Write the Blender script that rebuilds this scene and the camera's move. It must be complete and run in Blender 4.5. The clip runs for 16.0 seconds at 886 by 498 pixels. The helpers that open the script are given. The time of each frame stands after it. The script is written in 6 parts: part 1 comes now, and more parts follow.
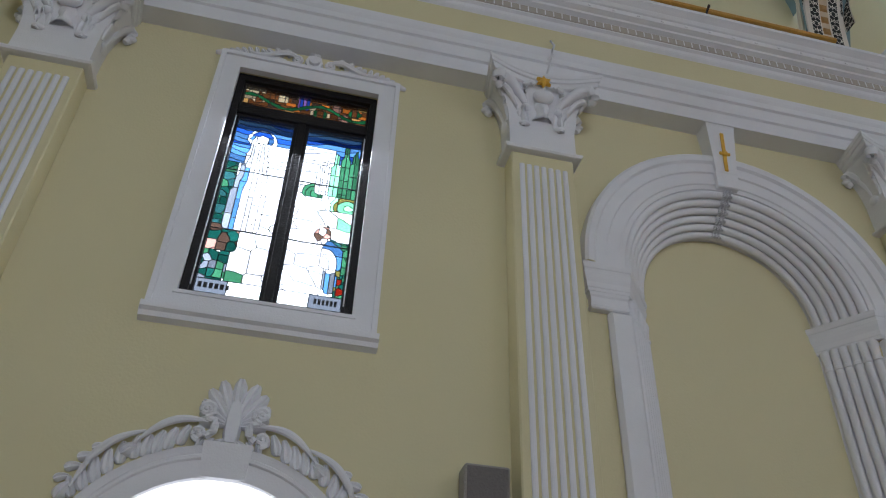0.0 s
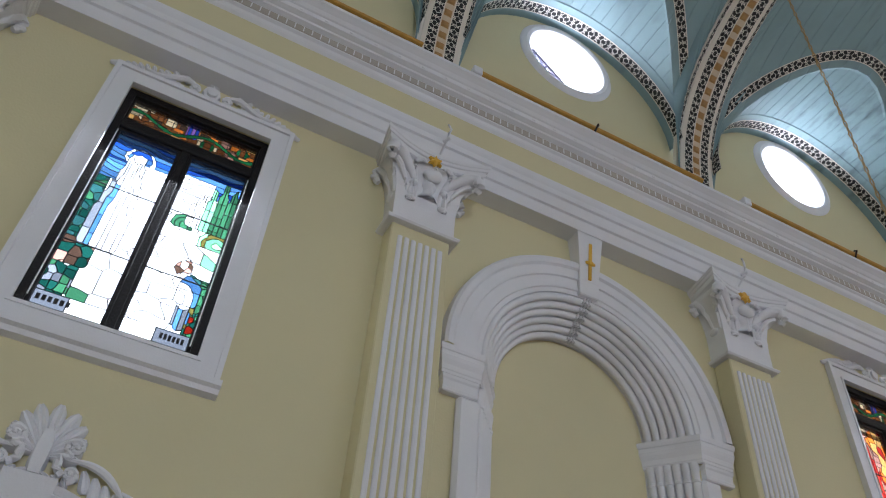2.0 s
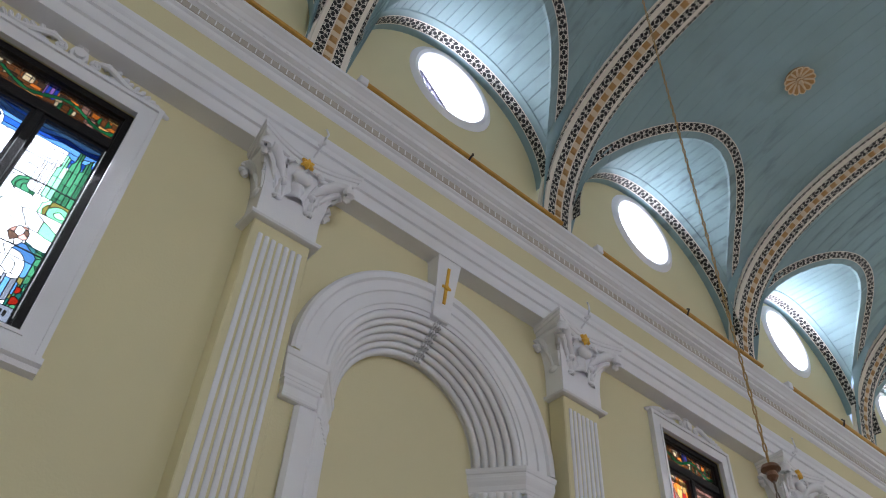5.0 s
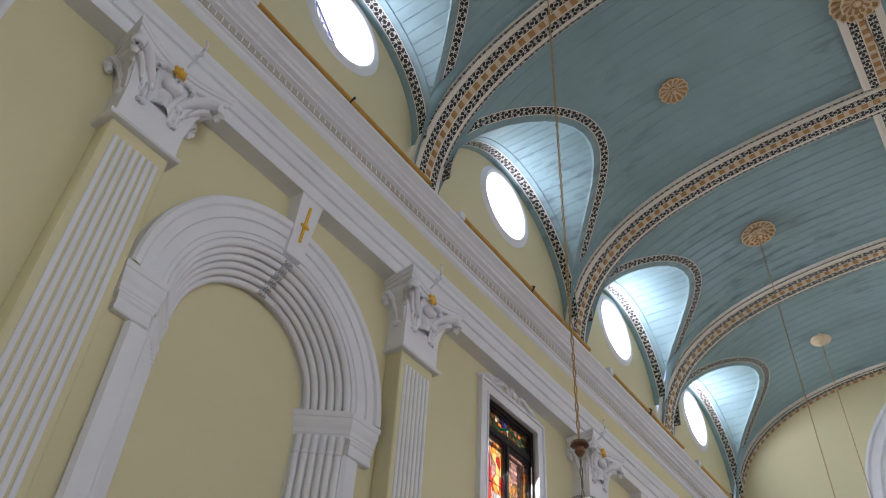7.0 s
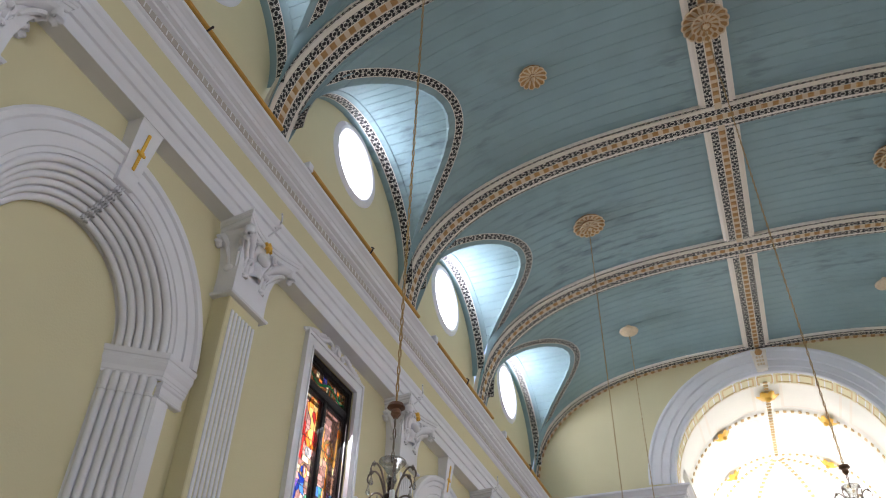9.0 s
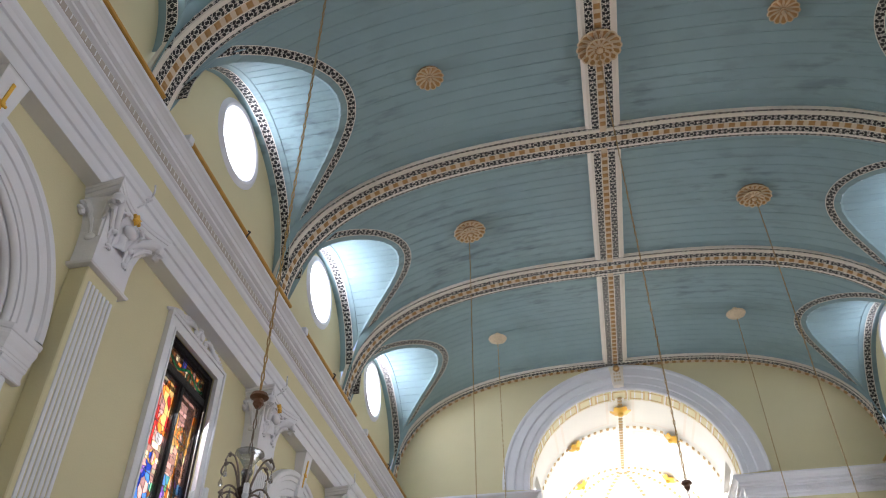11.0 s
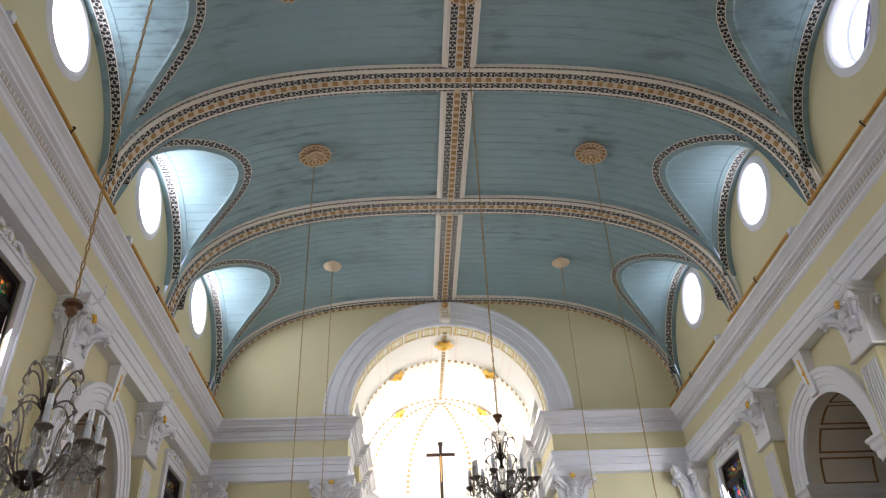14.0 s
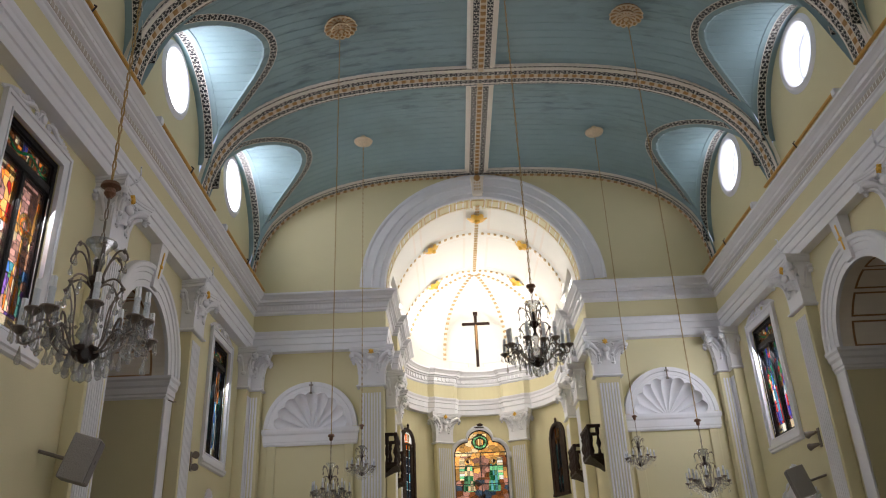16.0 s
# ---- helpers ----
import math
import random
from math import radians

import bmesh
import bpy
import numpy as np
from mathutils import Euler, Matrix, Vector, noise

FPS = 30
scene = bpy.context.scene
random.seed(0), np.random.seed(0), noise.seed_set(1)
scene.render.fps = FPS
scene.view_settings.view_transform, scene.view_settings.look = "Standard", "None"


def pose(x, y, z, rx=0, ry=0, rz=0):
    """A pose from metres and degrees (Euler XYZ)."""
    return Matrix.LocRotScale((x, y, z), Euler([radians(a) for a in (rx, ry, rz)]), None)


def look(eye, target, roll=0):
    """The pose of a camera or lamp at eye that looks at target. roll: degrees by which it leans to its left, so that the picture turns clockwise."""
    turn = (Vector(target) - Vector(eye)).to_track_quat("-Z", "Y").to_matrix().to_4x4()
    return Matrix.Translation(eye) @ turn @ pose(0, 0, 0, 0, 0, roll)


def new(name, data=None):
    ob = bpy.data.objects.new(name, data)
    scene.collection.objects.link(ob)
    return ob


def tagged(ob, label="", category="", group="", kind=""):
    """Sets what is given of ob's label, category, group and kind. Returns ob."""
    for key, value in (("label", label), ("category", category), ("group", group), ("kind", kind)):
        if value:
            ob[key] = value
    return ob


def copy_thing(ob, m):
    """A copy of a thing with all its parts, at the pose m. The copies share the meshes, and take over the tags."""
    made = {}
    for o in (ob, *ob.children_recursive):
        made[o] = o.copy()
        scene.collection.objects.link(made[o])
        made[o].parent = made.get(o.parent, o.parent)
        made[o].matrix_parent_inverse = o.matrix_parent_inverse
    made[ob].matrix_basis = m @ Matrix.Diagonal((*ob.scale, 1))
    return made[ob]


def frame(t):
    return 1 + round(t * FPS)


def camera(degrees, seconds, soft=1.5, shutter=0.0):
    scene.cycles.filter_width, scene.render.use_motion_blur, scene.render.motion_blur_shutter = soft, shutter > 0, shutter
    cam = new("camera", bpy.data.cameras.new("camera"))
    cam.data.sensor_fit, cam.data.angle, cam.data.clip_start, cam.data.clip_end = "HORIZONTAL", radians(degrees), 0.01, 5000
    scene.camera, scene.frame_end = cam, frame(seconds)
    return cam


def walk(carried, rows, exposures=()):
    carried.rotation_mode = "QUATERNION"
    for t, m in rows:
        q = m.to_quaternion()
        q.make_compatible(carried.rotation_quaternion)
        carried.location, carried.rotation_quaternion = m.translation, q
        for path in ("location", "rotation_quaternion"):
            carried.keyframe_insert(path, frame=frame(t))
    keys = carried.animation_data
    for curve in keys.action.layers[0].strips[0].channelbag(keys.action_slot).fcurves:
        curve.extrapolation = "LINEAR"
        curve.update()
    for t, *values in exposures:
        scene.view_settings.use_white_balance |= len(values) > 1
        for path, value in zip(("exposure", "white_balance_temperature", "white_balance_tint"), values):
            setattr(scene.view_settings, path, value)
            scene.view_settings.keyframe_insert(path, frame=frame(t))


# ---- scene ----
cam = camera(59.05, 16.0, soft=1.1)
walk(cam, [
    (0.0, pose(0.000, 0.000, 1.620, 127.19, -1.77, 76.65)),
    (0.5, pose(0.000, 0.000, 1.620, 129.29, -2.04, 72.48)),
    (1.0, pose(0.000, 0.000, 1.620, 130.26, -3.00, 68.52)),
    (1.5, pose(0.000, 0.000, 1.620, 131.90, -3.69, 64.59)),
    (2.0, pose(0.000, 0.000, 1.620, 132.88, -3.76, 62.54)),
    (2.5, pose(0.000, 0.000, 1.620, 133.20, -3.97, 58.33)),
    (3.0, pose(0.000, 0.000, 1.620, 133.13, -3.01, 57.17)),
    (5.3, pose(0.000, 0.000, 1.620, 134.97, -3.03, 47.05)),
    (5.5, pose(0.000, 0.000, 1.620, 135.13, -3.26, 45.18)),
    (6.0, pose(0.000, 0.000, 1.620, 134.10, -2.99, 41.30)),
    (6.5, pose(0.000, 0.000, 1.620, 133.19, -2.87, 38.52)),
    (7.0, pose(0.000, 0.000, 1.620, 131.69, -2.96, 35.38)),
    (7.5, pose(0.000, 0.000, 1.620, 130.92, -2.96, 31.71)),
    (8.0, pose(0.000, 0.000, 1.620, 130.46, -2.32, 28.32)),
    (8.5, pose(0.000, 0.000, 1.620, 129.87, -1.98, 25.88)),
    (9.0, pose(0.000, 0.000, 1.620, 129.30, -1.31, 21.60)),
    (9.2, pose(0.000, 0.000, 1.620, 129.28, -0.98, 20.17)),
    (11.3, pose(-0.063, 0.091, 1.668, 129.46, 0.20, 9.22)),
    (11.5, pose(-0.063, 0.091, 1.668, 129.65, 0.42, 7.75)),
    (12.0, pose(-0.063, 0.091, 1.668, 129.25, 1.19, 4.74)),
    (12.5, pose(-0.063, 0.091, 1.668, 128.90, 1.67, 3.47)),
    (13.0, pose(-0.063, 0.091, 1.668, 128.07, 1.60, 0.71)),
    (13.5, pose(-0.063, 0.091, 1.668, 124.98, 1.41, 0.01)),
    (14.0, pose(-0.063, 0.091, 1.668, 123.97, 2.18, -1.70)),
    (14.5, pose(-0.063, 0.091, 1.668, 121.90, 1.93, -1.71)),
    (15.0, pose(-0.063, 0.091, 1.668, 118.91, 1.98, -1.63)),
    (15.5, pose(-0.063, 0.091, 1.668, 117.45, 2.13, -0.49)),
    (16.0, pose(-0.063, 0.091, 1.668, 114.82, 2.19, 1.00)),
], exposures=[(0.0, 0.24, 5880, 10), (3.0, 0.44, 5950, 11), (5.5, 0.42, 6020, 12), (8.5, 0.54, 6080, 13), (12.5, 0.58, 6160, 14), (14.5, 0.35, 6290, 14), (16.0, 0.05, 6420, 14)])

# ---- light ----
world = bpy.data.worlds.new("sky")
scene.world = world
world.use_nodes = True
wn = world.node_tree
sky = wn.nodes.new("ShaderNodeTexSky")
sky.sky_type, sky.sun_disc = "NISHITA", False
sky.sun_elevation, sky.sun_rotation = radians(52), radians(12)
wn.nodes["Background"].inputs[1].default_value = 0.15
wn.links.new(sky.outputs[0], wn.nodes["Background"].inputs[0])

sun = new("sun", bpy.data.lights.new("sun", "SUN"))
sun.data.energy, sun.data.angle, sun.data.color = 2.5, radians(0.5), (1, 0.95, 0.86)
sun.matrix_world = look((6, 40, 60), (1, 20, 0))

# ---- plan: nave along +y, centre line x = XC ----
XC, XL, XR = 0.99, -5.36, 7.33
HW = XC - XL
YP = [-7.0, -2.48, 2.03, 6.2, 10.98, 15.12, 19.75]
YEND = 19.8
ZARC, ZCO, ZTOP = 7.93, 8.93, 9.46
VN, VA, VH, VZ = 2.8, 6.27, 3.56, 9.46
RIBW = 0.66


def daylight(name, m, sx, sy, watts, colour=(0.95, 0.96, 1.0)):
    lamp = new(name, bpy.data.lights.new(name, "AREA"))
    lamp.data.shape, lamp.data.size, lamp.data.size_y = "RECTANGLE", sx, sy
    lamp.data.energy, lamp.data.color = watts, colour
    lamp.matrix_world = m
    return lamp


W_OCULUS, W_STAINED, W_REAR, W_APSE = 36, 112, 20, 190
for i in range(1, 6):
    yc = (YP[i] + YP[i + 1]) / 2
    boost = {1: 0.65, 2: 0.65, 3: 0.68}.get(i, 1.75)
    daylight("oculus_light", look((XL - 0.3, yc, 11.7), (XL + 2, yc, 11.7)), 1.3, 1.3, W_OCULUS * boost).data.shape = "DISK"
    daylight("oculus_light", look((XR + 0.3, yc, 11.7), (XR - 2, yc, 11.7)), 1.3, 1.3, W_OCULUS * boost * 0.28).data.shape = "DISK"
for yc in (-0.26, 8.75, 17.6):
    daylight("window_light", look((XL - 0.3, yc, 6.17), (XL + 3, yc, 4.3)), 1.34, 2.6, W_STAINED * 0.6)
    daylight("window_light", look((XR + 0.3, yc, 6.17), (XR - 3, yc, 4.9)), 1.34, 2.6, W_STAINED * (1.9 if yc < 0 else 2.9 if yc < 12 else 2.3))
# unseen fill lamp at the entrance end; the wall behind it has no opening
daylight("rear_door_light", look((XC, -7.0, 3.2), (XC, 5, 3.4)), 4.5, 4.5, W_REAR, (0.95, 0.97, 1.0))
for s in (-1, 1):
    daylight("apse_window_light", look((XC + s * 2.5, 21.6, 9.95), (XC - s * 1.5, 22.0, 11.0)), 0.9, 0.9, W_APSE * 0.5, (1, 0.96, 0.88)).data.shape = "DISK"
    daylight("apse_window_light", look((XC + s * 2.3, 25.8, 9.95), (XC - s * 1.5, 24.6, 10.8)), 0.9, 0.9, W_APSE * 0.5, (1, 0.96, 0.88)).data.shape = "DISK"
# fill lamp added in mid-chancel to brighten the curved apse wall
daylight("apse_door_light", look((XC, 21.5, 3.6), (XC, 27.5, 7.5)), 3.0, 1.5, 28, (1, 0.95, 0.82))


# ---- materials ----
def material(name, colour, rough=0.6, metal=0.0, vary=0.1, scale=3.0, bump=0.02, bscale=60.0, stain=0.0, stain_colour=(0.3, 0.28, 0.24), spec=0.5):
    m = bpy.data.materials.new(name)
    m.use_nodes = True
    nt = m.node_tree
    b = nt.nodes["Principled BSDF"]
    b.inputs["Roughness"].default_value, b.inputs["Metallic"].default_value = rough, metal
    b.inputs["Specular IOR Level"].default_value = spec
    co = nt.nodes.new("ShaderNodeTexCoord")
    geo = nt.nodes.new("ShaderNodeNewGeometry")
    n1 = nt.nodes.new("ShaderNodeTexNoise")
    n1.inputs["Scale"].default_value, n1.inputs["Detail"].default_value = scale, 6
    n2 = nt.nodes.new("ShaderNodeTexNoise")
    n2.inputs["Scale"].default_value, n2.inputs["Detail"].default_value = bscale, 4
    nt.links.new(geo.outputs["Position"], n1.inputs["Vector"])
    nt.links.new(geo.outputs["Position"], n2.inputs["Vector"])
    mix = nt.nodes.new("ShaderNodeMix")
    mix.data_type = "RGBA"
    mix.inputs[6].default_value = (*[c * (1 - vary) for c in colour], 1)
    mix.inputs[7].default_value = (*[min(c * (1 + vary), 1) for c in colour], 1)
    nt.links.new(n1.outputs["Fac"], mix.inputs[0])
    out = mix.outputs[2]
    if stain:
        n3 = nt.nodes.new("ShaderNodeTexNoise")
        n3.inputs["Scale"].default_value, n3.inputs["Detail"].default_value = scale * 0.35, 8
        nt.links.new(geo.outputs["Position"], n3.inputs["Vector"])
        ramp = nt.nodes.new("ShaderNodeMapRange")
        ramp.inputs[1].default_value, ramp.inputs[2].default_value = 0.52, 0.75
        ramp.inputs[4].default_value = stain
        nt.links.new(n3.outputs["Fac"], ramp.inputs[0])
        mx = nt.nodes.new("ShaderNodeMix")
        mx.data_type = "RGBA"
        mx.inputs[7].default_value = (*stain_colour, 1)
        nt.links.new(ramp.outputs[0], mx.inputs[0])
        nt.links.new(out, mx.inputs[6])
        out = mx.outputs[2]
    nt.links.new(out, b.inputs["Base Color"])
    if bump:
        bp = nt.nodes.new("ShaderNodeBump")
        bp.inputs["Strength"].default_value, bp.inputs["Distance"].default_value = 0.5, bump
        nt.links.new(n2.outputs["Fac"], bp.inputs["Height"])
        nt.links.new(bp.outputs["Normal"], b.inputs["Normal"])
    return m


def fret_material():
    """Cream fretwork with its pierced holes painted dark: mirrored cells in the strip's own coordinates (metres along,
    0 to 1 across).
    """
    m = material("cream_fretwork", (0.84, 0.79, 0.7), 0.6)
    nt = m.node_tree
    b = nt.nodes["Principled BSDF"]
    base = b.inputs["Base Color"].links[0].from_socket
    uv = nt.nodes.new("ShaderNodeUVMap")
    sep = nt.nodes.new("ShaderNodeSeparateXYZ")
    nt.links.new(uv.outputs[0], sep.inputs[0])

    def calc(op, a, b2=None, c=None):
        n = nt.nodes.new("ShaderNodeMath")
        n.operation = op
        for i, v in enumerate((a, b2, c)):
            if v is None:
                continue
            if isinstance(v, (int, float)):
                n.inputs[i].default_value = v
            else:
                nt.links.new(v, n.inputs[i])
        return n.outputs[0]
    u = calc("PINGPONG", sep.outputs[0], 0.115)
    v = calc("ABSOLUTE", calc("SUBTRACT", sep.outputs[1], 0.5))
    com = nt.nodes.new("ShaderNodeCombineXYZ")
    nt.links.new(calc("MULTIPLY", u, 15.0), com.inputs[0])
    nt.links.new(calc("MULTIPLY", v, 2.1), com.inputs[1])
    vor = nt.nodes.new("ShaderNodeTexVoronoi")
    vor.voronoi_dimensions, vor.feature = "2D", "DISTANCE_TO_EDGE"
    vor.inputs["Scale"].default_value = 1.0
    nt.links.new(com.outputs[0], vor.inputs["Vector"])
    inside = calc("LESS_THAN", v, 0.42)
    hole = calc("MULTIPLY", calc("GREATER_THAN", vor.outputs["Distance"], 0.062), inside)
    mx = nt.nodes.new("ShaderNodeMix")
    mx.data_type = "RGBA"
    nt.links.new(hole, mx.inputs[0])
    nt.links.new(base, mx.inputs[6])
    # near-black stands in for the shade inside the holes, which are not cut
    mx.inputs[7].default_value = (0.012, 0.012, 0.014, 1)
    nt.links.new(mx.outputs[2], b.inputs["Base Color"])
    return m


def glass_material(name, colour, clear=1.0):
    m = bpy.data.materials.new(name)
    m.use_nodes = True
    nt = m.node_tree
    for n in list(nt.nodes):
        nt.nodes.remove(n)
    o = nt.nodes.new("ShaderNodeOutputMaterial")
    t = nt.nodes.new("ShaderNodeBsdfTransparent")
    g = nt.nodes.new("ShaderNodeBsdfPrincipled")
    info = nt.nodes.new("ShaderNodeObjectInfo")
    hs = nt.nodes.new("ShaderNodeHueSaturation")
    hs.inputs["Color"].default_value = (*[c ** 0.5 for c in colour], 1)
    mr = nt.nodes.new("ShaderNodeMapRange")
    mr.inputs[3].default_value, mr.inputs[4].default_value = 0.72, 1.22
    nt.links.new(info.outputs["Random"], mr.inputs[0])
    nt.links.new(mr.outputs[0], hs.inputs["Value"])
    nt.links.new(hs.outputs[0], t.inputs["Color"])
    nt.links.new(hs.outputs[0], g.inputs["Base Color"])
    g.inputs["Roughness"].default_value = 0.25
    mx = nt.nodes.new("ShaderNodeMixShader")
    mx.inputs[0].default_value = 0.1 if clear == 1.0 else 1.0 - clear
    nt.links.new(t.outputs[0], mx.inputs[1])
    nt.links.new(g.outputs[0], mx.inputs[2])
    nt.links.new(mx.outputs[0], o.inputs[0])
    return m


def glow_material(name, colour, power):
    """Bright overcast sky just outside a window."""
    m = bpy.data.materials.new(name)
    m.use_nodes = True
    b = m.node_tree.nodes["Principled BSDF"]
    b.inputs["Base Color"].default_value = (0.8, 0.8, 0.8, 1)
    b.inputs["Emission Color"].default_value = (*colour, 1)
    b.inputs["Emission Strength"].default_value = power
    return m


YELLOW = material("yellow_wall_paint", (0.685, 0.625, 0.395), 0.75, vary=0.05, scale=0.8, bump=0.004, bscale=45, stain=0.12, stain_colour=(0.5, 0.44, 0.24))
WHITE = material("white_stucco", (0.79, 0.79, 0.835), 0.6, vary=0.05, scale=2.5, bump=0.004, bscale=70, stain=0.2, stain_colour=(0.6, 0.57, 0.54))
CREAM = material("cream_paint", (0.83, 0.77, 0.69), 0.6, vary=0.05, scale=3, bump=0.003)
TEAL = material("teal_ceiling_boards", (0.27, 0.39, 0.425), 0.55, vary=0.12, scale=1.6, bump=0.004, bscale=30, stain=0.35, stain_colour=(0.2, 0.27, 0.29))
def streaks(m, sx, sy, amount, colour):
    """Faded streaks that run along the boards."""
    nt = m.node_tree
    b = nt.nodes["Principled BSDF"]
    src = b.inputs["Base Color"].links[0].from_socket
    geo = nt.nodes.new("ShaderNodeNewGeometry")
    mp = nt.nodes.new("ShaderNodeMapping")
    mp.inputs["Scale"].default_value = (sx, sy, 0.6)
    n = nt.nodes.new("ShaderNodeTexNoise")
    n.inputs["Scale"].default_value, n.inputs["Detail"].default_value = 1.0, 3
    r = nt.nodes.new("ShaderNodeMapRange")
    r.inputs[1].default_value, r.inputs[2].default_value, r.inputs[4].default_value = 0.5, 0.68, amount
    big = nt.nodes.new("ShaderNodeTexNoise")
    big.inputs["Scale"].default_value = 0.3
    rb = nt.nodes.new("ShaderNodeMapRange")
    rb.inputs[1].default_value, rb.inputs[2].default_value = 0.44, 0.6
    mul = nt.nodes.new("ShaderNodeMath")
    mul.operation = "MULTIPLY"
    mx = nt.nodes.new("ShaderNodeMix")
    mx.data_type = "RGBA"
    mx.inputs[7].default_value = (*colour, 1)
    nt.links.new(geo.outputs["Position"], mp.inputs["Vector"])
    nt.links.new(geo.outputs["Position"], big.inputs["Vector"])
    nt.links.new(mp.outputs[0], n.inputs["Vector"])
    nt.links.new(n.outputs["Fac"], r.inputs[0])
    nt.links.new(big.outputs["Fac"], rb.inputs[0])
    nt.links.new(r.outputs[0], mul.inputs[0])
    nt.links.new(rb.outputs[0], mul.inputs[1])
    nt.links.new(mul.outputs[0], mx.inputs[0])
    nt.links.new(src, mx.inputs[6])
    nt.links.new(mx.outputs[2], b.inputs["Base Color"])


streaks(TEAL, 2.0, 6.0, 0.62, (0.11, 0.15, 0.165))
# darker taupe for the strip below the cornice's upper mouldings
TAUPE = material("taupe_band_paint", (0.46, 0.42, 0.38), 0.7, vary=0.12, scale=6, bump=0.006)
CUPBRASS = material("reddish_brass_cup", (0.2, 0.1, 0.06), 0.4, 0.4, vary=0.2, scale=20)
GOLD = material("gold_paint", (0.8, 0.47, 0.06), 0.4, 0.1, vary=0.15, scale=20, bump=0.003)
OCHRE = material("ochre_gilding", (0.45, 0.25, 0.09), 0.5, 0.1, vary=0.2, scale=14, bump=0.003)
STUD = material("pale_ochre_gilding", (0.6, 0.42, 0.2), 0.5, 0.05, vary=0.15, scale=14, bump=0)
TAN = material("tan_rib_ground", (0.7, 0.57, 0.41), 0.6, vary=0.12, scale=8)
PINKROS = material("cream_gilt_plaster", (0.7, 0.56, 0.38), 0.55, 0.05, vary=0.25, scale=18, bump=0.006)
BLACK = material("black_window_paint", (0.014, 0.012, 0.013), 0.4, vary=0.3, spec=0.25)
DARKWOOD = material("dark_brown_wood", (0.03, 0.015, 0.01), 0.5, vary=0.4, scale=8, spec=0.25)
BROWN = material("brown_painted_line", (0.3, 0.165, 0.07), 0.6, vary=0.15)
ROD = material("brass_rod", (0.58, 0.31, 0.06), 0.45, 0.25, vary=0.25, scale=9)
BRASS = material("tarnished_brass", (0.2, 0.165, 0.14), 0.32, 0.45, vary=0.3, scale=25)
CHAINM = material("aged_brass_chain", (0.42, 0.28, 0.12), 0.45, 0.5, vary=0.3, scale=25)
CRYSTAL = glass_material("cut_glass", (0.85, 0.86, 0.88), 0.68)
CRYSTAL.node_tree.nodes["Principled BSDF"].inputs["Transmission Weight"].default_value = 0.85
CANDLE = material("grey_candle_sleeve", (0.62, 0.66, 0.72), 0.5, vary=0.05)
BULB = material("white_lamp_tube", (0.85, 0.87, 0.9), 0.3, vary=0.02)
SPEAKER = material("taupe_speaker_case", (0.3, 0.28, 0.265), 0.7, vary=0.1, scale=40)
GRILLE = material("grey_speaker_cloth", (0.17, 0.155, 0.15), 0.85, vary=0.15, scale=40)
STONE = material("brown_floor_stone", (0.2, 0.155, 0.115), 0.4, vary=0.2)
# ochre with the chapel's shade put into the colour
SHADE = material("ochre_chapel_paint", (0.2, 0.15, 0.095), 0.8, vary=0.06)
APSEW = material("white_apse_paint", (0.84, 0.82, 0.76), 0.6, vary=0.03, scale=1.5)
FRET = fret_material()
SKYGLOW = glow_material("bright_sky", (0.93, 0.96, 1.0), 3.0)
PALESKY = glow_material("pale_blue_sky", (0.74, 0.86, 1.0), 0.8)
HAZE = glow_material("hazy_daylight", (1.0, 0.98, 0.95), 1.05)
GLARE = glow_material("glaring_sky", (0.95, 0.97, 1.0), 3.2)
DIMSKY = glow_material("dim_daylight", (1.0, 0.97, 0.92), 0.45)
SHADYSKY = glow_material("shaded_daylight", (1.0, 0.93, 0.8), 0.75)
VIOLETGREY = material("violet_grey_metal", (0.3, 0.28, 0.4), 0.4, 0.2, vary=0.1)
LEAD = material("lead_came", (0.03, 0.03, 0.035), 0.5, 0.4, vary=0.2)
G = {k: glass_material("glass_" + k, c) for k, c in dict(
    white=(0.95, 0.97, 1.0), sky=(0.13, 0.36, 0.95), blue=(0.03, 0.08, 0.6), green=(0.02, 0.2, 0.07), pale_green=(0.22, 0.62, 0.35),
    red=(0.75, 0.05, 0.04), orange=(0.95, 0.28, 0.04), amber=(0.85, 0.5, 0.16), brown=(0.25, 0.09, 0.03), pink=(0.75, 0.4, 0.35),
    violet=(0.3, 0.15, 0.55), cream=(0.9, 0.75, 0.5), dark=(0.06, 0.1, 0.16), teal=(0.15, 0.5, 0.6),
    leaf_shade=(0.006, 0.05, 0.04), leaf_light=(0.03, 0.12, 0.06), deep_sky=(0.012, 0.05, 0.26), light_sky=(0.06, 0.16, 0.36), sea=(0.02, 0.08, 0.085), lilac=(0.16, 0.18, 0.22),
    earth=(0.06, 0.035, 0.025), poppy=(0.1, 0.005, 0.002), straw=(0.09, 0.08, 0.02), rose=(0.5, 0.27, 0.22)).items()}


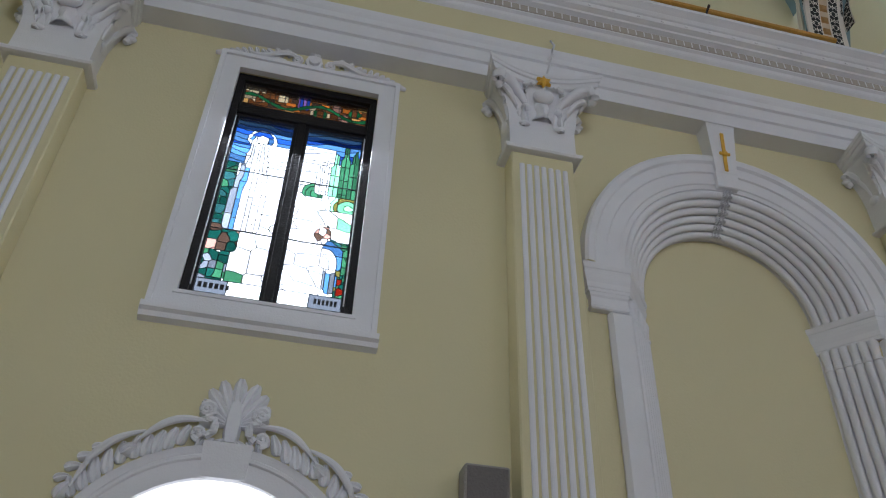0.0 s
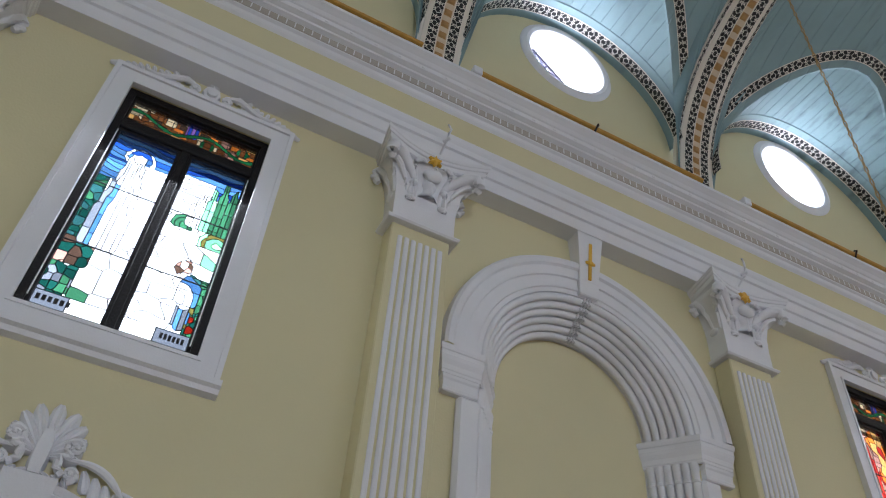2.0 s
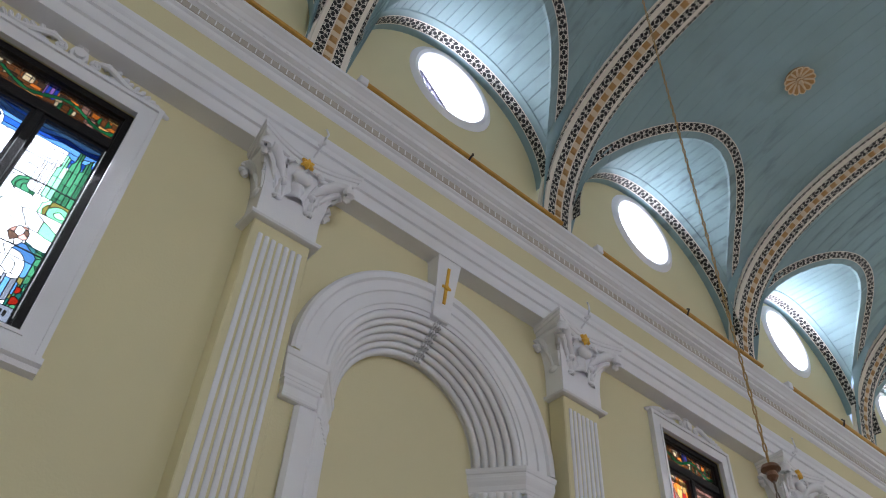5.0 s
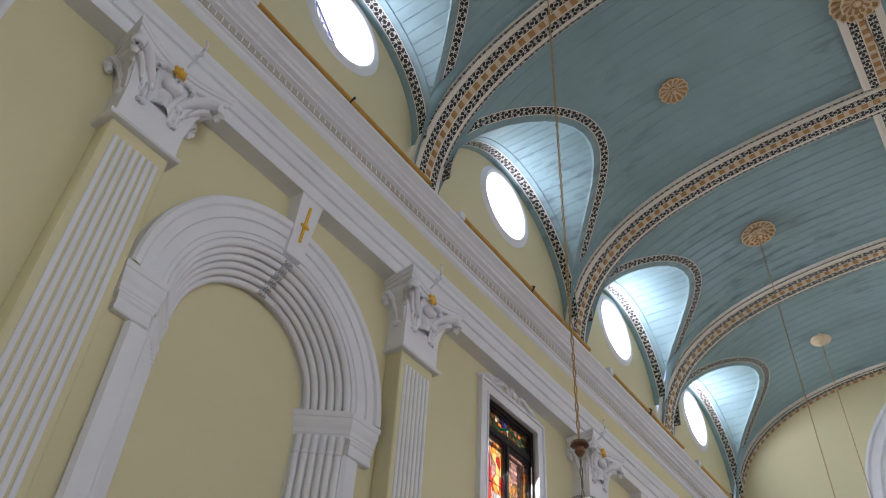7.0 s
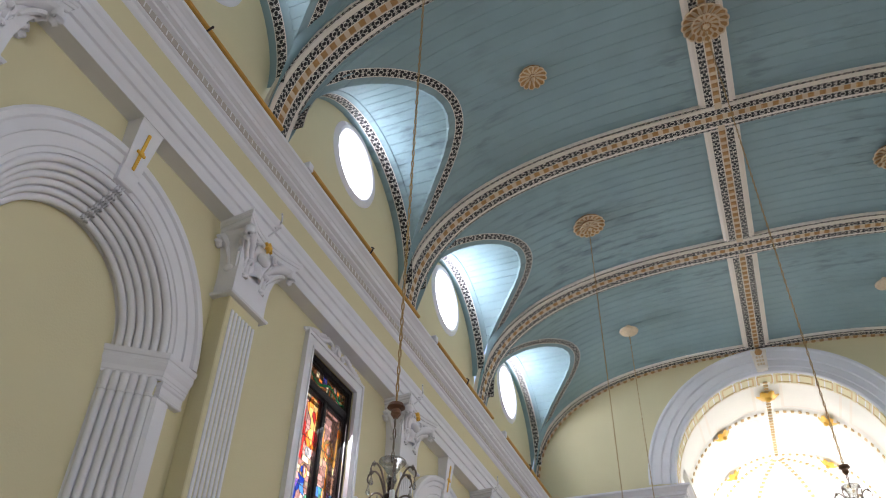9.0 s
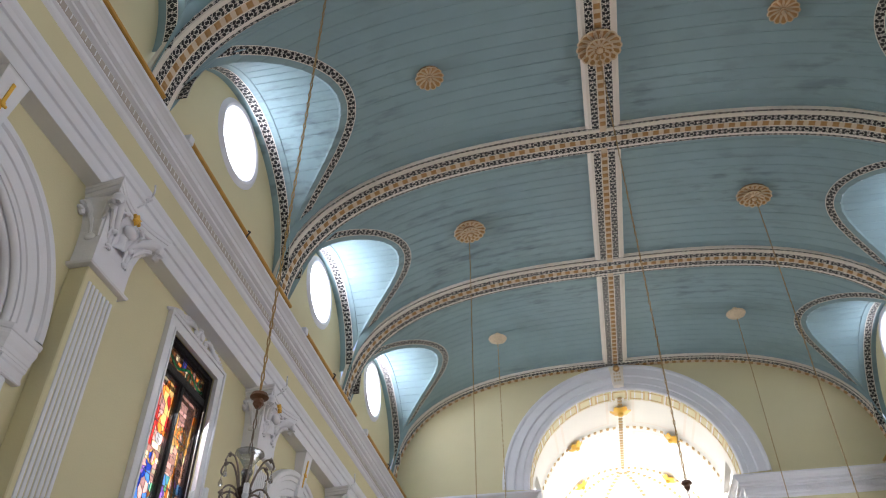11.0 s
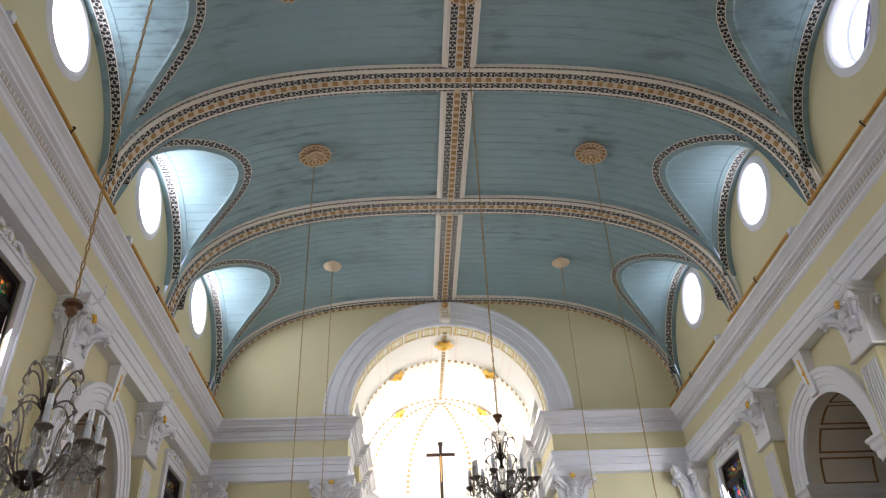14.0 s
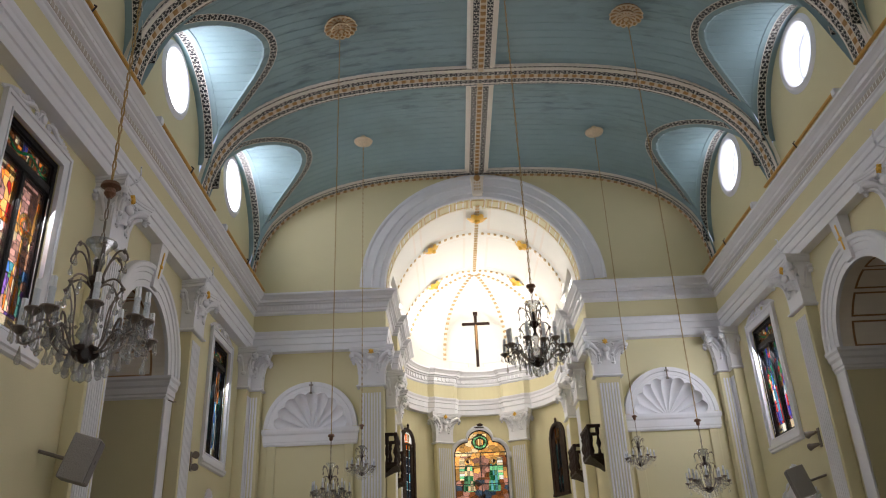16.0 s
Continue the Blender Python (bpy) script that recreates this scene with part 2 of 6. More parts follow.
# ---- mesh helpers ----
class Geo:
    def __init__(self):
        self.v, self.f, self.uv = [], [], []

    def add(self, verts, faces):
        n = len(self.v)
        self.v += [tuple(p) for p in verts]
        self.f += [tuple(i + n for i in q) for q in faces]
        return self

    def box(self, x0, x1, y0, y1, z0, z1, c=0.0):
        """A box with its edges cut by c."""
        if c <= 0:
            return self.add([(x, y, z) for x in (x0, x1) for y in (y0, y1) for z in (z0, z1)],
                            [(0, 1, 3, 2), (4, 6, 7, 5), (0, 4, 5, 1), (2, 3, 7, 6), (0, 2, 6, 4), (1, 5, 7, 3)])
        rings = []
        for x, e in ((x0, c), (x0 + c, 0), (x1 - c, 0), (x1, c)):
            rings.append([(x, y0 + e + (0 if e else c), z0 + e), (x, y1 - e - (0 if e else c), z0 + e), (x, y1 - e, z0 + e + (0 if e else c)), (x, y1 - e, z1 - e - (0 if e else c)),
                          (x, y1 - e - (0 if e else c), z1 - e), (x, y0 + e + (0 if e else c), z1 - e), (x, y0 + e, z1 - e - (0 if e else c)), (x, y0 + e, z0 + e + (0 if e else c))])
        return self.loft(rings, True, True)

    def loft(self, rings, closed=True, caps=False):
        n, k = len(self.v), len(rings[0])
        for r in rings:
            self.v += [tuple(p) for p in r]
        for i in range(len(rings) - 1):
            for j in range(k if closed else k - 1):
                a, b = n + i * k + j, n + i * k + (j + 1) % k
                self.f.append((a, b, b + k, a + k))
        if caps:
            self.f.append(tuple(range(n, n + k)))
            self.f.append(tuple(range(n + (len(rings) - 1) * k, n + len(rings) * k)))
        return self

    def strip(self, a, b, lengths=None):
        """A ribbon between two rows of points, with its own coordinates."""
        n = len(self.v)
        self.v += [tuple(p) for p in a] + [tuple(p) for p in b]
        k = len(a)
        if lengths is None:
            lengths = [0.0]
            for i in range(1, k):
                lengths.append(lengths[-1] + (Vector(a[i]) + Vector(b[i]) - Vector(a[i - 1]) - Vector(b[i - 1])).length / 2)
        for i in range(k - 1):
            self.f.append((n + i, n + i + 1, n + k + i + 1, n + k + i))
            self.uv.append([(lengths[i], 0), (lengths[i + 1], 0), (lengths[i + 1], 1), (lengths[i], 1)])
        return self

    def revolve(self, profile, c=(0, 0, 0), n=16, squash=1.0):
        rings = []
        for r, z in profile:
            rings.append([(c[0] + r * math.cos(2 * math.pi * j / n), c[1] + squash * r * math.sin(2 * math.pi * j / n), c[2] + z) for j in range(n)])
        return self.loft(rings, True, True)

    def tube(self, path, r, n=6):
        rings = []
        pts = [Vector(p) for p in path]
        for i, p in enumerate(pts):
            d = (pts[min(i + 1, len(pts) - 1)] - pts[max(i - 1, 0)]).normalized()
            q = Vector((0, 0, 1)) if abs(d.z) < 0.9 else Vector((1, 0, 0))
            a = d.cross(q).normalized()
            b = d.cross(a)
            rr = r[i] if isinstance(r, (list, tuple)) else r
            rings.append([p + rr * (math.cos(2 * math.pi * j / n) * a + math.sin(2 * math.pi * j / n) * b) for j in range(n)])
        return self.loft(rings, True, True)

    def moved(self, fn):
        self.v = [tuple(fn(*p)) for p in self.v]
        return self


def obj(name, g, mat, parent=None, label="", smooth=False, m=None):
    me = bpy.data.meshes.new(name)
    me.from_pydata(g.v, [], g.f)
    if g.uv and len(g.uv) == len(g.f):
        layer = me.uv_layers.new(name="UVMap")
        k = 0
        for q in g.uv:
            for c in q:
                layer.data[k].uv = c
                k += 1
    me.materials.append(mat)
    bm = bmesh.new()
    bm.from_mesh(me)
    bmesh.ops.recalc_face_normals(bm, faces=bm.faces)
    bm.to_mesh(me)
    bm.free()
    if smooth:
        me.shade_smooth()
        me.set_sharp_from_angle(angle=radians(40))
    me.update()
    ob = new(name, me)
    if parent:
        ob.parent = parent
    if m is not None:
        ob.matrix_basis = m
    if label:
        ob["label"] = label
    return ob


def empty(name, m=None):
    e = new(name)
    if m is not None:
        e.matrix_basis = m
    return e


def left_pose(y, z=0.0, d=0.0):
    return pose(XL + d, y, z)


def right_pose(y, z=0.0, d=0.0):
    return pose(XR - d, y, z, 0, 0, 180)


def end_pose(x, z=0.0, d=0.0):
    return pose(x, YEND - d, z, 0, 0, -90)


def poly_radius(poly, c, ang):
    """How far a ray from c at an angle runs to the outline."""
    dx, dy = math.cos(ang), math.sin(ang)
    best = None
    for i in range(len(poly)):
        (ax, ay), (bx, by) = poly[i], poly[(i + 1) % len(poly)]
        ex, ey = bx - ax, by - ay
        den = dx * ey - dy * ex
        if abs(den) < 1e-12:
            continue
        t = ((ax - c[0]) * ey - (ay - c[1]) * ex) / den
        s = ((ax - c[0]) * dy - (ay - c[1]) * dx) / den
        if t > 0 and -1e-6 <= s <= 1 + 1e-6 and (best is None or t > best):
            best = t
    return best


def holed(g, hole, outer, c, depth, d=0.0):
    """A wall sheet between two outlines in (y, z), at depth d, with the hole's reveal running back by depth."""
    angs = sorted({round(math.atan2(q[1] - c[1], q[0] - c[0]), 6) for q in hole + outer})
    a = [(d, c[0] + poly_radius(hole, c, t) * math.cos(t), c[1] + poly_radius(hole, c, t) * math.sin(t)) for t in angs]
    b = [(d, c[0] + poly_radius(outer, c, t) * math.cos(t), c[1] + poly_radius(outer, c, t) * math.sin(t)) for t in angs]
    back = [(d - depth, p[1], p[2]) for p in a]
    n, k = len(g.v), len(angs)
    g.v += b + a + back
    for i in range(k):
        j = (i + 1) % k
        g.f += [(n + i, n + j, n + k + j, n + k + i), (n + k + i, n + k + j, n + 2 * k + j, n + 2 * k + i)]


def rect(y0, y1, z0, z1):
    return [(y0, z0), (y1, z0), (y1, z1), (y0, z1)]


def arch_outline(yc, r, z0, zs, n=24):
    return [(yc - r, z0), (yc + r, z0)] + [(yc + r * math.cos(math.pi * i / n), zs + r * math.sin(math.pi * i / n)) for i in range(n + 1)]


def vault_point(t, off=0.0):
    """A point (x, z) of the vault's curve; t from 0 at the east springing to pi; off: above the ribs' face."""
    c, s = math.cos(t), math.sin(t)
    return (XC - math.copysign(abs(c) ** (2 / VN), c) * (VA + off), VZ + abs(s) ** (2 / VN) * (VH + off))


def vault_z(x, off=0.0):
    q = min(abs(x - XC) / (VA + off), 1.0)
    return VZ + (VH + off) * (1 - q ** VN) ** (1 / VN)


def vault_dx(z, off=0.0):
    q = min(max((z - VZ) / (VH + off), 0.0), 1.0)
    return (VA + off) * (1 - q ** VN) ** (1 / VN)


# ---- setting ----
g = Geo().box(XL - 4, XR + 4, -8, 29, -0.2, 0.0)
tagged(obj("floor", g, STONE), "brown stone floor of the nave", "floor", kind="structure")

COFF = 0.10          # boards lie this far above the ribs' face
CROWN = 12.5
BAYS = [(YP[i], YP[i + 1]) for i in range(6)]
WINDOW_BAYS = (1, 3, 5)
WIN_Y = {1: -0.26, 3: 8.75, 5: 17.6}
ZS = 5.83          # springing of the side arches


def bay_cell(i):
    a, b = BAYS[i]
    r = (b - a - RIBW) / 2 + 0.02
    return (a + b) / 2, r, CROWN - r


def side_wall(side):
    m = (lambda d, y, z: (XL + d, y, z)) if side < 0 else (lambda d, y, z: (XR - d, y, z))
    g = Geo()
    for i, (a, b) in enumerate(BAYS):
        yc, r, zc = bay_cell(i)
        b = YEND + 0.06 if i == 5 else b
        if i == 0:
            g.add([(0, a - 0.4, 0), (0, b, 0), (0, b, ZTOP), (0, a - 0.4, ZTOP)], [(0, 1, 2, 3)])
        elif i in WINDOW_BAYS:
            w = WIN_Y[i]
            holed(g, rect(w - 0.69, w + 0.69, 4.91, 7.52), rect(a, b, 3.0, ZTOP), (w, 6.2), 0.22)
            g.add([(0, a, 0), (0, b, 0), (0, b, 3.0), (0, a, 3.0)], [(0, 1, 2, 3)])
        elif i == 2:
            holed(g, arch_outline(yc, 1.27, 0.02, ZS), rect(a, b, 0, ZTOP), (yc, 4.0), 0.05)
        else:
            holed(g, arch_outline(yc, 1.27, 0.02, ZS), rect(a, b, 0, ZTOP), (yc, 4.0), 1.6)
        # lunette over the cornice
        if i:
            hole = [(yc + 0.66 * math.cos(2 * math.pi * k / 40), 11.7 + 0.66 * math.sin(2 * math.pi * k / 40)) for k in range(40)]
            big = r + 0.12
            out = [(yc - big, ZTOP), (yc + big, ZTOP)] + [(yc + big * math.cos(math.pi * k / 30), zc + big * math.sin(math.pi * k / 30)) for k in range(31)]
            holed(g, hole, out, (yc, 11.7), 0.4)
    g.moved(m)
    return g


for s, nm in ((-1, "wall_left"), (1, "wall_right")):
    tagged(obj(nm, side_wall(s), YELLOW), "pale yellow painted church wall with white stucco trim", "wall", kind="structure")

g = Geo().add([(XL - 0.5, -7.35, 0), (XR + 0.5, -7.35, 0), (XR + 0.5, -7.35, 14), (XL - 0.5, -7.35, 14)], [(0, 1, 2, 3)])
tagged(obj("wall_rear", g, YELLOW), "plain pale yellow wall at the entrance end", "wall", kind="structure")

# end wall with the apse arch
APX, APZ, APR = 0.99, 9.66, 2.64
g = Geo()
holed(g, [(APX - 2.86, 0.02), (APX + 2.86, 0.02), (APX + 2.86, APZ), (APX + APR, APZ)] + [(APX + APR * math.cos(math.pi * k / 40), APZ + APR * math.sin(math.pi * k / 40)) for k in range(41)] + [(APX - APR, APZ), (APX - 2.86, APZ)],
      rect(APX - 2.88, APX + 2.88, 0, 13.6), (APX, 7.0), 0.6)
NICHE_Z, NICHE_R, NICHE_UP = 5.78, 0.85, 0.17
for x, lo, hi in ((-3.57, XL, APX - 2.88), (5.51, APX + 2.88, XR)):
    holed(g, [(x + 0.93 * math.cos(math.pi * k / 24), NICHE_Z + NICHE_UP + 0.93 * math.sin(math.pi * k / 24)) for k in range(25)], rect(lo, hi, 0, 13.6), (x, NICHE_Z + NICHE_UP + 0.3), 0.02)
# columns of the helper are depth, along, up
g.moved(lambda d, a, z: (a, YEND - d, z))
tagged(obj("wall_end", g, YELLOW), "pale yellow end wall around the tall apse arch", "wall", kind="structure")


# ---- ceiling: boarded barrel with a round cell over each oculus ----
def ceiling_mesh():
    g = Geo()
    for i, (a, b) in enumerate(BAYS):
        yc, r, zc = bay_cell(i)
        n = int((b - a) / 0.24)
        w = (b - a) / n
        rows = []
        for k in range(n):
            for f, o in ((0.0, 0.01), (0.012, 0.0), (w - 0.012, 0.0)):
                rows.append((a + k * w + f, o))
        rows.append((b, 0.01))
        sheet = []
        for y, o in rows:
            u = y - yc
            t0 = 0.02
            if i and abs(u) < r:
                zz = zc + math.sqrt(r * r - u * u)
                dx = vault_dx(zz, COFF) / (VA + COFF)
                t0 = math.acos(min(dx ** (VN / 2), 1.0))
            pts = []
            for j in range(49):
                t = t0 + (math.pi - 2 * t0) * j / 48
                x, z = vault_point(t, COFF + o)
                pts.append((x, y, z))
            sheet.append(pts)
        g.loft(sheet, closed=False)
        if not i:
            continue
        # cells, boards running in from the wall
        nb = 30
        for side in (-1, 1):
            ring = []
            for k in range(nb):
                for f, o in ((0.0, 0.009), (0.05, 0.0), (0.95, 0.0)):
                    ring.append((math.pi * (k + f) / nb, o))
            ring.append((math.pi, 0.012))
            cols = []
            for th, o in ring:
                u, z = math.cos(th), math.sin(th)
                dx = vault_dx(zc + r * z, COFF)
                edge, lip = max(HW - 0.42, dx), dx + min(0.05, max(HW - 0.42 - dx, 0) * 0.3)
                cols.append([(XC + side * x, yc + (r + q) * u, zc + (r + q) * z) for x, q in
                             ((HW + 0.02, 0.0), (edge, 0.0), (max(edge - 0.012, lip), 0.014 + o), (lip, 0.014 + o), (dx, 0.0))])
            g.loft([list(c) for c in zip(*cols)], closed=False)
    return g


tagged(obj("ceiling", ceiling_mesh(), TEAL), "teal-blue boarded barrel vault with faded patches", "ceiling", kind="structure")


def rib_curve(n=72, off=0.0):
    return [vault_point(0.015 + (math.pi - 0.03) * j / n, off) for j in range(n + 1)]


def transverse_rib(y, w=RIBW, half=False):
    """A cream rib: slab, moulded edge, two fret bands and gilt squares between them."""
    rib = empty("ceiling_rib", pose(0, y, 0))
    hw = w / 2
    prof = [(-hw, 0.1), (-hw, 0.03), (-hw + 0.05, 0.02), (-hw + 0.06, 0.0), (hw - 0.06, 0.0), (hw - 0.05, 0.02), (hw, 0.03), (hw, 0.1)]
    if half:
        prof = [(-hw, 0.1), (-hw, 0.03), (-hw + 0.05, 0.02), (-hw + 0.06, 0.0), (0.0, 0.0), (0.0, 0.1)]
    rings = []
    base = rib_curve()
    for o in prof:
        rings.append([(x, o[0], z) for x, z in rib_curve(off=o[1])])
    rings = [list(r) for r in zip(*rings)]
    obj("slab", Geo().loft(rings, closed=False), CREAM, rib)
    g = Geo()
    bands = [(-0.222, -0.066), (0.066, 0.222)] if not half else [(-0.3, -0.165)]
    for a, b in bands:
        c = rib_curve(off=-0.012)
        g.strip([(x, a, z) for x, z in c], [(x, b, z) for x, z in c])
    for a in ((-hw, -hw + 0.05), (hw - 0.05, hw))[:1 if half else 2]:
        c0 = rib_curve(off=0.022)[5:-5]
        g.strip([(x, a[0], z - 0.006) for x, z in c0], [(x, a[1], z - 0.006) for x, z in c0])
    obj("fret_band", g, FRET, rib, "cream pierced fretwork band")
    c = rib_curve(off=-0.005)
    a, b = (-0.064, 0.064) if not half else (-0.16, -0.04)
    obj("tan_strip", Geo().strip([(x, a, z) for x, z in c], [(x, b, z) for x, z in c]), TAN, rib, "tan painted strip behind gilt blocks")
    g = Geo()
    c = [Vector((x, 0, z)) for x, z in rib_curve(600, off=-0.004)]
    run = [0.0]
    for p, q in zip(c, c[1:]):
        run.append(run[-1] + (q - p).length)
    n = int(run[-1] / 0.2)
    for k in range(n):
        at = lambda s: Vector([float(np.interp(s, run, [p[i] for p in c])) for i in range(3)])
        (x0, _, z0), (x1, _, z1) = at((k + 0.5) * run[-1] / n - 0.03), at((k + 0.5) * run[-1] / n + 0.03)
        d = Vector((x1 - x0, 0, z1 - z0))
        if d.length < 1e-6:
            continue
        d.normalize()
        nn = Vector((-d.z, 0, d.x))
        if nn.z > 0:
            nn = -nn
        p = Vector(((x0 + x1) / 2, 0, (z0 + z1) / 2))
        h = 0.056
        vs = [p + d * sx * h + Vector((0, sy * h, 0)) for sx in (-1, 1) for sy in (-1, 1)] + [p + d * sx * h * 0.6 + Vector((0, sy * h * 0.6, 0)) + nn * 0.025 for sx in (-1, 1) for sy in (-1, 1)]
        if half:
            vs = [v + Vector((0, -0.1, 0)) for v in vs]
        g.add(vs, [(4, 5, 7, 6), (0, 1, 5, 4), (1, 3, 7, 5), (3, 2, 6, 7), (2, 0, 4, 6)])
    obj("gilt_block", g, OCHRE, rib, "row of small gilt square blocks")["kind"] = "stuff"
    return tagged(rib, "cream vault rib with pierced fretwork and gilt squares", "ceiling rib", "vault ribs", "structure")


for y in YP[1:6]:
    transverse_rib(y)
transverse_rib(YEND + 0.02, 0.68, True)

# ridge rib along the nave
ridge = empty("ceiling_ridge_rib")
zr = VZ + VH
g = Geo()
for a, b in zip([YP[0]] + YP[1:6], YP[1:6] + [YEND]):
    y0, y1 = a + RIBW / 2 - 0.01, b - (RIBW / 2 - 0.01 if b != YEND else 0)
    prof = [(-0.33, 0.09), (-0.33, 0.03), (-0.28, 0.02), (-0.27, 0.0), (0.27, 0.0), (0.28, 0.02), (0.33, 0.03), (0.33, 0.09)]
    g.loft([[(XC + p, y, zr + q) for p, q in prof] for y in (y0, y1)], closed=False)
obj("slab", g, CREAM, ridge)
g, g2 = Geo(), Geo()
for a, b in zip([YP[0]] + YP[1:6], YP[1:6] + [YEND]):
    y0, y1 = a + RIBW / 2, b - (RIBW / 2 if b != YEND else 0)
    for p, q in ((-0.222, -0.066), (0.066, 0.222)):
        g.strip([(XC + p, y0, zr - 0.012), (XC + p, y1, zr - 0.012)], [(XC + q, y0, zr - 0.012), (XC + q, y1, zr - 0.012)])
    k = int((y1 - y0) / 0.185)
    for j in range(k):
        y = y0 + (j + 0.5) * (y1 - y0) / k
        h = 0.056
        g2.add([(XC + sx * h, y + sy * h, zr - 0.002) for sx in (-1, 1) for sy in (-1, 1)] + [(XC + sx * h * 0.6, y + sy * h * 0.6, zr - 0.027) for sx in (-1, 1) for sy in (-1, 1)],
               [(4, 5, 7, 6), (0, 1, 5, 4), (1, 3, 7, 5), (3, 2, 6, 7), (2, 0, 4, 6)])
obj("fret_band", g, FRET, ridge, "cream pierced fretwork band")
obj("tan_strip", Geo().add([(XC + p, y, zr - 0.005) for y in (YP[0], YEND) for p in (-0.064, 0.064)], [(0, 1, 3, 2)]), TAN, ridge, "tan painted strip behind gilt blocks")
obj("gilt_block", g2, OCHRE, ridge, "row of small gilt square blocks")["kind"] = "stuff"
tagged(ridge, "cream ridge rib with fretwork along the vault", "ceiling rib", "vault ribs", "structure")


def cell_bands(i, side):
    """Fret bands round one vault cell: one along its mouth on the barrel, one beside the lunette."""
    yc, r, zc = bay_cell(i)
    t = empty("vault_cell_trim")
    g = Geo()
    a, b = [], []
    for k in range(61):
        th = math.pi * k / 60
        q = r - 0.012
        a.append((XC + side * (HW - 0.13), yc + q * math.cos(th), zc + q * math.sin(th)))
        b.append((XC + side * (HW - 0.31), yc + q * math.cos(th), zc + q * math.sin(th)))
    g.strip(a, b)
    # developed coordinates of the mouth: arc length from the ridge, and along the nave
    ts = [math.pi / 2 * j / 400 for j in range(401)]
    arc, s = [], 0.0
    last = None
    for tt in reversed(ts):
        x, z = vault_point(tt, COFF - 0.012)
        if last:
            s += math.hypot(x - last[0], z - last[1])
        last = (x, z)
        arc.append((s, XC - x, z))
    ss, dd, zz = np.array([q[0] for q in arc]), np.array([q[1] for q in arc]), np.array([q[2] for q in arc])
    path = []
    for k in range(4, 77):
        th = math.pi * k / 80
        dx = vault_dx(zc + r * math.sin(th), COFF)
        path.append((float(np.interp(dx, dd, ss)), r * math.cos(th)))
    rows = []
    for off in (0.125, 0.285):
        row = []
        for k, (s0, u0) in enumerate(path):
            (s1, u1), (s2, u2) = path[max(k - 1, 0)], path[min(k + 1, len(path) - 1)]
            ds, du = s2 - s1, u2 - u1
            ln = math.hypot(ds, du) or 1
            ns, nu = du / ln, -ds / ln
            if ns > 0 and abs(u0) < 0.3 * r or (nu * u0 < 0 and abs(u0) >= 0.3 * r):
                ns, nu = -ns, -nu
            s3, u3 = s0 + ns * off, u0 + nu * off
            lim = (BAYS[i][1] - BAYS[i][0]) / 2 - RIBW / 2 + 0.05
            u3 = max(-lim, min(lim, u3))
            row.append((XC + side * float(np.interp(s3, ss, dd)), yc + u3, float(np.interp(s3, ss, zz))))
        rows.append(row)
    g.strip(rows[0], rows[1])
    obj("fret_band", g, FRET, t, "cream pierced fretwork band")
    return tagged(t, "pierced cream fretwork bands edging a vault cell", "trim", "vault cell trims", "structure")


for i in range(1, 6):
    for s in (-1, 1):
        cell_bands(i, s)


# ---- entablature ----
ENT = [(0.0, ZARC), (0.22, ZARC), (0.22, 8.1), (0.25, 8.11), (0.25, 8.27), (0.28, 8.28), (0.28, 8.36), (0.3, 8.4), (0.31, 8.44), (0.31, 8.465), (0.22, 8.475)]
COR = [(d, ZCO + (z - 9.05) * (ZTOP - ZCO) / 0.55) for d, z in ((0.22, 9.05), (0.25, 9.08), (0.26, 9.1), (0.26, 9.15), (0.29, 9.17), (0.29, 9.31), (0.345, 9.33), (0.35, 9.36), (0.41, 9.38), (0.41, 9.45), (0.43, 9.46), (0.46, 9.5), (0.5, 9.53), (0.53, 9.55), (0.53, 9.6), (0.0, 9.62))]
CZ = lambda z: ZCO + (z - 9.05) * (ZTOP - ZCO) / 0.55


def entablature(name, m, a0, a1, stop=False):
    e = empty(name)
    for nm, prof, mat in (("architrave", ENT, WHITE), ("frieze", [(0.22, 8.475), (0.22, ZCO)], YELLOW), ("cornice", COR, WHITE)):
        g = Geo().loft([[m(d, a, z) for d, z in prof] for a in (a0, a1)], closed=False)
        if stop:
            for k, a in enumerate((a0, a1)):
                g.add([m(d, a, z) for d, z in prof] + [m(0, a, prof[0][1])], [tuple(range(len(prof) + 1))])
        obj(nm, g, mat, e)
    g = Geo()
    n = int((a1 - a0) / 0.1)
    for k in range(n):
        a = a0 + (k + 0.5) * (a1 - a0) / n
        if k % 3 == 0:
            c = Geo().box(0.405, 0.42, a - 0.02, a + 0.02, CZ(9.4), CZ(9.43), 0.004)
            g.add([m(*p) for p in c.v], c.f)
        c = Geo().box(0.29, 0.303, a - 0.006, a + 0.006, CZ(9.2), CZ(9.29))
        g.add([m(*p) for p in c.v], c.f)
    obj("dentil", g, WHITE, e, "row of small white studs and ticks")["kind"] = "stuff"
    c = Geo().box(0.285, 0.298, a0 + 0.05, a1 - 0.05, CZ(9.19), CZ(9.295))
    obj("taupe_band", Geo().add([m(*p) for p in c.v], c.f), TAUPE, e, "taupe painted band under the cornice")
    return tagged(e, "white moulded entablature with dentils and yellow frieze", "entablature", kind="structure")


entablature("entablature_left", lambda d, a, z: (XL + d, a, z), YP[0] - 0.3, YEND)
entablature("entablature_right", lambda d, a, z: (XR - d, a, z), YP[0] - 0.3, YEND)


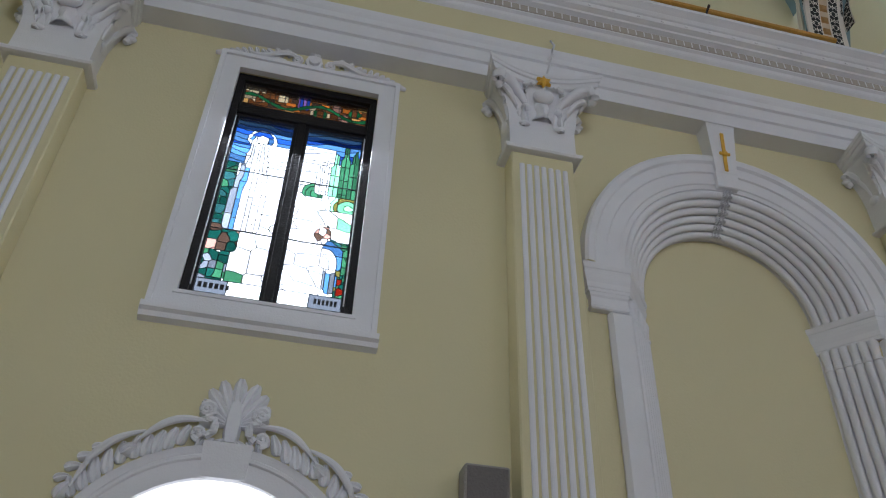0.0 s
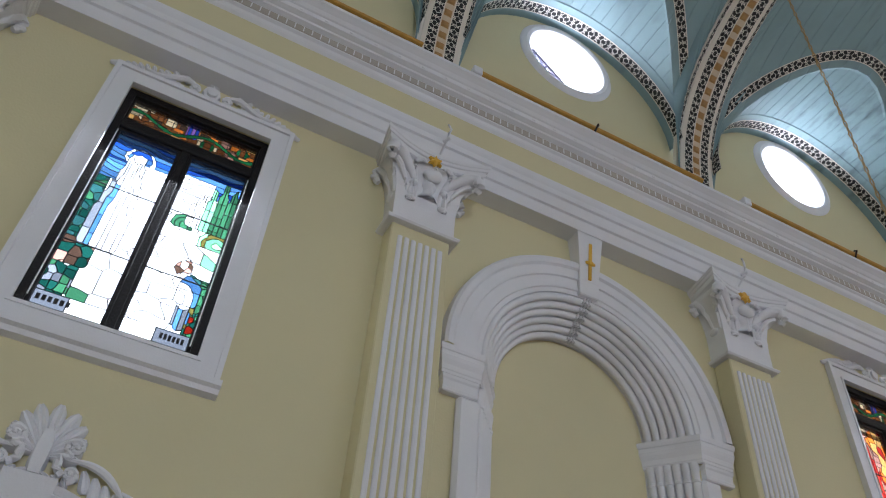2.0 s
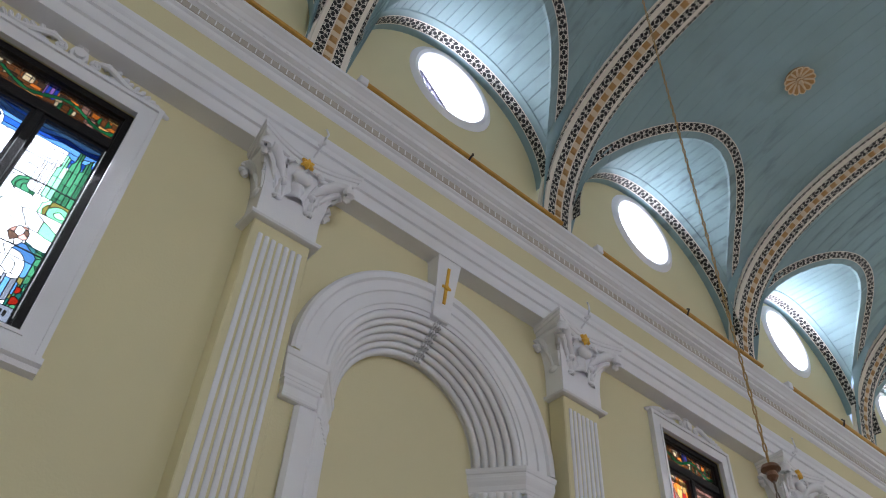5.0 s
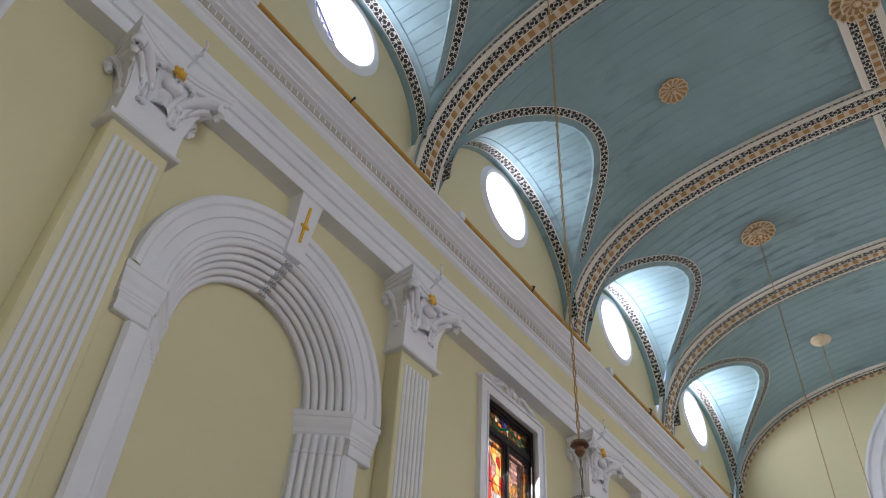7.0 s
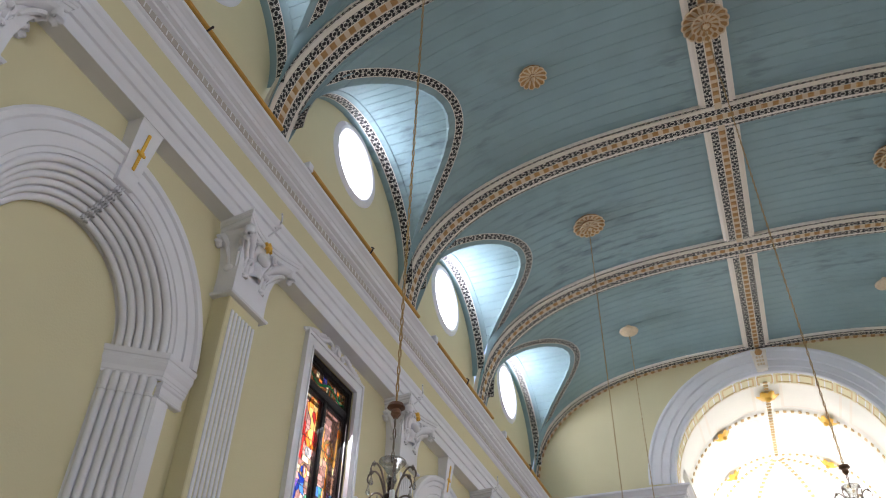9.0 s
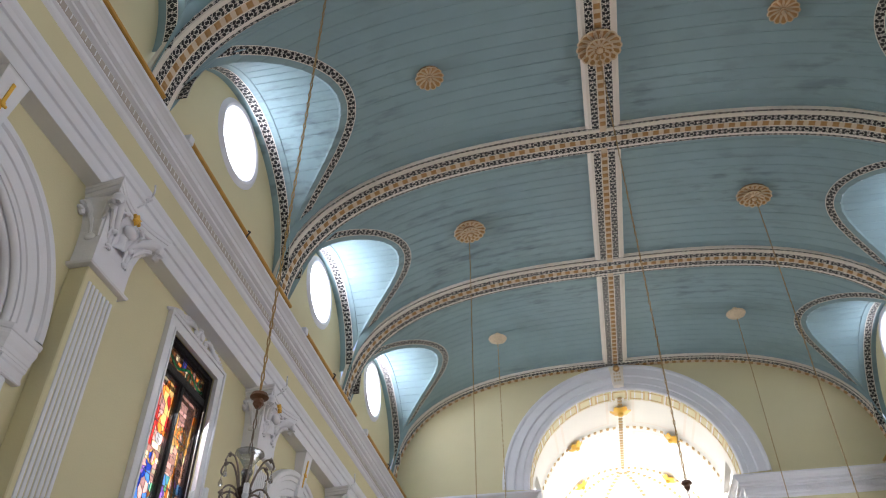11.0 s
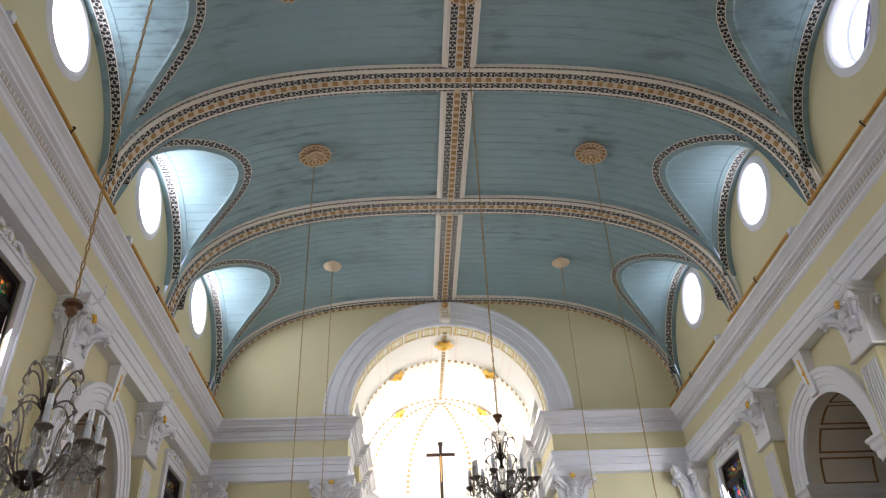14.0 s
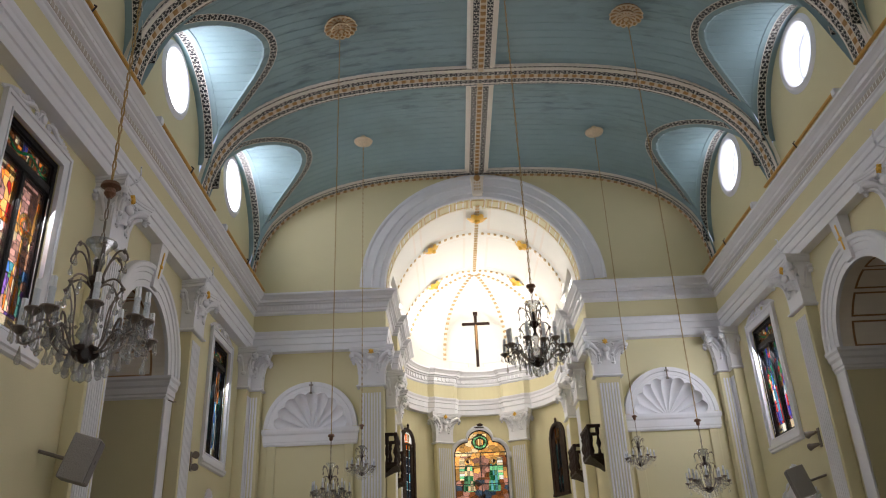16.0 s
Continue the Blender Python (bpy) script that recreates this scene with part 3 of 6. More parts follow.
def plan_sweep(g, path, prof, z0=0.0):
    """A profile of (depth, height) drawn along a plan line, mitred; depth to the right of the way."""
    rows = []
    n = len(path)
    for k, p in enumerate(path):
        a, b = Vector(path[max(k - 1, 0)]), Vector(path[min(k + 1, n - 1)])
        q = Vector(p)
        d1 = (q - a).normalized() if k else (b - q).normalized()
        d2 = (b - q).normalized() if k < n - 1 else d1
        n1, n2 = Vector((d1.y, -d1.x)), Vector((d2.y, -d2.x))
        mid = (n1 + n2).normalized()
        mid = mid / max(mid.dot(n1), 0.35)
        rows.append([(q.x + mid.x * d, q.y + mid.y * d, z0 + z) for d, z in prof])
    return g.loft(rows, closed=False)


# plan line of the end wall and the chancel behind it
CHW, CHY = 2.86, 25.2


def chancel_path(jogs):
    left = [(XL, YEND), (APX - CHW, YEND)]
    if jogs:
        for y in (21.9, 24.1):
            left += [(APX - CHW, y), (APX - CHW + 0.16, y), (APX - CHW + 0.16, y + 0.75), (APX - CHW, y + 0.75)]
    left.append((APX - CHW, CHY))
    arc = []
    for k in range(1, 48):
        a = math.pi - math.pi * k / 48
        deg = abs(math.degrees(a) - 90)
        r = CHW - (0.16 if jogs and 21 < deg < 39 else 0)
        arc.append((APX + r * math.cos(a), CHY + r * math.sin(a)))
    right = [(2 * APX - x, y) for x, y in reversed(left)]
    right[-1] = (XR, YEND)
    return left + arc + right


e = empty("entablature_end")
jp = chancel_path(True)
obj("architrave", plan_sweep(Geo(), jp, ENT), WHITE, e)
obj("frieze", plan_sweep(Geo(), jp, [(0.22, 8.475), (0.22, ZCO)]), YELLOW, e)
obj("cornice", plan_sweep(Geo(), jp, COR), WHITE, e)
g = Geo()
for k in range(len(jp) - 1):
    a, b = Vector(jp[k]), Vector(jp[k + 1])
    L = (b - a).length
    if L < 0.12:
        continue
    d = (b - a) / L
    nn = Vector((d.y, -d.x))
    c = max(int(L / 0.1), 1)
    for j in range(c):
        p = a + d * (j + 0.5) * L / c
        vs = [(*(p + d * u + nn * w), z) for u in (-0.038, 0.038) for w in (0.285, 0.32) for z in (CZ(9.185), CZ(9.3))]
        g.add(vs, [(0, 1, 3, 2), (4, 6, 7, 5), (0, 4, 5, 1), (2, 3, 7, 6), (0, 2, 6, 4), (1, 5, 7, 3)])
obj("dentil", g, WHITE, e, "row of small white dentil blocks")["kind"] = "stuff"
tagged(e, "white moulded entablature with dentils running into the apse", "entablature", kind="structure")

g = plan_sweep(Geo(), chancel_path(False)[1:-1], [(0.0, 0.0), (0.0, ZTOP)])
tagged(obj("wall_apse", g, YELLOW), "pale yellow curved apse wall", "wall", kind="structure")

g = Geo().loft([[(x, y, z) for x, y in [(APX - APR + 0.006, YEND + 0.5)] + [(APX - (APR - 0.006) * math.cos(math.pi * k / 40), CHY + (APR - 0.006) * math.sin(math.pi * k / 40)) for k in range(41)] + [(APX + APR - 0.006, YEND + 0.5)]] for z in (ZTOP - 0.1, APZ + 0.16)], closed=False)
tagged(obj("wall_apse_attic", g, APSEW), "low white wall between apse cornice and vault", "wall", kind="structure")
g = Geo().add([(APX + s * x, y, ZTOP + 0.005) for s in (-1, 1) for x in (APR - 0.02, CHW + 0.4) for y in (YEND, CHY)], [(0, 1, 3, 2), (4, 6, 7, 5)])
g.loft([[(APX - r * math.cos(math.pi * k / 40), CHY + r * math.sin(math.pi * k / 40), ZTOP + 0.005) for k in range(41)] for r in (APR - 0.02, CHW + 0.4)], closed=False)
tagged(obj("cornice_ledge", g, APSEW), "white ledge on top of the apse cornice", "ledge", kind="structure")

# chancel vault and half dome
rings = [[(APX + APR * math.cos(math.pi * k / 40), y, APZ + APR * math.sin(math.pi * k / 40)) for k in range(41)] for y in (YEND + 0.55, 22.0, CHY)]
for j in range(1, 17):
    az = math.pi / 2 * j / 16.5
    ring = []
    for k in range(41):
        t = math.pi * k / 40
        dx, dy, dz = math.cos(t), math.sin(az) * math.sin(t), math.cos(az) * math.sin(t)
        n = 2 + 0.7 * dy * dy
        q = (math.hypot(dx, dy) ** n + dz ** n) ** (-1 / n)
        ring.append((APX + APR * dx * q, CHY + APR * dy * q, APZ + APR * dz * q))
    rings.append(ring)
vault = obj("apse_vault", Geo().loft(rings, closed=False), APSEW, smooth=True)
tagged(vault, "white half dome and vault of the apse, brightly lit", "vault", kind="structure")


def dome_point(a, h, off=0.0):
    """a: degrees from the axis towards one side; h: degrees up from the springing."""
    c, s = math.cos(radians(h)), math.sin(radians(h))
    n = 2 + 0.7 * (math.cos(radians(a)) * c) ** 2
    r = (APR - off) * (c ** n + s ** n) ** (-1 / n)
    return (APX + r * math.sin(radians(a)) * c, CHY + r * math.cos(radians(a)) * c, APZ + r * s)


def ring_point(y, a, off=0.0):
    r = APR - off
    return (APX + r * math.sin(radians(a)), y, APZ + r * math.cos(radians(a)))


def gilt_line(name, pts, band=0.13):
    """A raised white band with a row of gilt studs on it."""
    t = empty(name)
    c = Vector((APX, 0, APZ))
    a, b = [], []
    for k, p in enumerate(pts):
        p = Vector(p)
        d = (Vector(pts[min(k + 1, len(pts) - 1)]) - Vector(pts[max(k - 1, 0)])).normalized()
        c.y = min(p.y, CHY)
        nn = (c - p).normalized()
        w = d.cross(nn) * band
        a.append(p + w + nn * 0.02)
        b.append(p - w + nn * 0.02)
    obj("band", Geo().strip(a, b), APSEW, t)
    g = Geo()
    for k in range(len(pts)):
        p = (a[k] + b[k]) / 2
        c.y = min(p.y, CHY)
        nn = (c - p).normalized()
        d = (Vector(pts[min(k + 1, len(pts) - 1)]) - Vector(pts[max(k - 1, 0)])).normalized()
        w = d.cross(nn)
        g.add([p + d * u * 0.045 + w * v * 0.06 for u in (-1, 1) for v in (-1, 1)] + [p + d * u * 0.035 + w * v * 0.045 + nn * 0.03 for u in (-1, 1) for v in (-1, 1)],
              [(4, 5, 7, 6), (0, 1, 5, 4), (1, 3, 7, 5), (3, 2, 6, 7), (2, 0, 4, 6)])
    obj("gilt_stud", g, STUD, t, "row of gilt studs")["kind"] = "stuff"
    return tagged(t, "raised white band with gilt studs on the apse vault", "vault band", "gilt-studded vault bands", "structure")


gilt_line("vault_band", [ring_point(22.0, -86 + 172 * k / 40) for k in range(41)])
gilt_line("vault_band", [ring_point(24.95, -86 + 172 * k / 40) for k in range(41)])
gilt_line("vault_band", [(APX, 20.2 + 4.7 * k / 26, APZ + APR) for k in range(27)])
for a in (-68, -26, 26, 68):
    gilt_line("vault_band", [dome_point(a, 6 + 80 * k / 20) for k in range(21)], 0.11)

# plain recessed borders on the chancel vault
g = Geo()
for y0, y1 in ((20.35, 21.7), (22.3, 24.65)):
    for s in (-1, 1):
        for a in (8, 40, 46, 84):
            A = [ring_point(y0 + (y1 - y0) * k / 4, s * a - 0.8, 0.012) for k in range(5)]
            B = [ring_point(y0 + (y1 - y0) * k / 4, s * a + 0.8, 0.012) for k in range(5)]
            g.strip(A, B)
        for y in (y0, y1):
            for a0, a1 in ((8, 40), (46, 84)):
                A = [ring_point(y - 0.03, s * (a0 + (a1 - a0) * k / 10), 0.012) for k in range(11)]
                B = [ring_point(y + 0.03, s * (a0 + (a1 - a0) * k / 10), 0.012) for k in range(11)]
                g.strip(A, B)
tagged(obj("vault_panel_trim", g, CREAM), "cream panel borders on the chancel vault", "trim", kind="structure")


# ---- carved ornament ----
def leaf(g, base, h, w, curl, lean=0.0, spread=0.0, lobes=3, thick=0.018):
    """An acanthus leaf that rises from base, leans out along +x and curls over at its tip."""
    rows, n, k = [], 10, 7
    for side in (0, 1):
        rows = []
        for i in range(n + 1):
            t = i / n
            ww = w * (0.75 + 0.25 * math.cos(t * lobes * 2 * math.pi)) * (1 - t ** 3 * 0.75)
            up = base[2] + h * (t if t < 0.8 else 0.8 + 0.13 * math.sin((t - 0.8) / 0.2 * math.pi) - 0.06 * (t - 0.8) / 0.2)
            out = base[0] + lean * t + curl * max(0.0, (t - 0.45) / 0.55) ** 2
            row = []
            for j in range(k):
                u = j / (k - 1) * 2 - 1
                bulge = 0.3 * w * (1 - u * u) * (1 - t * 0.4) + 0.025 * abs(math.cos(u * 2.5 * math.pi))
                row.append((out + bulge - side * thick, base[1] + u * ww / 2 + spread * t, up - 0.12 * h * abs(u) * t))
            rows.append(row)
        g.loft(rows, closed=False)
    return g


def scroll(g, c, r, turns=1.6, thick=0.02, flip=1, plane="yz", start=0.0, n=26):
    """A volute: a spiral rod that thins towards its eye."""
    path, rad = [], []
    for i in range(n + 1):
        t = i / n
        a = start + flip * t * turns * 2 * math.pi
        q = r * (1 - 0.85 * t)
        if plane == "yz":
            path.append((c[0] + 0.3 * thick * t, c[1] + q * math.cos(a), c[2] + q * math.sin(a)))
        elif plane == "xz":
            path.append((c[0] + q * math.cos(a), c[1], c[2] + q * math.sin(a)))
        else:
            path.append((c[0] + q * math.cos(a) * 0.7, c[1] + q * math.cos(a) * 0.7 * plane, c[2] + q * math.sin(a)))
        rad.append(thick * (1 - 0.45 * t))
    g.tube(path, rad, 6)
    p = path[-1]
    g.revolve([(0.001, -0.02), (0.016, -0.012), (0.02, 0), (0.016, 0.012), (0.001, 0.02)], p, 8)
    return g


def petal(g, y, z, ang, length, wide, d=0.005, thick=0.06, bend=0.0):
    """A carved leaf lobe lying on the wall: grows from (y, z) at ang from upright, full in its middle, with a hollow vein."""
    rows = []
    for i in range(9):
        t = i / 8
        w = wide / 2 * (0.4 + 0.6 * math.sin(math.pi / 2 * min(t * 1.35, 1.0))) * (1 - max(0.0, t - 0.8) ** 2 * 13)
        a = ang + bend * t
        cy, cz = y + length * t * math.sin(ang + bend * t / 2), z + length * t * math.cos(ang + bend * t / 2)
        h = thick * (0.55 + 0.45 * math.sin(math.pi * t * 0.9))
        row = []
        for u, f in ((-1, 0.0), (-0.9, 0.6), (-0.45, 1.0), (0.0, 0.72), (0.45, 1.0), (0.9, 0.6), (1, 0.0)):
            row.append((d + h * f, cy + u * w * math.cos(a), cz - u * w * math.sin(a)))
        rows.append(row)
    return g.loft(rows, closed=False, caps=False).add(rows[-1], [tuple(range(7))])


def ball(g, c, r, n=10):
    """A soft lobe."""
    rings = []
    for i in range(7):
        a = math.pi * (i + 0.02) / 6.04 - math.pi / 2
        rings.append([(c[0] + r[0] * math.cos(a) * math.cos(2 * math.pi * k / n), c[1] + r[1] * math.cos(a) * math.sin(2 * math.pi * k / n), c[2] + r[2] * math.sin(a)) for k in range(n)])
    return g.loft(rings, True, True)


def bow(pts):
    """A smooth path through the points, one step added between each pair."""
    p = [Vector(q) for q in pts]
    out = []
    for k in range(len(p) - 1):
        a, b, c, d = p[max(k - 1, 0)], p[k], p[k + 1], p[min(k + 2, len(p) - 1)]
        out += [b, (-a + 9 * b + 9 * c - d) / 16]
    return out + [p[-1]]


def make_capital(parent):
    cap = obj("capital", Geo().loft([[(0.0, -w, z), (d, -w, z), (d, w, z), (0.0, w, z)] for z, w, d in
              ((6.93, 0.335, 0.275), (7.2, 0.335, 0.275), (7.38, 0.345, 0.285), (7.52, 0.375, 0.305), (7.64, 0.42, 0.335), (7.72, 0.46, 0.35), (7.775, 0.47, 0.35))], True, True), WHITE, parent, "white carved leaf capital")
    g = Geo()
    prof = [(6.895, 0.345, 0.28), (6.9, 0.375, 0.305), (6.92, 0.388, 0.318), (6.935, 0.388, 0.318), (6.945, 0.36, 0.295), (6.965, 0.34, 0.28)]
    g.loft([[(0.0, -w, z), (d, -w, z), (d, w, z), (0.0, w, z)] for z, w, d in prof], True, True)
    obj("astragal", g, WHITE, cap)
    g = Geo()
    rings = []
    for z, e in ((7.775, -0.05), (7.785, -0.03), (7.84, -0.025), (7.845, -0.005), (7.88, 0.0), (7.89, 0.012), (7.928, 0.014)):
        ring = [(0.0, -0.5 - e, z)]
        ring += [(0.52 + e, -0.58 - e, z)]
        for i in range(1, 12):
            u = i / 12 * 2 - 1
            ring.append((0.52 + e - 0.14 * (1 - u * u), u * (0.56 + e), z))
        ring += [(0.52 + e, 0.58 + e, z), (0.0, 0.5 + e, z)]
        rings.append(ring)
    g.loft(rings, True, True)
    obj("abacus", g, WHITE, cap)
    g = Geo()
    leaf(g, (0.265, 0.0, 7.32), 0.42, 0.25, 0.12, lobes=2)
    ball(g, (0.37, 0.0, 7.6), (0.07, 0.11, 0.08), 12)
    for s in (-1, 1):
        leaf(g, (0.262, s * 0.19, 7.22), 0.3, 0.1, 0.05, lobes=2)
        ball(g, (0.285, s * 0.18, 7.26), (0.035, 0.06, 0.035))
        ball(g, (0.3, s * 0.17, 7.47), (0.05, 0.05, 0.045))
        ball(g, (0.14, s * 0.345, 7.3), (0.07, 0.03, 0.05))
    obj("acanthus_leaf", g, WHITE, cap, smooth=True)
    g = Geo()
    for s in (-1, 1):
        # corner leaves that sweep up under the abacus and droop at the tip
        g.tube(bow([(0.27, s * 0.13, 7.27), (0.285, s * 0.14, 7.44), (0.32, s * 0.22, 7.6), (0.4, s * 0.37, 7.71), (0.45, s * 0.47, 7.71), (0.46, s * 0.5, 7.63), (0.42, s * 0.48, 7.55)]), [0.012, 0.018, 0.026, 0.034, 0.045, 0.058, 0.07, 0.075, 0.075, 0.07, 0.062, 0.05, 0.03], 9)
        g.tube(bow([(0.275, s * 0.23, 7.34), (0.3, s * 0.27, 7.48), (0.35, s * 0.35, 7.6), (0.4, s * 0.43, 7.63)]), [0.012, 0.018, 0.024, 0.03, 0.034, 0.034, 0.03], 7)
        g.tube(bow([(0.29, s * 0.13, 7.48), (0.34, s * 0.19, 7.62), (0.38, s * 0.2, 7.71), (0.4, s * 0.14, 7.75), (0.41, s * 0.1, 7.71)]), [0.014, 0.02, 0.026, 0.03, 0.032, 0.03, 0.026, 0.02, 0.014], 7)
        # the same leaves seen on the returns
        g.tube(bow([(0.14, s * 0.335, 7.28), (0.12, s * 0.35, 7.46), (0.09, s * 0.4, 7.62), (0.05, s * 0.47, 7.7), (0.03, s * 0.5, 7.63), (0.04, s * 0.46, 7.55)]), [0.015, 0.022, 0.03, 0.04, 0.05, 0.06, 0.062, 0.06, 0.054, 0.044, 0.03], 8)
        g.tube(bow([(0.24, s * 0.34, 7.3), (0.26, s * 0.37, 7.5), (0.32, s * 0.43, 7.64), (0.36, s * 0.47, 7.66)]), [0.015, 0.02, 0.026, 0.034, 0.04, 0.042, 0.04], 7)
    obj("volute", g, WHITE, cap, smooth=True)
    g = Geo()
    pts = []
    for i in range(12):
        r = 0.085 if i % 2 == 0 else 0.045
        pts.append((r * math.sin(i * math.pi / 6), r * math.cos(i * math.pi / 6)))
    g.loft([[(0.385 + d, a * s, 7.79 + b * s) for a, b in pts] for d, s in ((0, 1), (0.035, 0.95), (0.05, 0.5))], True, True)
    obj("star", g, GOLD, cap, "gilt six-pointed star")


def make_pilaster():
    p = empty("pilaster")
    w = 0.31
    g = Geo().box(0, 0.245, -w, w, 0.5, 6.9, 0.012)
    obj("shaft", g, YELLOW, p, "pale yellow pilaster shaft")
    g = Geo()
    n = 7
    for i in range(n):
        y, h = -0.25 + (i + 0.5) * 0.5 / n, 0.023
        prof = [(0.244, y - h), (0.257, y - h)] + [(0.258 + 0.008 * math.sin(math.pi * q), y - h + 2 * h * q) for q in (0.2, 0.5, 0.8)] + [(0.257, y + h), (0.244, y + h)]
        g.loft([[(d, e, z) for d, e in prof] for z in (0.6, 6.71, 6.74)], closed=False)
        g.add([(d, e, 6.74) for d, e in prof], [tuple(range(7))])
    obj("fluting", g, WHITE, p, "white fluted face")
    g = Geo().loft([[(0, -w - e, z), (0.25 + e, -w - e, z), (0.25 + e, w + e, z), (0, w + e, z)] for z, e in ((0, 0.1), (0.3, 0.1), (0.3, 0.06), (0.38, 0.07), (0.44, 0.03), (0.5, 0.03), (0.55, 0.005))], True, True)
    obj("base", g, WHITE, p)
    make_capital(p)
    return tagged(p, "yellow pilaster with white fluting and leaf capital", "pilaster", "pilasters along the walls")


first = make_pilaster()
first.matrix_basis = left_pose(YP[1])
for y in YP[2:6]:
    copy_thing(first, left_pose(y))
for y in YP[1:6]:
    copy_thing(first, right_pose(y))
for x in (XL + 0.21, -2.015, 3.995, XR - 0.21):
    copy_thing(first, end_pose(x))
copy_thing(first, left_pose(YEND - 0.23))
copy_thing(first, right_pose(YEND - 0.23))

# wire hooks fixed above the capitals
g = Geo().tube([(0.27, 0.0, 8.1), (0.4, 0.0, 8.18), (0.42, 0.02, 8.32), (0.4, 0.05, 8.42), (0.42, 0.0, 8.46)], 0.013, 6)
g.tube([(0.37, -0.02, 8.2), (0.42, 0.03, 8.24)], 0.02, 6)
hook = tagged(obj("wall_hook", g, WHITE, smooth=True), "small white bent hook fixed on the architrave", "hook", "hooks over the capitals")
hook.matrix_basis = left_pose(YP[2] + 0.1)
for y in (YP[3], YP[4], YP[5]):
    copy_thing(hook, left_pose(y + 0.1))
for y in (YP[4], YP[5]):
    copy_thing(hook, right_pose(y - 0.1))


# ---- stained-glass windows ----
def site(u, v, nu, nv, seed, jit=0.4):
    """Nearest point of a jittered lattice: the piece of glass that a place falls in."""
    best, bid = 9.0, 0
    i0, k0 = int(u * nu), int(v * nv)
    for i in (i0 - 1, i0, i0 + 1):
        for k in (k0 - 1, k0, k0 + 1):
            h = math.sin(i * 127.1 + k * 311.7 + seed * 74.7) * 43758.5453
            h2 = math.sin(i * 269.5 + k * 183.3 + seed * 41.3) * 24634.6345
            d = (u * nu - i - 0.5 - jit * 2 * (h - math.floor(h) - 0.5)) ** 2 + (v * nv - k - 0.5 - jit * 2 * (h2 - math.floor(h2) - 0.5)) ** 2
            if d < best:
                best, bid = d, i * 97 + k
    return bid


def chance(key, seed=0):
    n = 7
    for c in repr(key):
        n = (n * 31 + ord(c)) % 9973
    h = math.sin(n * 12.9898 + seed * 78.233) * 43758.5453
    return h - math.floor(h)


def pick(key, *kinds):
    return kinds[int(chance(key) * len(kinds)) % len(kinds)]


def near(s, v, cs, cv, rs, rv):
    return ((s - cs) / rs) ** 2 + ((v - cv) / rv) ** 2 < 1


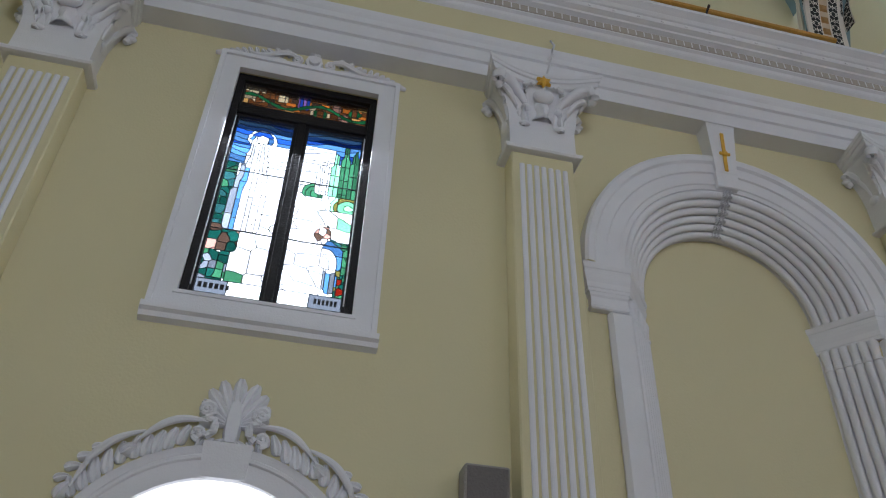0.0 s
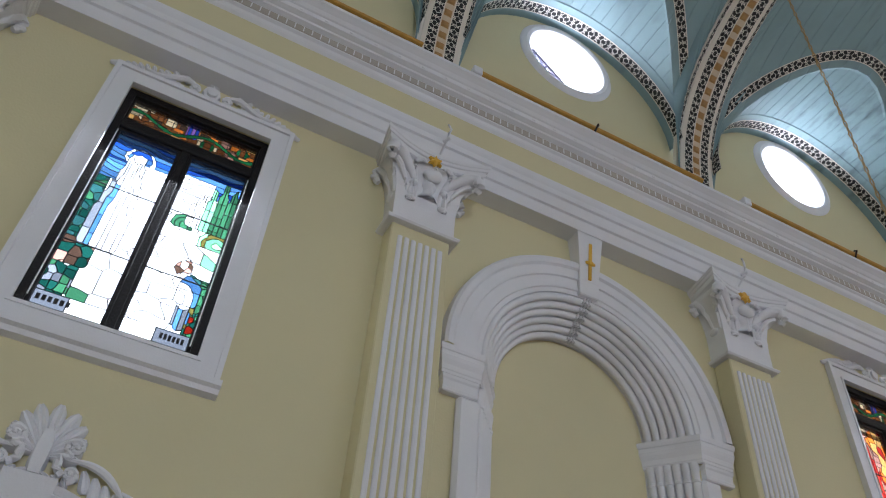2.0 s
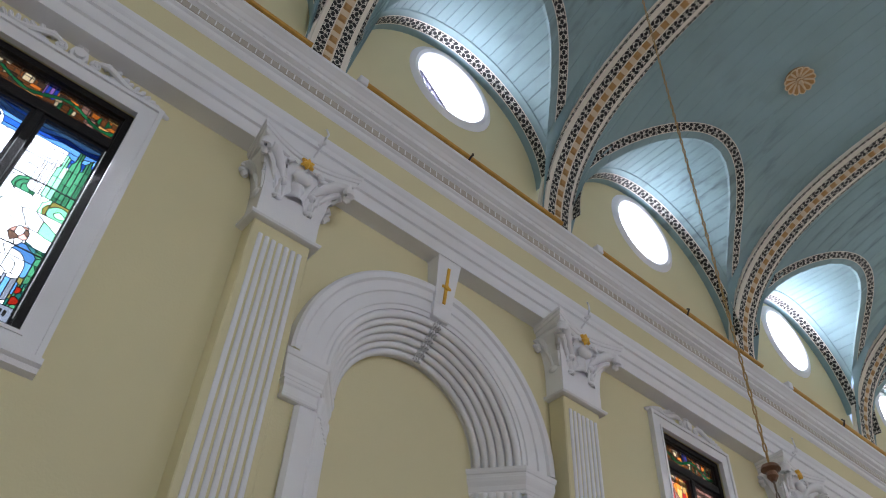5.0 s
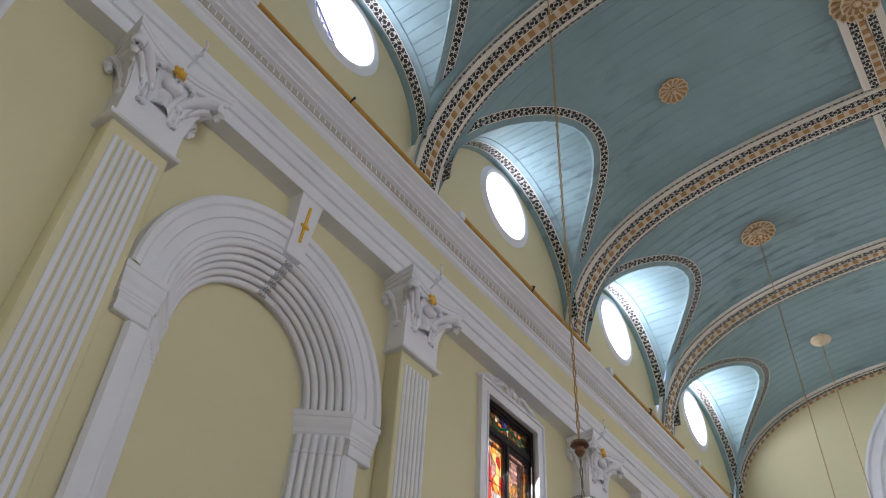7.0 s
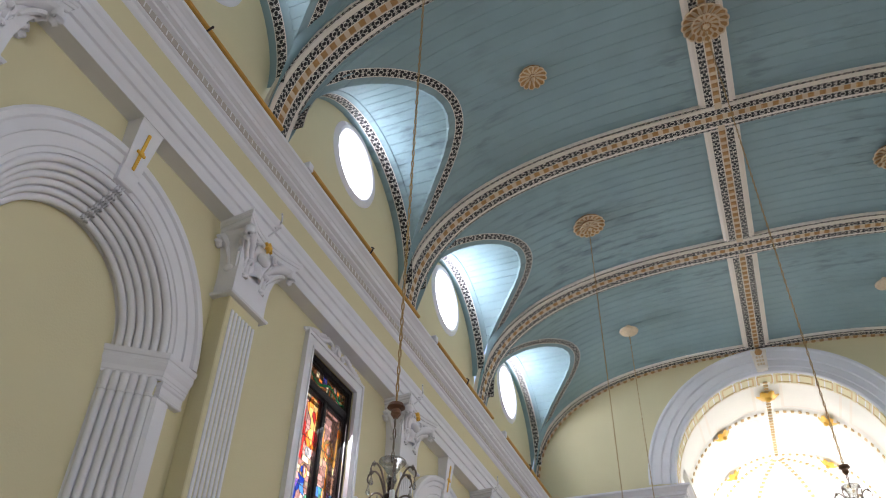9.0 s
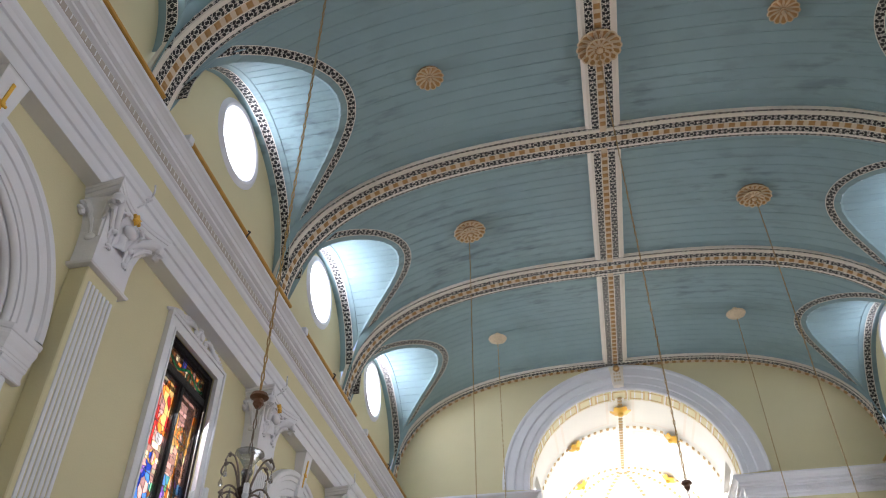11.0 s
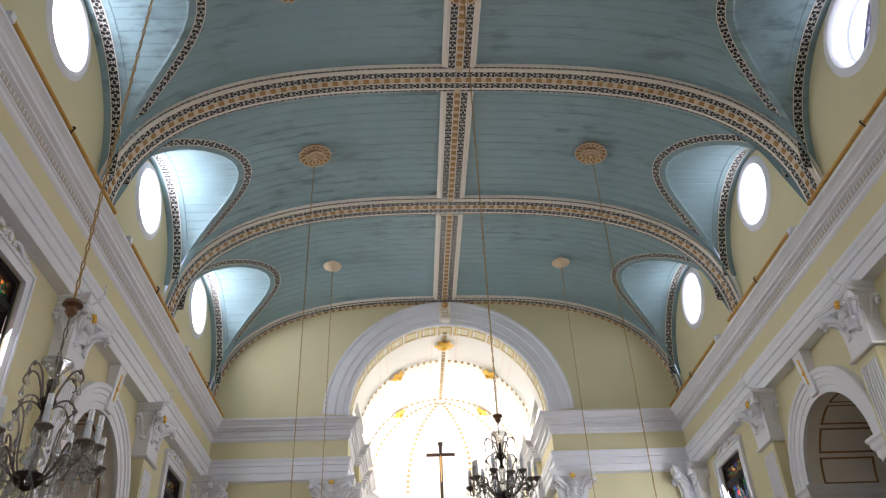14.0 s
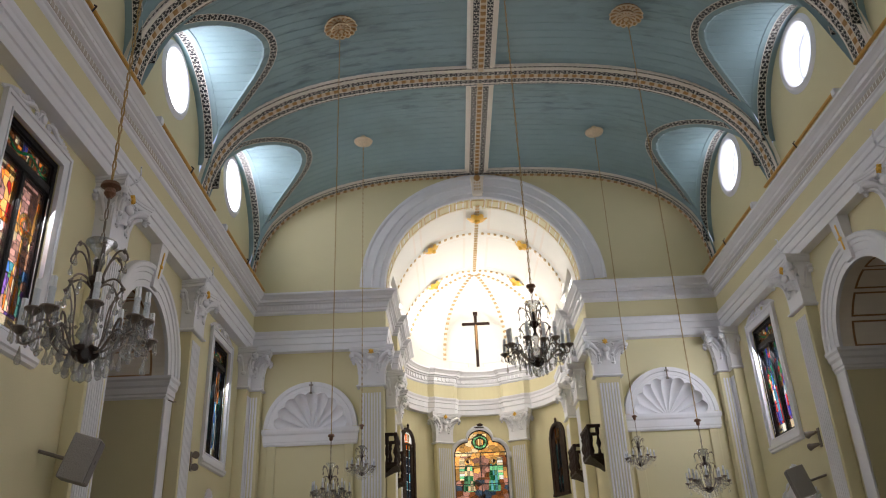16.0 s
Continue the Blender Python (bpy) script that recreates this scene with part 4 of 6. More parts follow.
def stain_lourdes(side, s, v):
    """Banded blue sky, cypress spires and hills, a pale cloaked shape, flowers low down; white filler panes stand in
    for blown-out glare; s across one sash, v up.
    """
    if v < 0.07:
        return ("sill", int(s * 2)), "lilac" if (s < 0.5) == (side == 0) else "white"
    band = int((v + 0.008 * math.sin(s * 9 + side) + 0.03 * s * (1 - 2 * side)) * 36)
    if side == 0:
        d = math.hypot((s - 0.5) * 0.485, (v - 0.885) * 1.965)
        if 0.1 < d < 0.125 and v > 0.85:
            return ("bead", int(math.atan2(v - 0.885, s - 0.5) * 7)), "white"
        if d < 0.05:
            return "head", "white"
        half = 0.12 + 0.5 * (0.9 - v) if v > 0.55 else 0.3
        if v < 0.9 and abs(s - 0.47) < half and v > 0.34:
            fold = int((s - 0.47 + half) / (2 * half) * 6)
            if fold == 0 and v < 0.72:
                return ("fold", fold, int(v * 7)), "lilac"
            return ("fold", fold, int(v * 9 + fold * 0.4)), "light_sky" if fold == 1 and v < 0.7 else "white"
        if v > 0.72:
            return ("sky", band), ("deep_sky" if band % 3 == 0 and v > 0.84 else "light_sky") if v > 0.86 or s < 0.6 else "white"
        if s < 0.22 and v > 0.36:
            k = site(s, v, 7, 26, 3)
            return ("bush", k), pick(("b", k), "leaf_shade", "leaf_light", "sea", "leaf_shade")
        if s < 0.5 and 0.22 < v <= 0.36:
            k = site(s, v, 6, 22, 5)
            return ("rock", k), pick(("r", k), "earth", "rose", "lilac", "earth", "leaf_shade")
        if s < 0.42 and v <= 0.22:
            k = site(s, v, 8, 24, 6)
            return ("flower", k), pick(("f", k), "leaf_light", "leaf_shade", "white", "lilac", "leaf_shade")
        k = site(s, v, 3, 9, 7)
        return ("glare", k), "white" if chance(("g", k)) < 0.93 else "leaf_light"
    for cs, top, w, kind in ((0.93, 0.93, 0.09, "leaf_light"), (0.76, 0.955, 0.085, "leaf_light"), (0.6, 0.9, 0.07, "pale_green"), (0.46, 0.84, 0.065, "white"), (0.34, 0.8, 0.055, "white")):
        f = (top - v) / (top - 0.62)
        if 0 < f < 1 and abs(s - cs) < w * min(1.0, 1.9 * f) ** 0.7 + 0.004:
            return ("spire", cs, int((s > cs)), int(f * 4 + cs * 3)), kind
    if v > 0.82:
        return ("sky", band), ("deep_sky" if band % 3 == 0 else "light_sky") if v > 0.9 or s > 0.55 else "white"
    if 0.5 < v < 0.68:
        for n, (cs, cv, r, kind) in enumerate(((0.9, 0.56, 0.3, "pale_green"), (0.62, 0.6, 0.2, "white"), (0.3, 0.62, 0.22, "leaf_light"))):
            d = math.hypot((s - cs) * 0.5, (v - cv) * 1.9)
            if d < r * 0.5 and v > cv - 0.03:
                return ("hill", n, int(d * 24), int((s - cs) * 5)), "straw" if n == 0 and int(d * 24) == 2 else (kind if s > 0.5 or v > 0.6 else "white")
    if near(s, v, 0.74, 0.28, 0.2, 0.09):
        k = int(math.hypot(s - 0.6, (v - 0.24) * 3) * 8)
        return ("cloak", k, int(v * 14)), ("white", "white", "light_sky", "sea", "sea")[min(k, 4)]
    if near(s, v, 0.55, 0.39, 0.14, 0.05):
        k = site(s, v, 9, 30, 2)
        return ("hair", k), pick(("h", k), "rose", "white", "earth", "white")
    if near(s, v, 0.75, 0.16, 0.12, 0.08):
        return ("skirt", int(s * 12)), "lilac" if int(s * 12) % 2 else "light_sky"
    for n, (cs, cv) in enumerate(((0.87, 0.2), (0.9, 0.155), (0.82, 0.12), (0.93, 0.105))):
        if near(s, v, cs, cv, 0.055, 0.018):
            return ("poppy", n), "poppy" if n % 2 else "straw"
    if s > 0.84 and v < 0.36:
        k = site(s, v, 10, 26, 4)
        return ("grass", k), pick(("q", k), "leaf_shade", "leaf_light", "leaf_light")
    k = site(s, v * 1.0 + 0.05 * s, 2, 15, 8)
    return ("cloud", k), "pale_green" if s > 0.75 and v < 0.5 and chance(("c", k)) < 0.2 else "white"


def courses(s, v, nb=26, w=3.0):
    r = int(v * nb)
    return ("course", r, int(s * w + 0.5 * (r % 2) + 0.2 * chance(("o", r))))


def stain_warm(side, s, v):
    """Orange flames and robes on pinkish-brown stone courses, a deep blue robe low down."""
    if v < 0.07:
        return ("sill", int(s * 2)), "cream"
    if side == 0:
        edge = 0.52 + 0.13 * math.sin(v * 26) + 0.25 * (0.84 - v)
        if v > 0.62 and s > edge:
            k = site(s + 0.2 * v, v, 5, 11, 3)
            return ("flame", k), pick(("f", k), "orange", "orange", "red", "amber")
        if 0.16 < s < 0.46 and 0.5 < v < 0.86:
            k = (int((s - 0.16) * 10), int(v * 9))
            return ("robe",) + k, pick(k, "red", "red", "violet", "rose", "red")
        if s <= 0.16 and v > 0.5:
            return ("strip", int(v * 16)), pick(("s", int(v * 16)), "sky", "teal", "white", "sky")
        if near(s, v, 0.72, 0.58, 0.18, 0.035):
            return ("dove", int(s * 9)), "white"
        d = math.hypot((s - 0.62) * 0.5, (v - 0.44) * 1.95)
        if 0.07 < d < 0.1:
            return ("halo", int(math.atan2(v - 0.44, s - 0.62) * 2)), "amber"
        if d <= 0.07:
            return ("face", int(s * 14)), "blue" if s < 0.6 else "pink"
        if v < 0.4 and abs(s - 0.5) < 0.2 + 0.5 * (0.4 - v):
            k = site(s + 0.3 * v, v, 6, 14, 9)
            return ("blue", k), pick(("b", k), "blue", "blue", "sky", "violet", "pink")
        if v < 0.3:
            k = site(s, v, 5, 18, 4)
            return ("low", k), pick(("l", k), "pale_green", "rose", "white", "teal", "brown")
        return courses(s, v), pick(courses(s, v), "rose", "pink", "rose", "cream", "pink")
    d = math.hypot((s - 0.48) * 0.5, (v - 0.7) * 1.95)
    if d < 0.05:
        return ("face", int(s * 10)), "pink"
    if 0.05 <= d < 0.17 and v > 0.62:
        return ("halo", int(d * 25), int(math.atan2(v - 0.7, s - 0.48) * 2.2)), "amber" if int(d * 25) % 2 else "orange"
    arm = 0.3 + 0.45 * (v - 0.55)
    if 0.55 < v < 0.95 and abs(abs(s - 0.48) - arm) < 0.08:
        return ("arm", s > 0.48, int(v * 13)), pick((s > 0.48, int(v * 13)), "orange", "amber", "cream")
    if 0.1 < v <= 0.64 and abs(s - 0.5) < 0.17 + 0.12 * math.sin(v * 9):
        k = (int(s * 9), int(v * 11 + s * 3))
        return ("gown",) + k, pick(k, "orange", "amber", "orange", "amber", "cream", "pink")
    if v < 0.42:
        k = site(s, v, 5, 17, 11)
        return ("curl", k), pick(("c", k), "pale_green", "violet", "rose", "sky", "teal", "pink")
    return courses(s, v), pick(courses(s, v), "rose", "pink", "rose", "pink")


def stain_cool(side, s, v):
    if v < 0.08:
        return ("sill", int(s * 2)), "cream"
    if v > 0.62 and abs(s - 0.5) < 0.3 and side:
        k = site(s, v, 5, 13, 2)
        return ("top", k), pick(("t", k), "orange", "amber", "brown", "rose")
    if abs(s - 0.5 - 0.15 * math.sin(v * 8)) < 0.24:
        k = (int((s + 0.1 * v) * 8), int(v * 8))
        return ("robe",) + k, pick(k, "white", "sky", "teal", "white", "sky")
    k = site(s, v, 4, 14, 5)
    return ("field", k), pick(("g", k), "green", "dark", "leaf_light", "brown", "dark", "teal")


def stain_red(side, s, v):
    if v < 0.1:
        return ("sill", int(s * 2)), "cream"
    w = 0.2 + 0.2 * math.sin(v * 6)
    if abs(s - 0.5) < w:
        k = (int((s + 0.12 * v) * 7), int(v * 8))
        return ("robe",) + k, pick(k, "red", "blue", "violet", "white", "teal") if side or v < 0.55 else pick(k, "blue", "teal", "sky")
    k = site(s, v, 4, 15, 5)
    return ("field", k), pick(("g", k), "dark", "brown", "green", "dark", "red", "rose")


def stain_border(side, s, v):
    """Short stone courses behind lilies, a blue block and roses on a trailing stem."""
    stem = 0.45 + 0.22 * math.sin(s * 11 + 1)
    if abs(v - stem) < 0.07:
        return ("stem", int(s * 9)), "green"
    for n, (cs, cv, kind) in enumerate(((0.12, 0.5, "cream"), (0.3, 0.72, "cream"), (0.08, 0.8, "cream"), (0.62, 0.3, "green"), (0.74, 0.72, "rose"), (0.82, 0.3, "rose"), (0.9, 0.62, "green"))):
        if near(s, v, cs, cv, 0.055, 0.22):
            return ("bloom", n, int((s - cs) * 40), int(v * 4)), kind if (int((s - cs) * 40) + n) % 3 else "brown"
    if 0.43 < s < 0.53 and v > 0.35:
        return ("block", int(s * 40)), "violet" if int(s * 40) % 2 else "blue"
    r = int(v * 5)
    key = ("course", r, int(s * 12 + 0.5 * (r % 2)))
    return key, pick(key, "brown", "amber", "brown", "orange", "brown", "cream", "earth")


def pane_field(win, y0, y1, z0, z1, side, paint, came, step=0.021, depth=-0.1, inside=None):
    """Glass pieces cut along the drawing, each with its own outline, and lead along every joint."""
    nx, nz = max(2, round((y1 - y0) / step)), max(2, round((z1 - z0) / step))
    look_at = {}
    for i in range(nx):
        for k in range(nz):
            s, v = (i + 0.5) / nx, (k + 0.5) / nz
            if inside is None or inside(y0 + s * (y1 - y0), z0 + v * (z1 - z0)):
                look_at[i, k] = paint(side, s, v)
    P = {(i, k): [y0 + i * (y1 - y0) / nx, z0 + k * (z1 - z0) / nz] for i in range(nx + 1) for k in range(nz + 1)}
    joints = []
    ties = {}
    for i in range(nx + 1):
        for k in range(nz + 1):
            for (a, b), q in ((((i - 1, k), (i, k)), (i, k + 1)), (((i, k - 1), (i, k)), (i + 1, k))):
                if q in P and (a in look_at or b in look_at) and look_at.get(a) != look_at.get(b):
                    joints.append(((i, k), q))
                    ties.setdefault((i, k), []).append(q)
                    ties.setdefault(q, []).append((i, k))
    for turn in range(4):
        moved = {}
        for p, qs in ties.items():
            if len(qs) == 2 and 0 < p[0] < nx and 0 < p[1] < nz:
                moved[p] = [0.4 * P[p][c] + 0.3 * (P[qs[0]][c] + P[qs[1]][c]) for c in (0, 1)]
        P.update(moved)
    lead = Geo()
    for p, q in joints:
        lead.tube([(depth, *P[p]), (depth, *P[q])], came, 4)
    obj("lead_came", lead, LEAD, win)
    pieces, done = [], set()
    for c in look_at:
        if c in done:
            continue
        stack, cells = [c], []
        done.add(c)
        while stack:
            i, k = stack.pop()
            cells.append((i, k))
            for n in ((i + 1, k), (i - 1, k), (i, k + 1), (i, k - 1)):
                if n not in done and look_at.get(n) == look_at[c]:
                    done.add(n)
                    stack.append(n)
        pieces.append((cells, look_at[c][1]))
    for cells, kind in pieces:
        index, verts, faces = {}, [], []
        for i, k in cells:
            row = []
            for q in ((i, k), (i + 1, k), (i + 1, k + 1), (i, k + 1)):
                if q not in index:
                    index[q] = len(verts)
                    verts += [(depth - 0.002, *P[q]), (depth + 0.002, *P[q])]
                row.append(index[q])
            faces += [tuple(row), tuple(r + 1 for r in reversed(row))]
        obj("pane", Geo().add(verts, faces), G[kind], win)


def bordered(g, y0, y1, z0, z1, w, d0, d1):
    g.box(d0, d1, y0, y1, z0, z0 + w)
    g.box(d0, d1, y0, y1, z1 - w, z1)
    g.box(d0, d1, y0, y0 + w, z0 + w, z1 - w)
    g.box(d0, d1, y1 - w, y1, z0 + w, z1 - w)


def window_crest(win):
    """Carved crest: pierced shield in the middle, leaf scrolls on both sides, a fan of leaflets over each corner."""
    g = Geo()
    z0 = 7.665
    for k, (w, d) in enumerate(((0.095, 0.045), (0.06, 0.075), (0.03, 0.06))):
        g.loft([[(0.003, y * w, z0 + 0.105 + z * w * 1.15) for y, z in ((-1, 0), (-0.75, 0.75), (0, 1), (0.75, 0.75), (1, 0), (0.75, -0.75), (0, -1), (-0.75, -0.75))],
                [(d, y * w * 0.9, z0 + 0.105 + z * w) for y, z in ((-1, 0), (-0.75, 0.75), (0, 1), (0.75, 0.75), (1, 0), (0.75, -0.75), (0, -1), (-0.75, -0.75))]], True, True)
    for a in (-0.7, 0.0, 0.7):
        petal(g, 0.0, z0 + 0.18, a, 0.07, 0.035, 0.005, 0.05)
    obj("shield", g, WHITE, win, "white carved shield", smooth=True)
    for s in (-1, 1):
        g = Geo()
        scroll(g, (0.045, s * 0.17, z0 + 0.075), 0.055, 1.5, 0.02, s, start=math.pi / 2)
        g.tube(bow([(0.04, s * 0.17, z0 + 0.13), (0.05, s * 0.26, z0 + 0.15), (0.05, s * 0.36, z0 + 0.11), (0.045, s * 0.47, z0 + 0.06), (0.04, s * 0.56, z0 + 0.055), (0.035, s * 0.63, z0 + 0.085)]),
               [0.02, 0.026, 0.03, 0.032, 0.032, 0.03, 0.028, 0.026, 0.022, 0.018, 0.012], 7)
        for k, (y, z, a, ln) in enumerate(((0.24, 0.12, 0.5, 0.1), (0.3, 0.11, 0.9, 0.11), (0.35, 0.09, 1.15, 0.12), (0.27, 0.07, 1.9, 0.1), (0.34, 0.05, 1.75, 0.11), (0.42, 0.04, 1.6, 0.11), (0.44, 0.08, 1.0, 0.09))):
            petal(g, s * y, z0 + z, s * a, ln * 1.3, 0.055, 0.008, 0.035, -0.5 * s)
        obj("leaf_scroll", g, WHITE, win, "white carved leaf scroll", smooth=True)
        g = Geo()
        for k in range(8):
            petal(g, s * (0.56 + 0.04 * k), z0 + 0.02 - 0.004 * k, s * (-0.1 + 0.2 * k), 0.155 - 0.007 * k, 0.05, 0.008, 0.035, 0.5 * s)
        obj("leaf_fan", g, WHITE, win, "white fan of carved leaflets", smooth=True)


def stained_window(name, m, paint, label, outside):
    win = empty(name, m)
    g = Geo()
    for o, w, d in ((0.17, 0.17, 0.05), (0.19, 0.045, 0.075), (0.015, 0.03, 0.065)):
        bordered(g, -0.69 - o, 0.69 + o, 4.87 - o, 7.48 + o, w, 0.002, d)
    obj("moulded_surround", g, WHITE, win, "white moulded stucco surround")
    g = Geo().loft([[(d, -0.9, z), (d, 0.9, z)] for d, z in ((0, 4.6), (0.06, 4.62), (0.07, 4.66), (0.1, 4.68), (0.1, 4.73), (0.05, 4.745), (0, 4.75))], False)
    for s in (-0.9, 0.9):
        g.add([(0, s, 4.6), (0.07, s, 4.63), (0.1, s, 4.68), (0.1, s, 4.73), (0, s, 4.75)], [(0, 1, 2, 3, 4)])
    obj("sill", g, WHITE, win)
    window_crest(win)
    g = Geo()
    bordered(g, -0.69, 0.69, 4.87, 7.48, 0.075, -0.15, -0.03)
    g.box(-0.15, -0.04, -0.615, 0.615, 6.98, 7.1, 0.008)
    g.box(-0.15, -0.045, -0.038, 0.038, 4.945, 6.98, 0.008)
    obj("window_frame", g, BLACK, win, "black painted window frame")
    g = Geo()
    for a, b in ((-0.615, -0.038), (0.038, 0.615)):
        bordered(g, a, b, 4.945, 6.98, 0.03, -0.13, -0.07)
    bordered(g, -0.615, 0.615, 7.1, 7.405, 0.02, -0.13, -0.07)
    obj("sash", g, BLACK, win, "black metal sash")
    for s in (-0.605, 0.6):
        obj("stay_bar", Geo().tube([(-0.02, s, 5.0), (-0.02, s, 6.9)], 0.006, 6), BULB, win, "thin bright metal stay rod")
    obj("daylight", Geo().add([(-0.34, -0.72, 4.8), (-0.34, 0.72, 4.8), (-0.34, 0.72, 7.05), (-0.34, -0.72, 7.05)], [(0, 1, 2, 3)]), outside, win, "bright sky outside the glass")
    # second, dimmer glowing sheet added so that the transom panes stay darker
    obj("eaves_light", Geo().add([(-0.24, -0.7, 7.02), (-0.24, 0.7, 7.02), (-0.24, 0.7, 7.5), (-0.24, -0.7, 7.5)], [(0, 1, 2, 3)]), DIMSKY, win, "shaded daylight under the eaves")
    came = 0.0046 if outside is GLARE else 0.0042
    pane_field(win, -0.585, -0.068, 4.975, 6.945, 0, paint, came)
    pane_field(win, 0.068, 0.585, 4.975, 6.945, 1, paint, came)
    pane_field(win, -0.595, 0.595, 7.12, 7.385, 0, stain_border, 0.0042, 0.016)
    g = Geo()
    for z in (5.63, 6.3):
        for s in (-1, 1):
            a, b = sorted((s * 0.068, s * 0.585))
            g.tube([(-0.09, a, z), (-0.09, b, z)], 0.006, 6)
    obj("saddle_bar", g, LEAD, win, "thin dark bar across the glass")
    g = Geo()
    for k, (a, b) in enumerate(((-0.56, -0.3), (0.36, 0.56))):
        for j in range(6):
            q = a + (b - a) * j / 6
            g.box(-0.094, -0.09, q, q + (b - a) / 9, 5.03, 5.08)
    obj("inscription_bar", g, LEAD, win, "row of dark unreadable letter bars")
    return tagged(win, label, "window", "stained-glass windows", "structure")


stained_window("window_1", left_pose(WIN_Y[1], 0.04), stain_lourdes, "black-framed stained-glass window, blue, green and blown-out white", GLARE)
stained_window("window_2", left_pose(WIN_Y[3], 0.04), stain_warm, "black-framed stained-glass window in orange and red glass", HAZE)
stained_window("window_3", left_pose(WIN_Y[5], 0.04), stain_cool, "black-framed stained-glass window in dark green and pale blue glass", DIMSKY)
stained_window("window_4", right_pose(WIN_Y[5], 0.04), stain_red, "black-framed stained-glass window in red and blue glass", DIMSKY)
stained_window("window_5", right_pose(WIN_Y[3], 0.04), stain_warm, "black-framed stained-glass window in orange glass", HAZE)


# ---- round clerestory windows ----
def oculus(name, m, glow):
    o = empty(name, m)
    rings = []
    for r, d in ((0.63, -0.38), (0.625, -0.1), (0.635, 0.0), (0.66, 0.035), (0.72, 0.05), (0.74, 0.035), (0.78, 0.03), (0.81, 0.0)):
        rings.append([(d, r * math.cos(2 * math.pi * k / 48), 11.7 + r * math.sin(2 * math.pi * k / 48)) for k in range(48)])
    obj("ring_frame", Geo().loft(rings), WHITE, o, "white moulded ring", smooth=True)
    g = Geo().add([(-0.36, 0.7 * math.cos(2 * math.pi * k / 40), 11.7 + 0.7 * math.sin(2 * math.pi * k / 40)) for k in range(40)], [tuple(range(40))])
    obj("pane", g, glow, o, "overexposed white pane")
    return tagged(o, "round clerestory window with white ring, glaring white", "window", "round clerestory windows", "structure")


for k, i in enumerate(range(1, 6)):
    yc = bay_cell(i)[0]
    oculus("window_%d" % (6 + 2 * k), left_pose(yc), SKYGLOW)
    oculus("window_%d" % (7 + 2 * k), right_pose(yc), PALESKY)
# dark open sash leaning in one of the round windows
def tilted_sash(m, f):
    g = Geo()
    g.tube([(-0.07, f * 0.6 * math.cos(a), 11.7 + 0.6 * math.sin(a)) for a in [math.pi * (1.04 + 0.46 * k / 12) for k in range(13)]], 0.02, 6)
    g.tube([(-0.07, f * -0.58, 11.6), (-0.07, f * -0.08, 11.12)], 0.03, 6)
    g.tube([(-0.07, f * -0.34, 11.38), (-0.07, f * -0.48, 11.2)], 0.018, 6)
    g.tube([(-0.07, f * -0.5, 11.5), (-0.07, f * -0.44, 11.36), (-0.07, f * -0.36, 11.26), (-0.07, f * -0.2, 11.2)], 0.014, 6)
    return tagged(obj("oculus_sash", g, VIOLETGREY, None, m=m), "grey metal tilting sash inside a round window", "window sash", "tilting sashes", "structure")


tilted_sash(left_pose(bay_cell(2)[0] + 0.05, 0.08), 1)
tilted_sash(right_pose(bay_cell(3)[0] + 0.06, 0.06), -1)

# brass rods along the lunettes
for i in range(1, 6):
    for sd in (-1, 1):
        a, b = BAYS[i][0] + 0.36, BAYS[i][1] - 0.36
        m = (lambda d, y, z: (XL + d, y, z)) if sd < 0 else (lambda d, y, z: (XR - d, y, z))
        rod = empty("brass_rod")
        obj("rod", Geo().tube([m(0.49, a, ZTOP + 0.12), m(0.49, b, ZTOP + 0.12)], 0.034, 8), ROD, rod)
        c = (a + b) / 2
        obj("clip", Geo().tube([m(0.53, c - 0.04, ZTOP), m(0.56, c, ZTOP + 0.13), m(0.5, c + 0.05, ZTOP + 0.2)], 0.014, 6), DARKWOOD, rod, "small dark clip")
        obj("end_block", Geo().box(*sorted((m(0.42, 0, 0)[0], m(0.56, 0, 0)[0])), a - 0.06, a + 0.06, ZTOP, ZTOP + 0.13, 0.01), WHITE, rod, "small white end block")
        tagged(rod, "tarnished brass rod lying along the cornice top", "rod", "brass rods on the cornice")


# ---- arches of the side walls ----
def arc_sweep(g, yc, zs, prof, n=40, a0=0.0, a1=math.pi):
    """prof: (radius, depth) swept round a half circle."""
    rings = []
    for k in range(n + 1):
        a = a0 + (a1 - a0) * k / n
        rings.append([(d, yc + r * math.cos(a), zs + r * math.sin(a)) for r, d in prof])
    return g.loft(rings, closed=False)


ARCHIVOLT = [(1.2, -0.02), (1.2, 0.05), (1.32, 0.055), (1.33, 0.07), (1.46, 0.075), (1.47, 0.095), (1.62, 0.1), (1.64, 0.13), (1.7, 0.14), (1.73, 0.12), (1.74, 0.0)]


